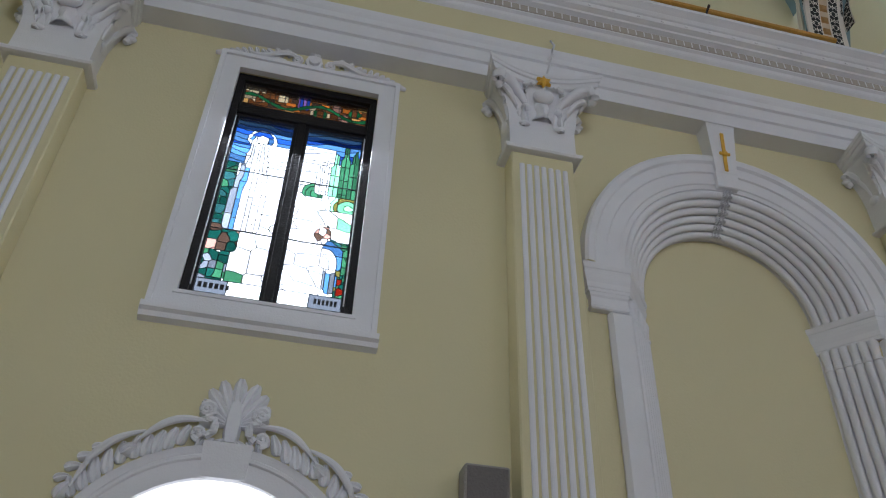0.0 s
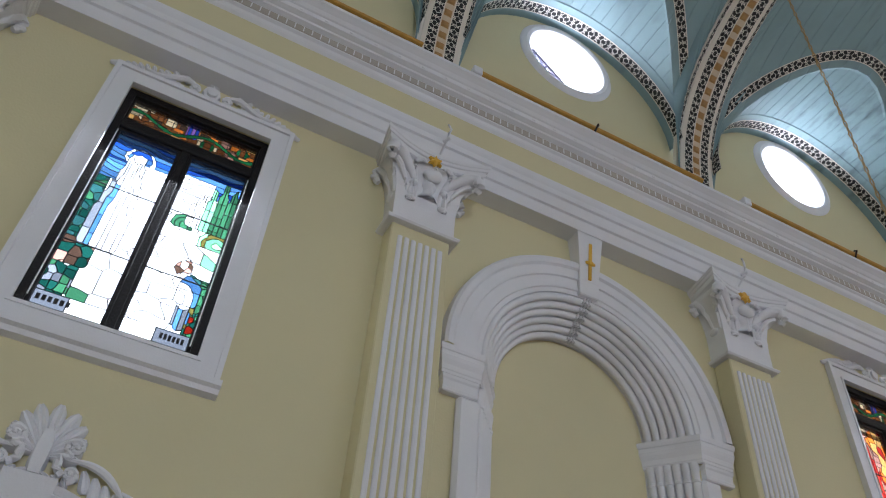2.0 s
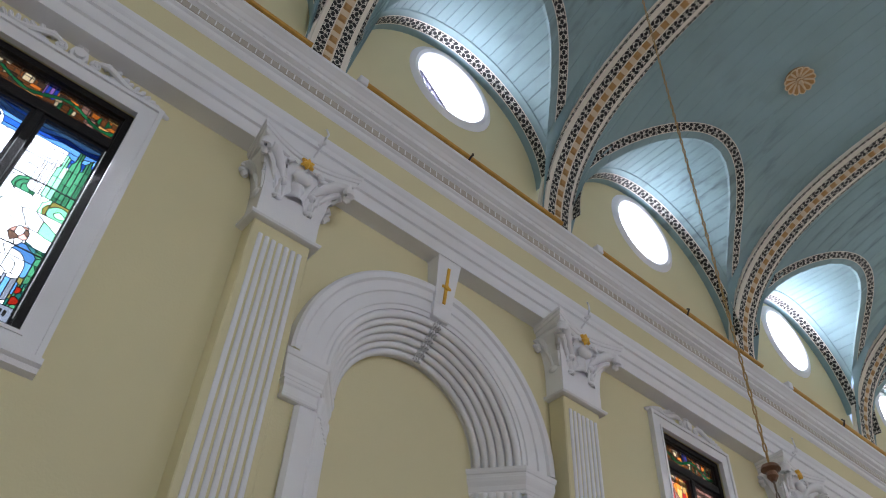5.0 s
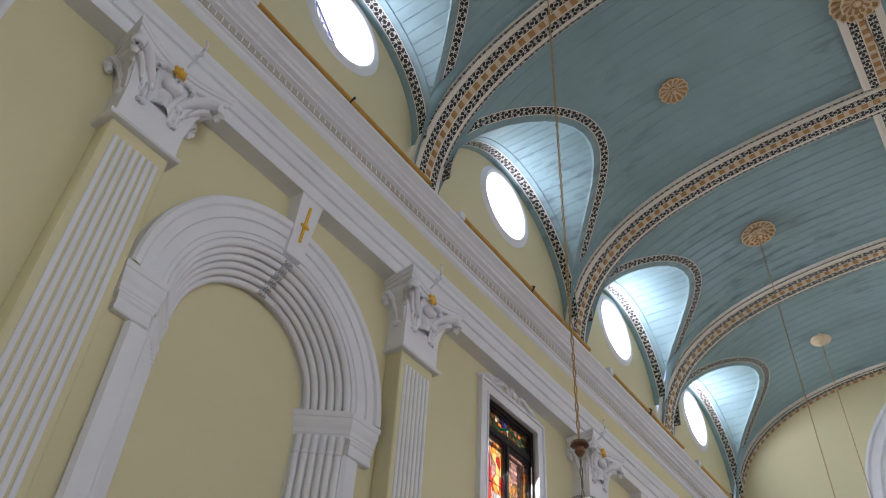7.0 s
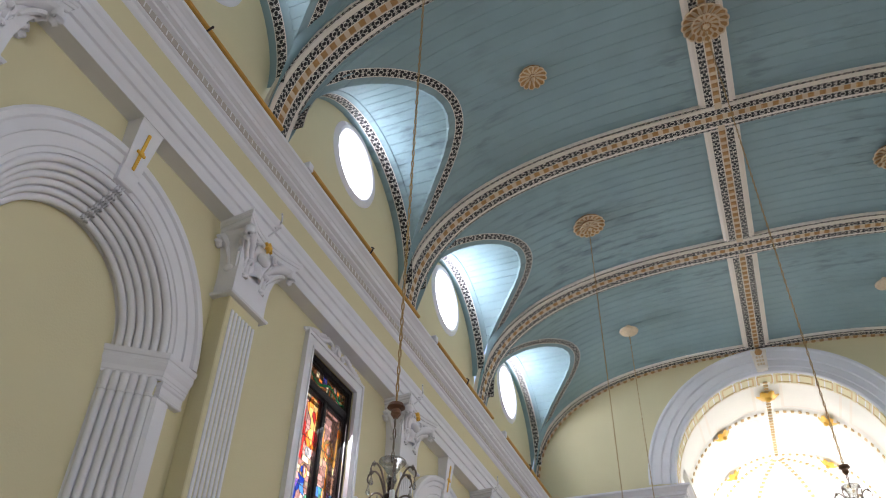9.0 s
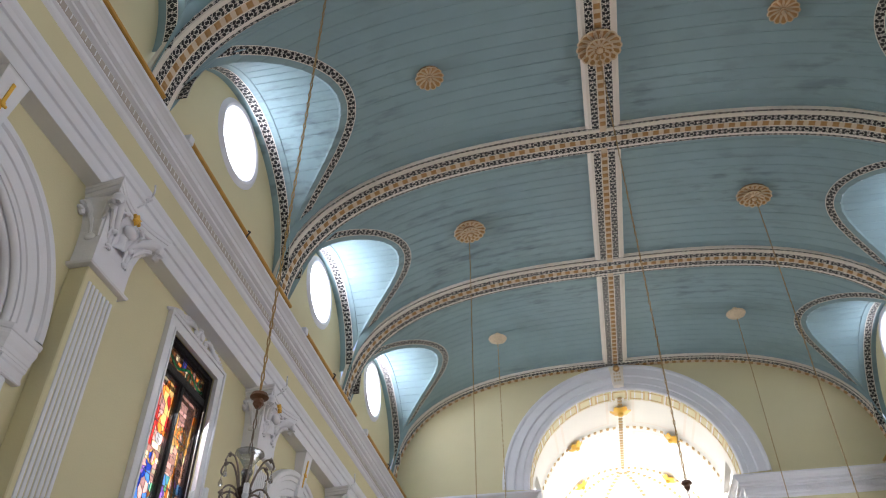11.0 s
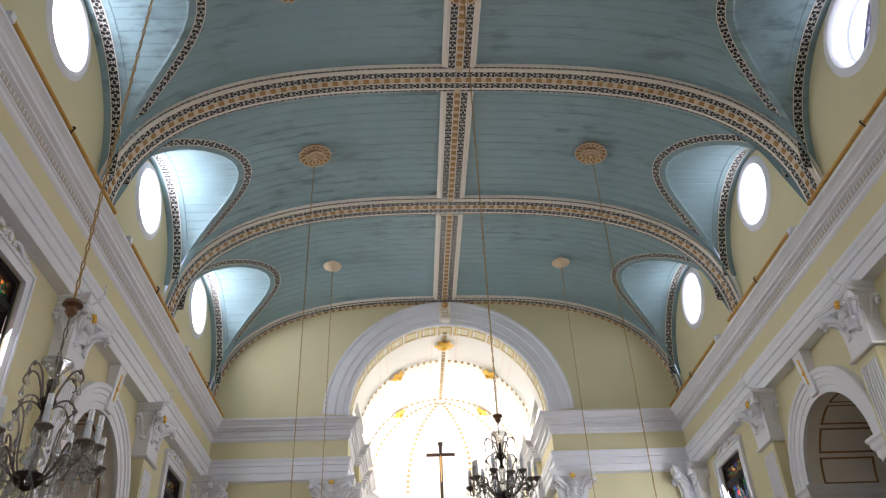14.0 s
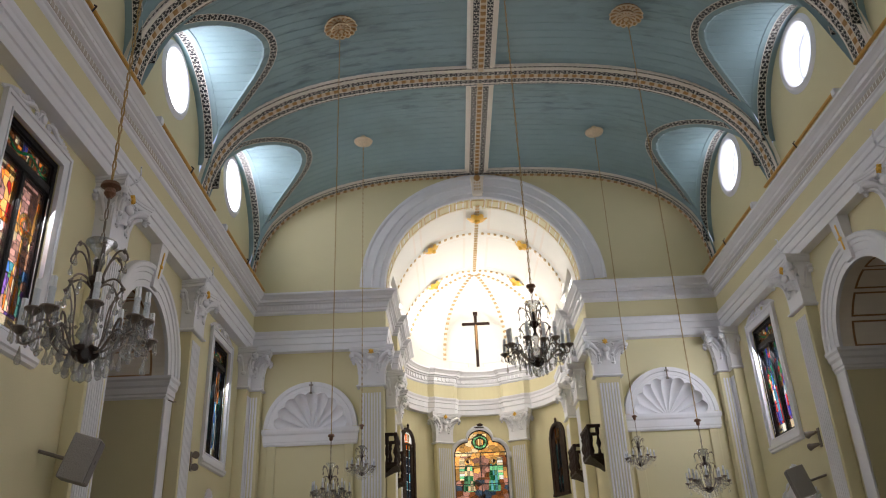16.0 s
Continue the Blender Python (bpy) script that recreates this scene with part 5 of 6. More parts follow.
def keystone(t):
    g = Geo().loft([[(0.0, -w, z), (d, -w, z), (d, w, z), (0.0, w, z)] for z, w, d in ((7.1, 0.115, 0.1), (7.11, 0.12, 0.112), (7.28, 0.127, 0.125), (7.3, 0.12, 0.13), (7.9, 0.165, 0.205), (7.925, 0.17, 0.215))], True, True)
    k = obj("keystone", g, WHITE, t, "white keystone with a gilt cross")
    g = Geo().add([(d, y, z) for z, dd in ((7.31, 0.131), (7.8, 0.193)) for y in (-0.018, 0.018) for d in (dd, dd + 0.015)], [(0, 1, 3, 2), (4, 6, 7, 5), (0, 4, 5, 1), (2, 3, 7, 6), (0, 2, 6, 4), (1, 5, 7, 3)]).box(0.16, 0.184, -0.062, 0.062, 7.51, 7.545, 0.006).box(0.16, 0.192, -0.032, 0.032, 7.495, 7.56, 0.01)
    obj("cross", g, GOLD, k, "plain gilt cross")


def impost(g, s, up=ZS - 5.9):
    """Moulded band from the wall round the jamb and back along the splay, with a second stage on the front."""
    def ring(e, z, y0, y1, back):
        e *= 0.6
        r = [(0.0, s * (y0 + e), z + up), (0.06 + e, s * (y0 + e), z + up), (0.06 + e, s * (y1 - e * 0.5), z + up)]
        return r + ([(-0.41, s * (0.915 - e * 1.2), z + up)] if back else [(-0.02, s * (y1 - e * 0.5), z + up)])
    upper = [(0.0, 5.6), (0.025, 5.61), (0.025, 5.64), (0.035, 5.65), (0.04, 5.7), (0.065, 5.75), (0.075, 5.79), (0.07, 5.8), (0.07, 5.83), (0.085, 5.84), (0.095, 5.87), (0.095, 5.9), (0.0, 5.91)]
    g.loft([ring(e, z, 1.655, 1.28, True) for e, z in upper], closed=False)
    lower = [(0.0, 5.43), (0.02, 5.44), (0.025, 5.47), (0.012, 5.48), (0.012, 5.55), (0.03, 5.57), (0.035, 5.6)]
    g.loft([ring(e, z, 1.64, 1.3, False) for e, z in lower], closed=False)
    g.add([(0.0, s * 1.64, 5.43 + up), (0.06, s * 1.64, 5.43 + up), (0.06, s * 1.3, 5.43 + up), (0.0, s * 1.3, 5.43 + up)], [(0, 1, 2, 3)])
    g.add([(0.0, s * 1.655, 5.9 + up), (0.06, s * 1.655, 5.9 + up), (0.06, s * 1.31, 5.9 + up), (-0.39, s * 0.95, 5.9 + up), (-0.39, s * 1.3, 5.9 + up)], [(0, 1, 2, 3, 4)])


def blind_arch(name, m):
    t = empty(name, m)
    obj("archivolt", arc_sweep(Geo(), 0, ZS, [(max(r, 1.27) - (0.04 if r > 1.5 else 0.0), d) for r, d in ARCHIVOLT]), WHITE, t, "white moulded archivolt", smooth=True)
    nr = 6
    for k in range(nr):
        r, d = 1.24 - 0.056 * k, 0.0 - 0.066 * k
        prof = [(r - 0.006 + 0.042 * math.cos(q), d + 0.004 + 0.042 * math.sin(q)) for q in [math.pi * (0.1 + 0.15 * j) for j in range(11)]]
        obj("arch_roll", arc_sweep(Geo(), 0, ZS, prof), WHITE, t, "white rounded arch moulding", smooth=True)
        for s in (-1, 1):
            y = s * (r - 0.005)
            g = Geo().revolve([(0.044, 0.0), (0.044, 0.3), (0.036, 0.34), (0.04, ZS - 0.5), (0.049, ZS - 0.49), (0.049, ZS - 0.465), (0.038, ZS - 0.455), (0.044, ZS - 0.37), (0.051, ZS - 0.34), (0.051, ZS - 0.31), (0.044, ZS - 0.28)], (d - 0.015, y, 0), 10)
            obj("colonnette", g, WHITE, t, smooth=True)
        g = Geo()
        for q in range(3):
            leaf(g, (d + 0.03, (q - 1) * 0.035, ZS + r - 0.05), 0.07, 0.05, 0.03)
        obj("crown_leaf", g, WHITE, t, "small carved leaf on the moulding")
    g = Geo()
    impost(g, -1)
    impost(g, 1)
    obj("impost", g, WHITE, t, "white moulded impost band")
    for s in (-1, 1):
        a, b = sorted((s * 1.25, s * 1.49))
        obj("jamb", Geo().box(-0.02, 0.07, a, b, 0.0, ZS - 0.46, 0.035), WHITE, t, "white rounded jamb strip")
    g = Geo()
    for s in (-1, 1):
        g.add([(0.0, s * 1.25, 0), (-0.4, s * 0.92, 0), (-0.4, s * 0.92, ZS), (0.0, s * 1.25, ZS)], [(0, 1, 2, 3)])
    arc_sweep(g, 0, ZS, [(1.275, -0.02), (0.93, -0.4)])
    obj("splay", g, WHITE, t, "white splayed reveal", smooth=True)
    g = Geo().add([(-0.4, -1.25, 0), (-0.4, 1.25, 0), (-0.4, 1.25, 7.3), (-0.4, -1.25, 7.3)], [(0, 1, 2, 3)])
    g.box(-0.42, -0.03, -1.3, -1.22, 0, 7.3).box(-0.42, -0.03, 1.22, 1.3, 0, 7.3).box(-0.42, -0.03, -1.3, 1.3, 7.2, 7.3)
    obj("back_wall", g, YELLOW, t, "pale yellow recessed wall")
    keystone(t)
    return tagged(t, "white ringed blind arch with keystone cross", "blind arch", "blind arches", "structure")


blind_arch("blind_arch_1", left_pose(bay_cell(2)[0]))
blind_arch("blind_arch_2", right_pose(bay_cell(2)[0]))


def open_arch(name, m):
    t = empty(name, m)
    obj("archivolt", arc_sweep(Geo(), 0, ZS, [(r + 0.03 if r < 1.5 else r - 0.05, d) for r, d in ARCHIVOLT]), WHITE, t, "white moulded archivolt", smooth=True)
    g = Geo()
    prof = [(5.5, 0.0), (5.54, 0.04), (5.58, 0.04), (5.6, 0.06), (5.7, 0.065), (5.74, 0.1), (5.82, 0.11), (5.86, 0.14), (5.91, 0.14)]
    for s in (-1, 1):
        g.loft([[(0.02 + e, s * 1.66, z), (0.02 + e, s * (1.27 - e), z), (-1.58, s * (1.27 - e), z)] for z, e in [(z + ZS - 5.9, e) for z, e in prof]], closed=False)
        g.add([(0.16, s * 1.66, ZS + 0.01), (0.16, s * 1.13, ZS + 0.01), (-1.58, s * 1.13, ZS + 0.01), (-1.58, s * 1.3, ZS + 0.01), (0.0, s * 1.66, ZS + 0.01)], [(0, 1, 2, 3, 4)])
    obj("impost", g, WHITE, t, "white moulded impost")
    for s in (-1, 1):
        a, b = sorted((s * 1.275, s * 1.62))
        obj("jamb", Geo().box(0.002, 0.05, a, b, 0, ZS - 0.4, 0.01), WHITE, t, "white jamb strip")
    obj("soffit", arc_sweep(Geo(), 0, ZS, [(1.262, -0.01), (1.262, -1.59)]), CREAM, t, "cream arch soffit")
    for k in range(7):
        a0, a1 = math.pi * (k + 0.1) / 7, math.pi * (k + 0.9) / 7
        g = Geo()
        for d0, d1 in ((-0.3, -0.26), (-1.3, -1.26)):
            arc_sweep(g, 0, ZS, [(1.255, d0), (1.245, d0), (1.245, d1), (1.255, d1)], 8, a0, a1)
        for b in (a0, a1):
            arc_sweep(g, 0, ZS, [(1.255, -0.26), (1.245, -0.26), (1.245, -1.3), (1.255, -1.3)], 1, b - 0.014, b + 0.014)
        obj("soffit_panel", g, BROWN, t, "brown painted panel border")
    keystone(t)
    g = Geo().tube([(0.05, 1.4, 5.44), (0.14, 1.42, 5.4), (0.16, 1.5, 5.42)], 0.012, 6)
    obj("hook", g, BRASS, t, "small metal hook")
    # the side chapel behind the arch, its dimness put into the wall colour
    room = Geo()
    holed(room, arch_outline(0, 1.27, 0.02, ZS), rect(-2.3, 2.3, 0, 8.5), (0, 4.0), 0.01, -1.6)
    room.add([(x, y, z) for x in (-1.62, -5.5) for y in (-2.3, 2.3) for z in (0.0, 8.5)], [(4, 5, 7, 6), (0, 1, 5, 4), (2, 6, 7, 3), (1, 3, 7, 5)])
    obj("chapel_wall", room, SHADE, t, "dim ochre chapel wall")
    return tagged(t, "open white arch with panelled soffit into a dim chapel", "arch", "open side arches", "structure")


open_arch("arch_1", left_pose(bay_cell(4)[0]))
open_arch("arch_2", right_pose(bay_cell(4)[0]))


# ---- end wall and apse ----
def apse_arch():
    t = empty("apse_arch", end_pose(APX))
    prof = [(APR, -0.55), (APR, 0.02), (APR + 0.04, 0.06), (APR + 0.16, 0.06), (APR + 0.18, 0.09), (APR + 0.36, 0.09), (APR + 0.39, 0.13), (APR + 0.6, 0.13), (APR + 0.64, 0.17), (APR + 0.7, 0.17), (APR + 0.72, 0.0)]
    obj("archivolt", arc_sweep(Geo(), 0, APZ, prof, 64), WHITE, t, "white stepped archivolt", smooth=True)
    for k in range(17):
        a0, a1 = math.pi * (k + 0.12) / 17, math.pi * (k + 0.88) / 17
        g = Geo()
        for d in (-0.1, -0.48):
            arc_sweep(g, 0, APZ, [(APR - 0.003, d), (APR - 0.012, d), (APR - 0.012, d + 0.035), (APR - 0.003, d + 0.035)], 6, a0, a1)
        for b in (a0, a1):
            arc_sweep(g, 0, APZ, [(APR - 0.003, -0.48), (APR - 0.012, -0.48), (APR - 0.012, -0.07), (APR - 0.003, -0.07)], 1, b - 0.008, b + 0.008)
        obj("soffit_panel", g, STUD, t, "ochre-lined soffit panel")
    g = Geo().loft([[(0.0, -w, z), (d, -w, z), (d, w, z), (0.0, w, z)] for z, w, d in ((12.36, 0.13, 0.2), (12.41, 0.15, 0.24), (12.84, 0.18, 0.28), (12.88, 0.2, 0.3))], True, True)
    k = obj("keystone", g, CREAM, t, "cream keystone with carved panel")
    g = Geo()
    for i in range(3):
        for j in range(3):
            g.box(0.24 + 0.01 * j, 0.27 + 0.01 * j, -0.1 + i * 0.07, -0.05 + i * 0.07, 12.45 + j * 0.1, 12.51 + j * 0.1, 0.008)
    obj("carving", g, PINKROS, k)
    g = Geo().revolve([(0.001, -0.1), (0.07, -0.07), (0.1, 0), (0.07, 0.07), (0.001, 0.1)], (0.28, 0, 12.83), 14)
    obj("boss", g, OCHRE, k, "round gilt boss", smooth=True)
    return tagged(t, "white stepped arch framing the bright apse", "arch", kind="structure")


apse_arch()


def apse_oculus(name, s, y, lift):
    """Round glaring window low on the side of the apse vault."""
    a = radians(lift)
    m = Matrix.Translation((APX + s * APR * math.cos(a), y, APZ + APR * math.sin(a))) @ pose(0, 0, 0, 0, lift if s > 0 else -lift, 0) @ pose(0, 0, 0, 0, 0, 180 if s > 0 else 0)
    t = empty(name, m)
    ring = lambda r, d: [(d, r * math.cos(2 * math.pi * k / 32), r * math.sin(2 * math.pi * k / 32)) for k in range(32)]
    obj("ring_frame", Geo().loft([ring(0.47, 0.02), ring(0.48, 0.09), ring(0.54, 0.11), ring(0.6, 0.09), ring(0.62, -0.05)]), APSEW, t, "white moulded ring", smooth=True)
    obj("pane", Geo().add(ring(0.48, 0.05), [tuple(range(32))]), SKYGLOW, t, "overexposed white pane")
    return tagged(t, "round glaring window in the side of the apse vault", "window", "round apse windows", "structure")


for k, y in enumerate((21.4, 24.2)):
    apse_oculus("window_%d" % (19 + 2 * k), -1, y, 14)
    apse_oculus("window_%d" % (20 + 2 * k), 1, y, 14)


def shell_niche(name, m, flutes):
    t = empty(name, m)
    zs, r = NICHE_Z, NICHE_R
    obj("archivolt", arc_sweep(Geo(), 0, zs, [(r + 0.1, 0.1), (r + 0.12, 0.12), (r + 0.2, 0.125), (r + 0.22, 0.15), (r + 0.32, 0.15), (r + 0.34, 0.0)], 36), WHITE, t, "white moulded archivolt", smooth=True)
    g = Geo()
    rows = []
    n = flutes * 6
    for j in range(13):
        q = math.sin(j / 12 * math.pi / 2)
        row = []
        for k in range(n + 1):
            a = math.pi * k / n
            rip = abs(math.sin(a * flutes))
            rr = r * q * (1.0 + 0.1 * rip * q)
            dish = 0.112 - 0.42 * math.sqrt(max(0.0, 1 - q * q))
            row.append((dish + 0.07 * (1 - rip) * q * math.sqrt(max(0.0, 1 - q * q)), rr * math.cos(a), zs + rr * math.sin(a)))
        rows.append(row)
    g.loft(rows, closed=False)
    shelf = [(0.112 - 0.46 * math.cos(math.pi * k / 24 - math.pi / 2), 0.93 * math.sin(math.pi * k / 24 - math.pi / 2), zs - 0.002) for k in range(25)]
    obj("shelf", Geo().add(shelf, [tuple(range(25))]), WHITE, t, "white ledge of the niche")
    rim = []
    for e in (0, 1):
        rim.append([(0.112, (r * (1 + 0.1 * abs(math.sin(math.pi * k / n * flutes))) if e else r + 0.12) * math.cos(math.pi * k / n), zs + (r * (1 + 0.1 * abs(math.sin(math.pi * k / n * flutes))) if e else r + 0.12) * math.sin(math.pi * k / n)) for k in range(n + 1)])
    obj("scalloped_rim", Geo().loft(rim, closed=False), WHITE, t, "white rim cut in scallops")
    obj("shell", g, WHITE, t, "white fluted scallop shell", smooth=True)
    g = Geo().loft([[(0, -1.16 - e, z), (0.05 + e, -1.16 - e, z), (0.05 + e, 1.16 + e, z), (0, 1.16 + e, z)] for z, e in ((5.36, 0.0), (5.4, 0.02), (5.44, 0.02), (5.46, 0.03), (5.62, 0.035), (5.66, 0.06), (5.72, 0.07), (5.78, 0.06))], True, True)
    obj("sill_band", g, WHITE, t, "white moulded band")
    for s in (-1, 1):
        a, b = sorted((s * 0.86, s * 1.08))
        obj("jamb", Geo().box(0, 0.06, a, b, 0, 5.36, 0.01), YELLOW, t, "pale yellow jamb strip")
    g = Geo().box(0.16, 0.19, -0.014, 0.014, 6.66, 6.94, 0.004).box(0.16, 0.19, -0.055, 0.055, 6.84, 6.87, 0.004).box(0.15, 0.2, -0.035, 0.035, 6.63, 6.67, 0.008)
    obj("cross", g, BRASS, t, "small dark metal cross")
    return tagged(t, "white scallop-shell niche with a small cross", "niche", "shell niches", "structure")


shell_niche("niche_1", end_pose(-3.57, NICHE_UP), 9)
shell_niche("niche_2", end_pose(5.51, NICHE_UP), 9)

# pilasters of the chancel and the apse
for y in (22.28, 24.48):
    copy_thing(first, pose(APX - CHW + 0.02, y, 0))
    copy_thing(first, pose(APX + CHW - 0.02, y, 0, 0, 0, 180))
for a in (-30, 30):
    copy_thing(first, pose(APX + (CHW - 0.06) * math.sin(radians(a)), CHY + (CHW - 0.06) * math.cos(radians(a)), 0, 0, 0, -90 - a))


def apse_pose(a, z=0.0, d=0.0):
    return pose(APX + (CHW - d) * math.sin(radians(a)), CHY + (CHW - d) * math.cos(radians(a)), z, 0, 0, -90 - a)


def side_window(name, m, lit):
    t = empty(name, m)
    g = Geo()
    arc_sweep(g, 0, 6.85, [(0.3, 0.02), (0.3, 0.1), (0.36, 0.12), (0.42, 0.1), (0.44, 0.02)], 20)
    for s in (-1, 1):
        a, b = sorted((s * 0.3, s * 0.44))
        g.box(0.02, 0.11, a, b, 5.0, 6.85)
    g.box(0.02, 0.13, -0.46, 0.46, 4.9, 5.0, 0.01)
    g.revolve([(0.001, 7.26), (0.05, 7.28), (0.03, 7.34), (0.05, 7.38), (0.001, 7.44)], (0.08, 0, 0), 8)
    obj("window_frame", g, DARKWOOD, t, "dark brown arched frame")
    g = Geo().add([(0.03, *q) for q in arch_outline(0, 0.3, 5.0, 6.85, 16)], [tuple(range(19))])
    obj("backing", g, DIMSKY if lit else BLACK, t)
    rng = random.Random(4 if lit else 6)
    for k in range(8):
        for i in range(2):
            kind = ("dark", "teal", "brown", "dark")[int(rng.random() * 4)] if k < 6 else ("orange", "amber")[i]
            z0, z1 = 5.02 + k * 0.26, 5.26 + k * 0.26
            w = 0.14 if z1 < 6.95 else 0.1
            y0 = -0.145 + i * 0.15
            g = Geo().box(0.045, 0.05, y0, y0 + w, z0, min(z1, 7.1))
            obj("pane", g, G[kind], t)
    g = Geo().box(0.04, 0.08, -0.3, 0.3, 6.72, 6.77).box(0.04, 0.08, -0.02, 0.02, 5.0, 6.72).box(0.04, 0.08, -0.3, -0.15, 5.0, 6.72).box(0.04, 0.08, 0.15, 0.3, 5.0, 6.72)
    obj("sash", g, DARKWOOD, t)
    return tagged(t, "dark brown arched window in the apse wall", "window", "apse side windows", "structure")


side_window("window_16", apse_pose(-63), True)
side_window("window_17", apse_pose(63), False)


FACE = 1


def altar_window(name, m):
    """Trefoil-headed stained window behind the altar."""
    t = empty(name, m)
    head = [(-0.85, 4.2), (0.85, 4.2), (0.85, 6.55)] + [(0.85 - 0.45 + 0.45 * math.cos(a), 6.55 + 0.45 * math.sin(a)) for a in [math.pi / 2 * k / 8 for k in range(1, 9)]]
    head += [(0.4 * math.cos(a), 7.0 + 0.4 * math.sin(a)) for a in [math.pi * k / 16 for k in range(17)]]
    head += [(-0.4 + 0.45 * math.cos(a), 6.55 + 0.45 * math.sin(a)) for a in [math.pi / 2 + math.pi / 2 * k / 8 for k in range(9)]]
    c = (0, 6.0)
    ring = lambda s, d: [(d, c[0] + (y - c[0]) * s, c[1] + (z - c[1]) * s) for y, z in head]
    obj("surround", Geo().loft([ring(1.0, 0.02), ring(1.0, 0.13), ring(1.06, 0.15), ring(1.12, 0.12), ring(1.13, 0.02)]), WHITE, t, "white moulded surround")
    obj("window_frame", Geo().loft([ring(0.97, 0.06), ring(0.97, 0.09), ring(1.0, 0.09)]), BLACK, t, "thin black frame")
    obj("backing", Geo().add(ring(0.995, 0.025), [tuple(range(len(head)))]), SHADYSKY, t)
    inside = lambda y, z: (abs(y) < 0.83 and z < 6.55) or (abs(y) < 0.38 and z < 7.0) or math.hypot(y, z - 7.0) < 0.39 or (z >= 6.55 and math.hypot(abs(y) - 0.4, z - 6.55) < 0.44)

    def paint(side, s, v):
        y, z = -0.84 + 1.68 * s, 4.25 + 3.15 * v
        d = math.hypot(y, z - 6.98)
        if d < 0.12:
            return ("lamb", int(y * 30)), "cream" if int(y * 30) % 2 else "amber"
        if d < 0.27:
            return ("ring", int(d * 18), int(math.atan2(y, z - 6.98) * 3)), "pale_green" if int(d * 18) == 3 else "straw"
        for sd in (-1, 1):
            u = y - sd * 0.4
            if math.hypot(u, z - 6.33) < 0.075:
                return ("face", sd), "earth" if u * sd > 0 else "cream"
            if math.hypot(u, z - 6.33) < 0.13:
                return ("halo", sd, int(z * 9)), "amber"
            if 5.3 < z < 6.3 and abs(u) < 0.1 + 0.1 * (6.3 - z):
                return ("gown", sd, int((u + 0.3) * 12), int(z * 6)), pick(("w", sd, int((u + 0.3) * 12), int(z * 6)), *(("pale_green", "cream", "green") if sd * FACE < 0 else ("teal", "green", "pale_green")))
            if 5.7 < z < 6.45 and 0.1 < abs(u) < 0.3 and (u > 0) == (sd > 0):
                return ("wing", sd, int(z * 12)), pick(("v", sd, int(z * 12)), "white", "cream", "pale_green")
        k = site(s, v, 9, 17, 3)
        if z > 6.5:
            return ("upper", k), pick(("u", k), "amber", "cream", "amber", "amber")
        if z > 5.7:
            return ("middle", k), pick(("m", k), "rose", "amber", "rose", "brown")
        return ("lower", k), pick(("l", k), "earth", "brown", "dark", "brown", "rose")
    pane_field(t, -0.84, 0.84, 4.25, 7.4, 0, paint, 0.0045, 0.028, 0.053, inside)
    g = Geo()
    for z in (4.9, 5.55, 6.15, 6.6):
        g.box(0.057, 0.085, -0.84, 0.84, z, z + 0.025)
    g.box(0.057, 0.08, -0.014, 0.014, 4.2, 6.6)
    obj("saddle_bar", g, LEAD, t)
    for s in (-1, 1):
        obj("impost", Geo().box(0.02, 0.2, s * 1.02 - 0.14, s * 1.02 + 0.14, 6.4, 6.6, 0.02), WHITE, t, "white moulded block")
    g = Geo().box(0.06, 0.16, -0.16, 0.16, 7.46, 7.5, 0.01).revolve([(0.001, 7.5), (0.06, 7.53), (0.07, 7.58), (0.03, 7.62), (0.001, 7.64)], (0.11, 0.03, 0), 8, 1.6)
    obj("finial", g, DARKWOOD, t, "small dark carved finial")
    return tagged(t, "trefoil-headed stained window in amber and green glass", "window", kind="structure")


altar_window("window_18", apse_pose(-1, 0, 0.15) @ Matrix.Diagonal((1, 1.08, 1, 1)))

# dark carved top of the altar reredos below the window
g = Geo().loft([[(0.0, -w, z), (d, -w, z), (d, w, z), (0.0, w, z)] for z, w, d in ((0.0, 0.62, 0.4), (4.62, 0.62, 0.4), (4.68, 0.7, 0.46), (4.74, 0.7, 0.46), (4.82, 0.45, 0.36), (4.95, 0.2, 0.3), (5.0, 0.1, 0.28))], True, True)
g.revolve([(0.001, 4.98), (0.05, 5.02), (0.03, 5.1), (0.06, 5.16), (0.001, 5.24)], (0.15, 0, 0), 8)
tagged(obj("reredos", g, DARKWOOD, m=apse_pose(0, 0, 0.2)), "dark carved wooden reredos top before the window", "reredos")


def crucifix(m):
    t = empty("crucifix", m)
    obj("upright", Geo().box(-0.03, 0.03, -0.06, 0.06, 0.0, 1.95, 0.01).box(-0.05, 0.05, -0.09, 0.09, 1.86, 1.99, 0.01), DARKWOOD, t, "dark wooden upright")
    obj("crossbeam", Geo().box(-0.032, 0.032, -0.56, 0.56, 1.5, 1.6, 0.01), DARKWOOD, t, "dark wooden crossbeam")
    g = Geo().loft([[(0.05 + 0.05 * math.cos(a), w * math.sin(a), z) for a in [2 * math.pi * k / 10 for k in range(10)]] for z, w in ((0.6, 0.02), (0.8, 0.03), (1.05, 0.04), (1.25, 0.04), (1.42, 0.05), (1.5, 0.03))], True, True)
    obj("carved_relief", g, OCHRE, t, "plain pale carved relief", smooth=True)
    return tagged(t, "dark wooden crucifix standing on the apse cornice", "crucifix")


crucifix(pose(APX + 0.02, CHY + 1.8, ZTOP, 0, 0, -90) @ Matrix.Diagonal((0.9, 0.9, 1.03, 1)))
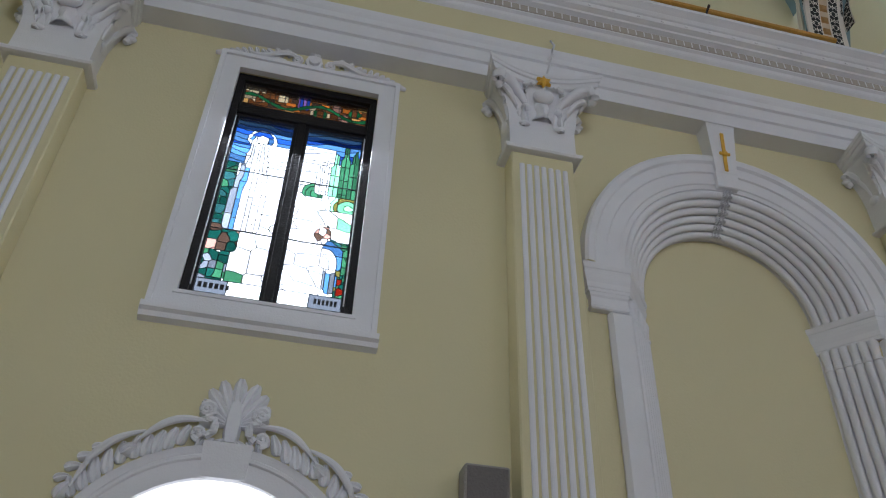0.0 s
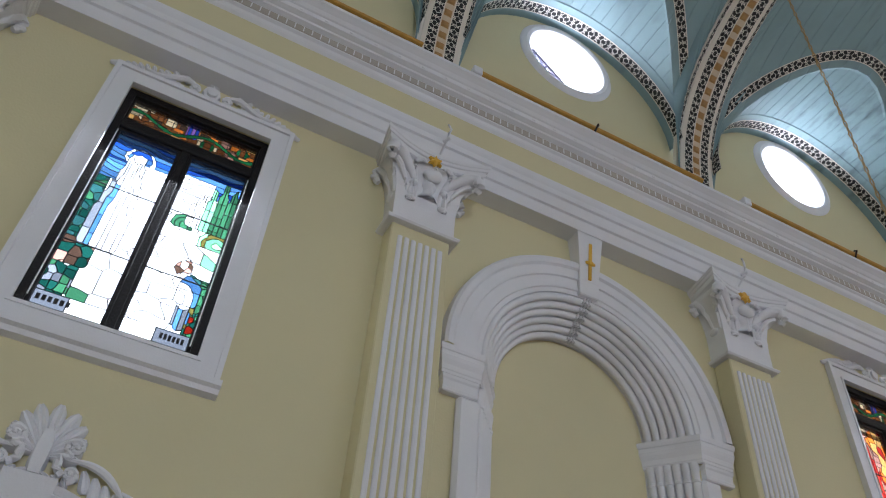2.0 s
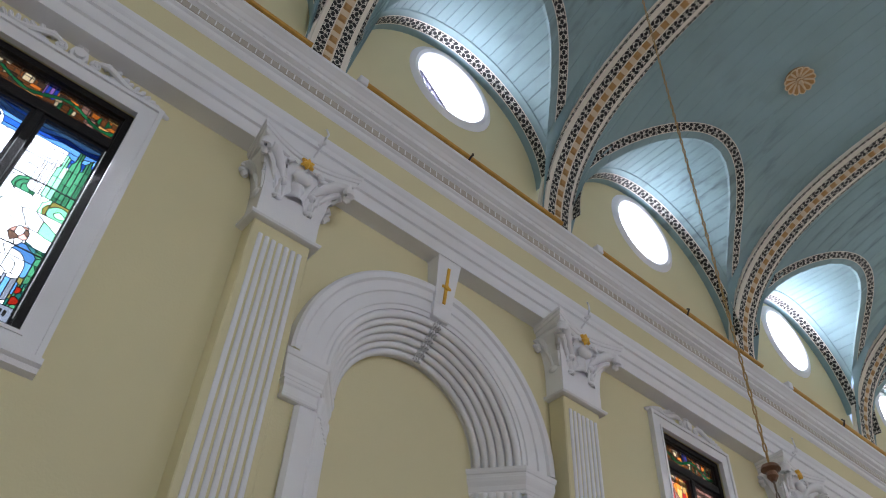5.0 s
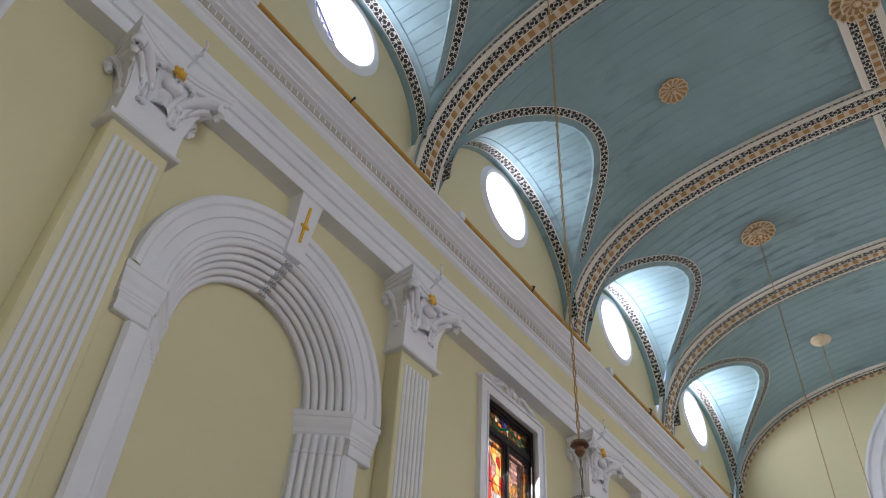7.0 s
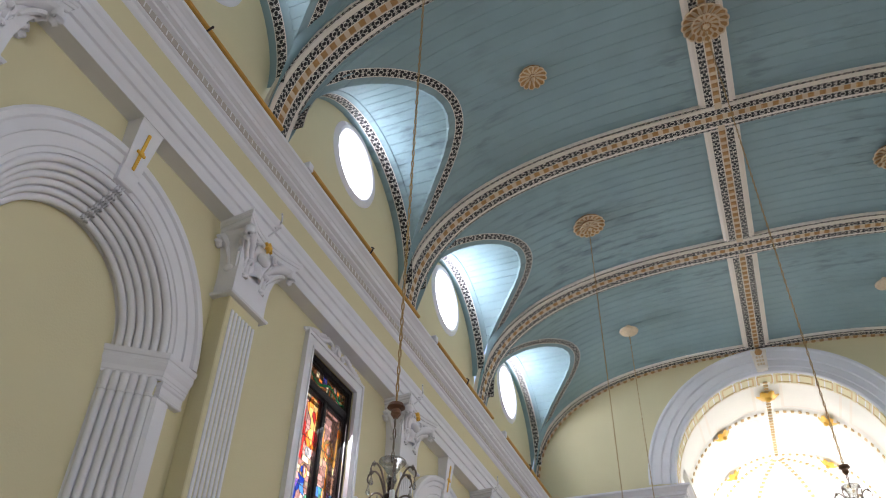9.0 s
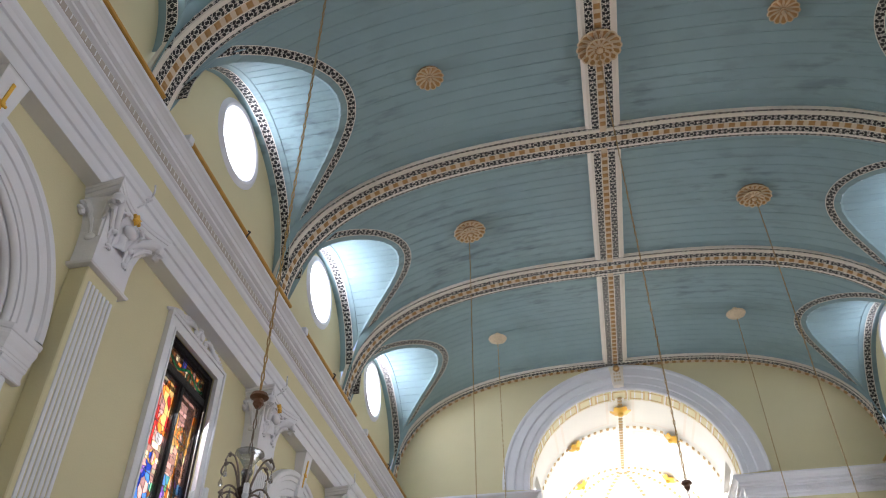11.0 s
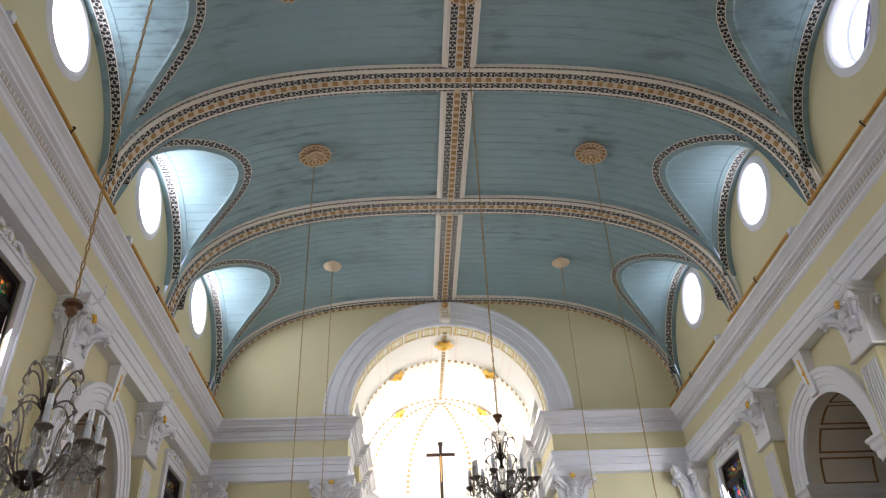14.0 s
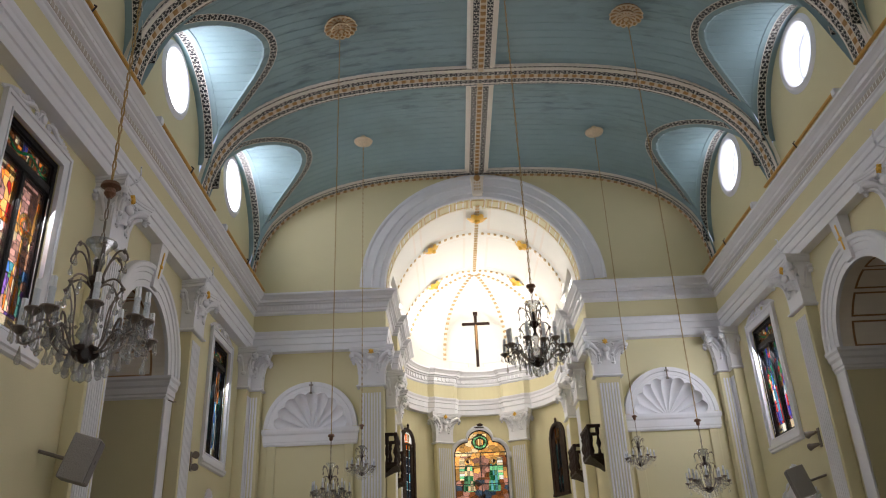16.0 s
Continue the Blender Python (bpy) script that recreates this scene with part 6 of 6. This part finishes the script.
g = Geo().tube([(APX - 2.0, CHY + 1.2, 10.0), (APX - 1.2, CHY + 2.0, 9.8), (APX, CHY + 2.4, 9.72), (APX + 0.9, CHY + 2.2, 9.74)], 0.012, 6)
for u in (-0.3, 0.25):
    g.tube([(APX + u, CHY + 2.36, 9.62), (APX + u, CHY + 2.36, 9.74)], 0.02, 6)
tagged(obj("wire", g, CREAM), "thin cream cable sagging along the apse cornice", "cable")


def gilt_flower(m, r):
    g = Geo()
    for k in range(6):
        a = k * math.pi / 3
        c, s = math.cos(a), math.sin(a)
        rows = []
        for q in (0.0, 0.35, 0.7, 1.0):
            w = r * 0.42 * math.sin(math.pi * (0.2 + 0.75 * q)) + 0.01
            rows.append([(c * r * q - s * u * w, s * r * q + c * u * w, -0.05 + 0.09 * q * q - 0.02 * (1 - u * u)) for u in (-1, -0.4, 0.4, 1)])
        g.loft(rows, closed=False)
    g.revolve([(0.001, -0.14), (r * 0.2, -0.12), (r * 0.3, -0.06), (r * 0.2, 0.0), (r * 0.1, 0.02)], (0, 0, 0), 12)
    return tagged(obj("gilt_flower", g, GOLD, m=m, smooth=True), "large gilt flower boss on the white apse vault", "vault boss", "gilt flower bosses")


for y in (22.0, 24.95):
    for a in (-33, 33):
        gilt_flower(Matrix.Translation(ring_point(y, a, 0.12)) @ pose(0, 0, 0, 0, a, 0), 0.25)
gilt_flower(Matrix.Translation(ring_point(20.85, 0, 0.12)), 0.3)


def balcony(m):
    t = empty("balcony", m)
    obj("floor_slab", Geo().loft([[(0.0, -w, z), (d, -w, z), (d, w, z), (0, w, z)] for z, w, d in ((4.6, 0.1, 0.08), (4.75, 0.25, 0.2), (4.88, 0.42, 0.4), (4.94, 0.58, 0.55), (5.0, 0.58, 0.55))], True, True), DARKWOOD, t, "dark tapered corbel slab")
    obj("handrail", Geo().box(0.47, 0.57, -0.58, 0.58, 5.66, 5.74, 0.015).box(0.0, 0.47, -0.58, -0.48, 5.66, 5.74, 0.015).box(0.0, 0.47, 0.48, 0.58, 5.66, 5.74, 0.015), DARKWOOD, t)
    for k in range(5):
        y = -0.52 + k * 0.26
        g = Geo().revolve([(0.05, 4.99), (0.05, 5.08), (0.025, 5.14), (0.065, 5.24), (0.06, 5.32), (0.025, 5.44), (0.05, 5.52), (0.03, 5.57), (0.05, 5.67)], (0.52, y, 0), 8)
        obj("baluster", g, DARKWOOD, t, smooth=True)
    for x in (0.08, 0.3):
        for s in (-0.52, 0.52):
            g = Geo().revolve([(0.05, 4.99), (0.025, 5.14), (0.065, 5.26), (0.025, 5.44), (0.05, 5.52), (0.05, 5.67)], (x, s, 0), 8)
            obj("baluster", g, DARKWOOD, t, smooth=True)
    return tagged(t, "dark turned-wood balcony on the chancel wall", "balcony", "chancel balconies")


for y in (20.7, 23.3):
    balcony(pose(APX - CHW - 0.12, y, 0.1))
    balcony(pose(APX + CHW + 0.12, y, 0.1, 0, 0, 180))


# ---- ceiling rosettes and chandeliers ----
def rosette(r, tiers, label):
    t = empty("ceiling_rosette")
    g = Geo().revolve([(r * 0.9, 0.0), (r * 0.9, -0.012), (r * 0.6, -0.025), (0.001, -0.03)], (0, 0, 0), 28)
    obj("disc", g, BROWN, t, "brown rosette ground", smooth=True)
    for q in range(tiers):
        n = (16, 12)[q] if tiers > 1 else 13
        r0, r1 = ((0.45, 1.0), (0.12, 0.6))[q] if tiers > 1 else (0.2, 1.0)
        zz = -0.02 - 0.06 * q
        for k in range(n):
            a = 2 * math.pi * (k + 0.5 * q) / n
            c, s = math.cos(a), math.sin(a)
            rows, left, right = [], [], []
            for f, wf in ((0.0, 0.5), (0.3, 0.62), (0.6, 0.8), (0.8, 0.9), (0.92, 0.72), (1.0, 0.2)):
                rr = r * (r0 + (r1 - r0) * f)
                w = rr * math.pi / n * wf
                row = [(c * rr - s * u * w, s * rr + c * u * w, zz - 0.06 * f * f - 0.012 * (1 - abs(u))) for u in (-1, -0.5, 0, 0.5, 1)]
                rows.append(row)
                left.append(row[0])
                right.append(row[-1])
            petal = obj("petal", Geo().loft(rows, closed=False), OCHRE, t, "ochre petal")
            obj("petal_rim", Geo().tube(left + right[::-1], r * 0.048, 5), PINKROS, petal, "raised cream petal rim", smooth=True)
    g = Geo()
    for k in range(12):
        a = 2 * math.pi * k / 12
        ball(g, (r * 0.2 * math.cos(a), r * 0.2 * math.sin(a), -0.05 - 0.06 * tiers), (r * 0.045,) * 3, 6)
    obj("bead_ring", g, OCHRE, t, "ring of small gilt beads", smooth=True)["kind"] = "stuff"
    z0 = -0.03 * tiers
    g = Geo().revolve([(0.001, z0 - 0.15), (r * 0.1, z0 - 0.14), (r * 0.15, z0 - 0.1), (r * 0.09, z0 - 0.07), (r * 0.22, z0 - 0.03)], (0, 0, 0), 12)
    obj("centre_knob", g, PINKROS, t, "cream centre knob", smooth=True)
    return tagged(t, label, "ceiling rosette", "ceiling rosettes")


def ceil_z(x):
    return vault_z(x, COFF)


def ceil_pose(x, y):
    sl = math.degrees(math.atan((ceil_z(x + 0.1) - ceil_z(x - 0.1)) / 0.2))
    return Matrix.Translation((x, y, ceil_z(x) - 0.005)) @ pose(0, 0, 0, 0, -sl, 0)


XA, XB = -2.03, 4.01
YB = [(a + b) / 2 for a, b in BAYS]
small = rosette(0.25, 1, "small cream and gilt petal rosette on the teal ceiling")
small.matrix_basis = ceil_pose(XA, 8.75)
copy_thing(small, ceil_pose(XB, 8.52))
large = rosette(0.34, 2, "double-petalled cream and gilt rosette holding a chandelier chain")
large.matrix_basis = ceil_pose(XA, YB[4])
copy_thing(large, ceil_pose(XB, YB[4]))
copy_thing(large, ceil_pose(XA, YB[2]))
copy_thing(large, ceil_pose(XB, YB[2]))
bossr = rosette(0.38, 2, "double-petalled cream rosette on the ridge rib")
bossr.matrix_basis = pose(XC, 8.72, VZ + VH - 0.005)


def bell_rose(m):
    t = empty("ceiling_canopy", m)
    g = Geo().revolve([(0.06, 0.0), (0.06, -0.1), (0.2, -0.12), (0.24, -0.15), (0.22, -0.19), (0.1, -0.24), (0.03, -0.3), (0.001, -0.31)], (0, 0, 0), 20)
    obj("bell", g, PINKROS, t, smooth=True)
    return tagged(t, "cream-gilt bell-shaped ceiling canopy on the boards", "ceiling canopy", "ceiling canopies")


bell_rose(Matrix.Translation((XA + 0.02, 17.33, ceil_z(XA))))
bell_rose(Matrix.Translation((XB - 0.02, 17.33, ceil_z(XB))))


def bezier(a, b, c, d, n=10):
    a, b, c, d = map(Vector, (a, b, c, d))
    return [(1 - t) ** 3 * a + 3 * t * (1 - t) ** 2 * b + 3 * t * t * (1 - t) * c + t ** 3 * d for t in [k / n for k in range(n + 1)]]


def crystal_drop(g, c, h, w):
    g.revolve([(0.002, 0.0), (0.006, -0.02), (w * 0.5, -h * 0.45), (w, -h * 0.75), (w * 0.7, -h * 0.93), (0.002, -h)], c, 7, 0.6)


def link_chain(top, low, r=0.019):
    g = Geo()
    n = int((top - low) / 0.066)
    for k in range(n):
        z = top - (k + 0.5) * (top - low) / n
        pts = []
        for j in range(9):
            a = 2 * math.pi * j / 8
            u, v = 0.009 * math.cos(a), 0.04 * math.sin(a)
            pts.append((u, 0, z + v) if k % 2 else (0, u, z + v))
        g.tube(pts, r * 0.28, 4)
    return g


def chandelier(m, drop, wide, arms, label, gap):
    """Hangs at m (top of the metalwork at z = 0 of m); drop: length of its chain; wide: its radius; gap: from bowl to hook cup."""
    k = wide / 0.36
    t = empty("chandelier", m)
    drops = Geo()
    obj("chain", link_chain(drop, gap * k), CHAINM, t, "long aged brass chain")
    g = Geo().revolve([(0.01, 0.055), (0.05, 0.04), (0.06, 0.015), (0.03, 0.0), (0.035, -0.03), (0.015, -0.06)], (0, 0, gap * k), 12)
    obj("hook_cup", g, CUPBRASS, t, "reddish brass hook cup", smooth=True)
    obj("lower_chain", link_chain(gap * k - 0.05, 0.0, 0.016), BRASS, t, "short dark chain")
    g = Geo().revolve([(0.02, -0.16 * k), (0.035 * k, -0.12 * k), (0.026 * k, -0.08 * k), (0.06 * k, -0.03 * k), (0.09 * k, 0.0), (0.086 * k, 0.012), (0.02, 0.0)], (0, 0, 0), 16)
    obj("top_bowl", g, CRYSTAL, t, "clear glass top bowl", smooth=True)
    g = Geo().revolve([(0.015, -0.1 * k), (0.02, -0.2 * k), (0.045 * k, -0.22 * k), (0.05 * k, -0.25 * k), (0.02, -0.29 * k), (0.015, -0.34 * k), (0.03, -0.37 * k)], (0, 0, 0), 12)
    obj("upper_hub", g, DARKWOOD, t, "dark turned hub", smooth=True)
    g = Geo().revolve([(0.02, -0.34 * k), (0.045 * k, -0.4 * k), (0.025, -0.48 * k), (0.055 * k, -0.54 * k), (0.065 * k, -0.57 * k), (0.03, -0.6 * k), (0.045 * k, -0.63 * k)], (0, 0, 0), 14)
    obj("glass_stem", g, CRYSTAL, t, "cut-glass stem", smooth=True)
    g = Geo().revolve([(0.03, -0.62 * k), (0.075 * k, -0.64 * k), (0.08 * k, -0.67 * k), (0.055 * k, -0.7 * k), (0.025, -0.72 * k), (0.001, -0.73 * k)], (0, 0, 0), 16)
    obj("lower_hub", g, DARKWOOD, t, "dark brown hub bowl", smooth=True)
    for j in range(6):
        a = 2 * math.pi * j / 6 + 0.3
        c, s = math.cos(a), math.sin(a)
        P = lambda r, z: (r * k * c, r * k * s, z * k)
        g = Geo().tube(bezier(P(0.03, -0.25), P(0.06, -0.1), P(0.1, -0.02), P(0.14, -0.05)) + bezier(P(0.14, -0.05), P(0.17, -0.07), P(0.17, -0.11), P(0.15, -0.12), 4)[1:], 0.0065 * k, 5)
        g.tube(bezier(P(0.03, -0.27), P(0.08, -0.2), P(0.14, -0.22), P(0.16, -0.29)), 0.0065 * k, 5)
        g.tube(bezier(P(0.16, -0.29), P(0.07, -0.38), P(0.14, -0.54), P(0.06, -0.66)), 0.0055 * k, 5)
        g.revolve([(0.001, -0.02 * k), (0.016 * k, 0), (0.001, 0.02 * k)], P(0.14, -0.05), 6)
        g.revolve([(0.001, -0.02 * k), (0.018 * k, 0), (0.001, 0.02 * k)], P(0.16, -0.29), 6)
        obj("upper_scroll", g, BRASS, t, "tarnished scrolled arm", smooth=True)
        g = drops
        crystal_drop(g, P(0.155, -0.12), 0.075 * k, 0.016 * k)
        crystal_drop(g, P(0.16, -0.31), 0.09 * k, 0.018 * k)
        crystal_drop(g, P(0.1, -0.24), 0.08 * k, 0.015 * k)
        crystal_drop(g, P(0.12, -0.44), 0.09 * k, 0.018 * k)
        for q in range(7):
            u = q / 6
            p = P(0.16 + 0.1 * u, -0.31 - 0.2 * u - 0.05 * math.sin(math.pi * u))
            g.revolve([(0.001, -0.011 * k), (0.011 * k, 0), (0.001, 0.011 * k)], p, 6)
    for j in range(arms):
        a = 2 * math.pi * j / arms
        c, s = math.cos(a), math.sin(a)
        rr = 0.36 if j % 2 == 0 else 0.3
        zz = -0.09 if j % 2 == 0 else -0.04
        P = lambda r, z: (r * k * c, r * k * s, (z + zz) * k)
        arm = obj("arm", Geo().tube(bezier((0.05 * k * c, 0.05 * k * s, -0.66 * k), P(0.14, -0.66), P(0.2, -0.42), P(0.27, -0.5)) + bezier(P(0.27, -0.5), P(0.3, -0.54), P(rr + 0.02, -0.55), P(rr, -0.455), 6)[1:], 0.0072 * k, 6)
                  .tube(bezier(P(0.2, -0.5), P(0.22, -0.4), P(0.27, -0.4), P(0.25, -0.47), 8), 0.007 * k, 5), BRASS, t, "tarnished curved candle arm", smooth=True)
        g = Geo().revolve([(0.012 * k, -0.475 * k + zz * k), (0.03 * k, -0.455 * k + zz * k), (0.05 * k, -0.44 * k + zz * k), (0.048 * k, -0.432 * k + zz * k), (0.016 * k, -0.44 * k + zz * k), (0.018 * k, -0.42 * k + zz * k)], (rr * k * c, rr * k * s, 0), 12)
        obj("drip_pan", g, BRASS, arm, smooth=True)
        g = Geo().revolve([(0.019 * k, -0.425 * k + zz * k), (0.017 * k, -0.34 * k + zz * k), (0.02 * k, -0.335 * k + zz * k), (0.02 * k, -0.325 * k + zz * k), (0.004, -0.322 * k + zz * k)], (rr * k * c, rr * k * s, 0), 10)
        obj("candle_sleeve", g, CANDLE, arm, "pale grey candle sleeve", smooth=True)
        g = Geo()
        for q in range(4):
            b = q * math.pi / 2
            g.tube([(rr * k * c + 0.01 * k * math.cos(b), rr * k * s + 0.01 * k * math.sin(b), (-0.325 + zz) * k), (rr * k * c + 0.01 * k * math.cos(b), rr * k * s + 0.01 * k * math.sin(b), (-0.262 + zz) * k)], 0.007 * k, 6)
        obj("bulb", g, BULB, arm, "unlit white folded-tube bulb", smooth=True)
        g = drops
        for q in range(5):
            b = a + q * 2 * math.pi / 5
            x, y = rr * k * c + 0.045 * k * math.cos(b), rr * k * s + 0.045 * k * math.sin(b)
            crystal_drop(g, (x, y, (-0.445 + zz) * k), (0.07 + 0.03 * (q % 2)) * k, 0.011 * k)
        crystal_drop(g, P(rr - 0.02, -0.54), 0.11 * k, 0.022 * k)
        crystal_drop(g, P(0.2, -0.55), 0.1 * k, 0.02 * k)
        crystal_drop(g, P(0.13, -0.58), 0.12 * k, 0.022 * k)
        crystal_drop(g, P(0.25, -0.5), 0.1 * k, 0.019 * k)
        crystal_drop(g, P(0.16, -0.47), 0.08 * k, 0.015 * k)
        for q in range(9):
            u = q / 8
            b = a + u * 2 * math.pi / arms
            g.revolve([(0.001, -0.012 * k), (0.012 * k, 0), (0.001, 0.012 * k)], (0.31 * k * math.cos(b), 0.31 * k * math.sin(b), (-0.55 - 0.08 * math.sin(math.pi * u)) * k), 6)
    g = drops
    for j in range(8):
        a = 2 * math.pi * j / 8
        crystal_drop(g, (0.09 * k * math.cos(a), 0.09 * k * math.sin(a), -0.69 * k), 0.12 * k, 0.024 * k)
    g.revolve([(0.001, -0.74 * k), (0.025 * k, -0.76 * k), (0.032 * k, -0.79 * k), (0.025 * k, -0.82 * k), (0.001, -0.84 * k)], (0, 0, 0), 10)
    obj("crystal_drop", g, CRYSTAL, t, "many hanging cut-glass drops")["kind"] = "stuff"
    return tagged(t, label, "chandelier", "crystal chandeliers")


def hang(x, y, z, wide, arms, label, gap=0.5):
    chandelier(pose(x, y, z, 0, 0, 11 * y), ceil_z(x) - 0.15 - z, wide, arms, label, gap)


hang(-2.046, 4.18, 3.68, 0.355, 10, "crystal chandelier with unlit candle bulbs on a long chain", 0.37)
hang(0.975, 8.84, 4.95, 0.39, 12, "large crystal chandelier with tarnished arms hanging before the apse", 0.18)
hang(XA, YB[4], 3.9, 0.31, 10, "crystal chandelier hanging low beside the shell niche")
hang(XB, YB[4], 3.87, 0.33, 10, "crystal chandelier hanging low beside the shell niche")
hang(XA + 0.02, 17.33, 4.98, 0.31, 10, "far crystal chandelier hanging before the end wall")
hang(XB - 0.02, 17.33, 4.93, 0.31, 10, "far crystal chandelier hanging before the end wall")


# ---- door pediments, loudspeakers, lamps ----
def pediment(name, m):
    """Carved crest over the round head of a side door."""
    t = empty(name, m)
    zs = 2.66
    obj("door_arch", arc_sweep(Geo(), 0, zs, [(0.85, 0.0), (0.85, 0.06), (0.97, 0.065), (0.98, 0.085), (1.0, 0.09), (1.01, 0.075), (1.06, 0.1), (1.07, 0.0)], 30), WHITE, t, "white moulded door arch", smooth=True)
    obj("door_tympanum", Geo().add([(0.012, *q) for q in arch_outline(0, 0.87, 0.05, zs)], [tuple(range(27))]), HAZE, t, "bright white fanlight")
    g = Geo().loft([[(0.0, -w, z), (d, -w, z), (d, w, z), (0, w, z)] for z, w, d in ((3.505, 0.15, 0.075), (3.72, 0.165, 0.108), (3.74, 0.165, 0.11))], True, True)
    obj("keystone", g, WHITE, t)
    # palmette: lobes fanned round a smooth stem, scrolls at its foot
    g = Geo()
    for k in range(-5, 6):
        a = radians(k * 17)
        petal(g, 0.04 * math.sin(a), 3.9 + 0.02 * math.cos(a), a, 0.19 + 0.15 * math.cos(a) ** 2, 0.1 - 0.015 * abs(math.sin(a)), 0.006, 0.06, 0.12 * math.copysign(1, k) if k else 0.0)
    g.loft([[(0.005, -w, z), (d, -w * 0.7, z), (d, w * 0.7, z), (0.005, w, z)] for z, w, d in ((3.77, 0.05, 0.05), (3.83, 0.06, 0.07), (3.95, 0.065, 0.075), (4.04, 0.05, 0.07), (4.1, 0.02, 0.05))], True, True)
    for s in (-1, 1):
        scroll(g, (0.07, s * 0.19, 3.98), 0.062, 1.7, 0.024, -s, start=-math.pi / 2)
        g.tube(bow([(0.06, s * 0.19, 3.918), (0.07, s * 0.13, 3.9), (0.07, s * 0.12, 3.83), (0.07, s * 0.17, 3.78)]), [0.024, 0.026, 0.028, 0.03, 0.03, 0.028, 0.024], 7)
        scroll(g, (0.07, s * 0.21, 3.8), 0.05, 1.4, 0.022, s, start=-math.pi / 2)
        for k in range(3):
            petal(g, s * (0.04 + 0.07 * k), 3.79, s * (2.2 + 0.25 * k), 0.08, 0.05, 0.006, 0.06)
    obj("palmette", g, WHITE, t, "white carved palmette with scrolls", smooth=True)
    for s in (-1, 1):
        for start, stop, n in ((0.13, 0.54, 6), (0.46, 0.93, 6)):
            g = Geo()
            at = lambda r, q: (s * r * math.sin(q), zs + r * math.cos(q))
            spine = []
            for k in range(13):
                f = k / 12
                r = 1.245 + 0.045 * math.sin(f * math.pi * 1.2) - 0.07 * f * (1 if start > 0.3 else 0.4)
                spine.append((0.06, *at(r, start + (stop - start) * f)))
            g.tube(spine, [0.01 + 0.02 * math.sin(math.pi * min(1, k / 11)) for k in range(13)], 8)
            for k in range(n):
                f = (k + 0.5) / n
                q = start + (stop - start) * f
                y, z = at(1.25 - 0.03 * f, q)
                size = 0.55 + 0.6 * math.sin(math.pi * (0.1 + 0.75 * f))
                petal(g, y, z, s * (q + 2.45), 0.15 * size, 0.078 * size, 0.006, 0.04, 0.3 * s)
                if start > 0.3 and k > 1:
                    petal(g, y, z, s * (q + 0.7), 0.1 * size, 0.06 * size, 0.006, 0.04, 0.6 * s)
            y, z = at(1.24 - 0.06, stop - 0.02)
            petal(g, y, z, s * (stop + 1.5), 0.12, 0.09, 0.006, 0.07, 0.4 * s)
            obj("leaf_garland", g, WHITE, t, "white carved acanthus leaf", smooth=True)
    return tagged(t, "white carved crest over a round-headed side door", "door pediment", "door pediments", "structure")


pediment("door_1", left_pose(-0.32))
pediment("door_2", left_pose(17.55))
pediment("door_3", right_pose(17.55))


def loudspeaker(m, label, deep=0.19):
    t = empty("loudspeaker", m)
    e = 0.06 + deep
    obj("cabinet", Geo().box(0.06, e, -0.165, 0.165, 0.0, 0.58, 0.012), SPEAKER, t, "taupe speaker cabinet")
    obj("grille", Geo().box(e, e + 0.008, -0.15, 0.15, 0.02, 0.56, 0.003), GRILLE, t, "dark cloth grille")
    obj("badge", Geo().box(e + 0.008, e + 0.012, -0.02, 0.02, 0.28, 0.32), BLACK, t, "small dark badge")
    obj("bracket", Geo().tube([(-0.3, 0, 0.25), (0.07, 0, 0.25)], 0.025, 8), BRASS, t, "metal wall bracket")
    return tagged(t, label, "loudspeaker", "wall loudspeakers")


loudspeaker(left_pose(1.47, 3.17), "grey-taupe box loudspeaker on the wall beside a pilaster")
loudspeaker(Matrix.Translation((XL + 0.22, 10.25, 3.4)) @ pose(0, 0, 0, 0, 16, 14), "grey-taupe box loudspeaker tilted down on a pilaster", 0.34)
loudspeaker(Matrix.Translation((XR - 0.2, 16.2, 3.5)) @ pose(0, 0, 0, 0, 16, 166), "grey-taupe box loudspeaker tilted down beside a pilaster", 0.34)


def spot_lamp(m):
    t = empty("spotlight", m)
    for z in (0.0, 0.24):
        obj("lamp_head", Geo().tube([(0.06, 0.02, z), (0.12, -0.1, z - 0.01), (0.16, -0.18, z - 0.02)], [0.03, 0.05, 0.075], 12), BRASS, t, "dark conical lamp head", smooth=True)
        obj("arm", Geo().tube([(0.0, 0.02, z), (0.07, 0.02, z)], 0.015, 6), BRASS, t)
    obj("wall_plate", Geo().box(0.0, 0.02, -0.03, 0.07, -0.06, 0.32, 0.004), BRASS, t)
    return tagged(t, "pair of small dark spotlights on a wall plate", "spotlight", "wall spotlights")


spot_lamp(left_pose(16.2, 4.48))
spot_lamp(right_pose(16.05, 4.4))
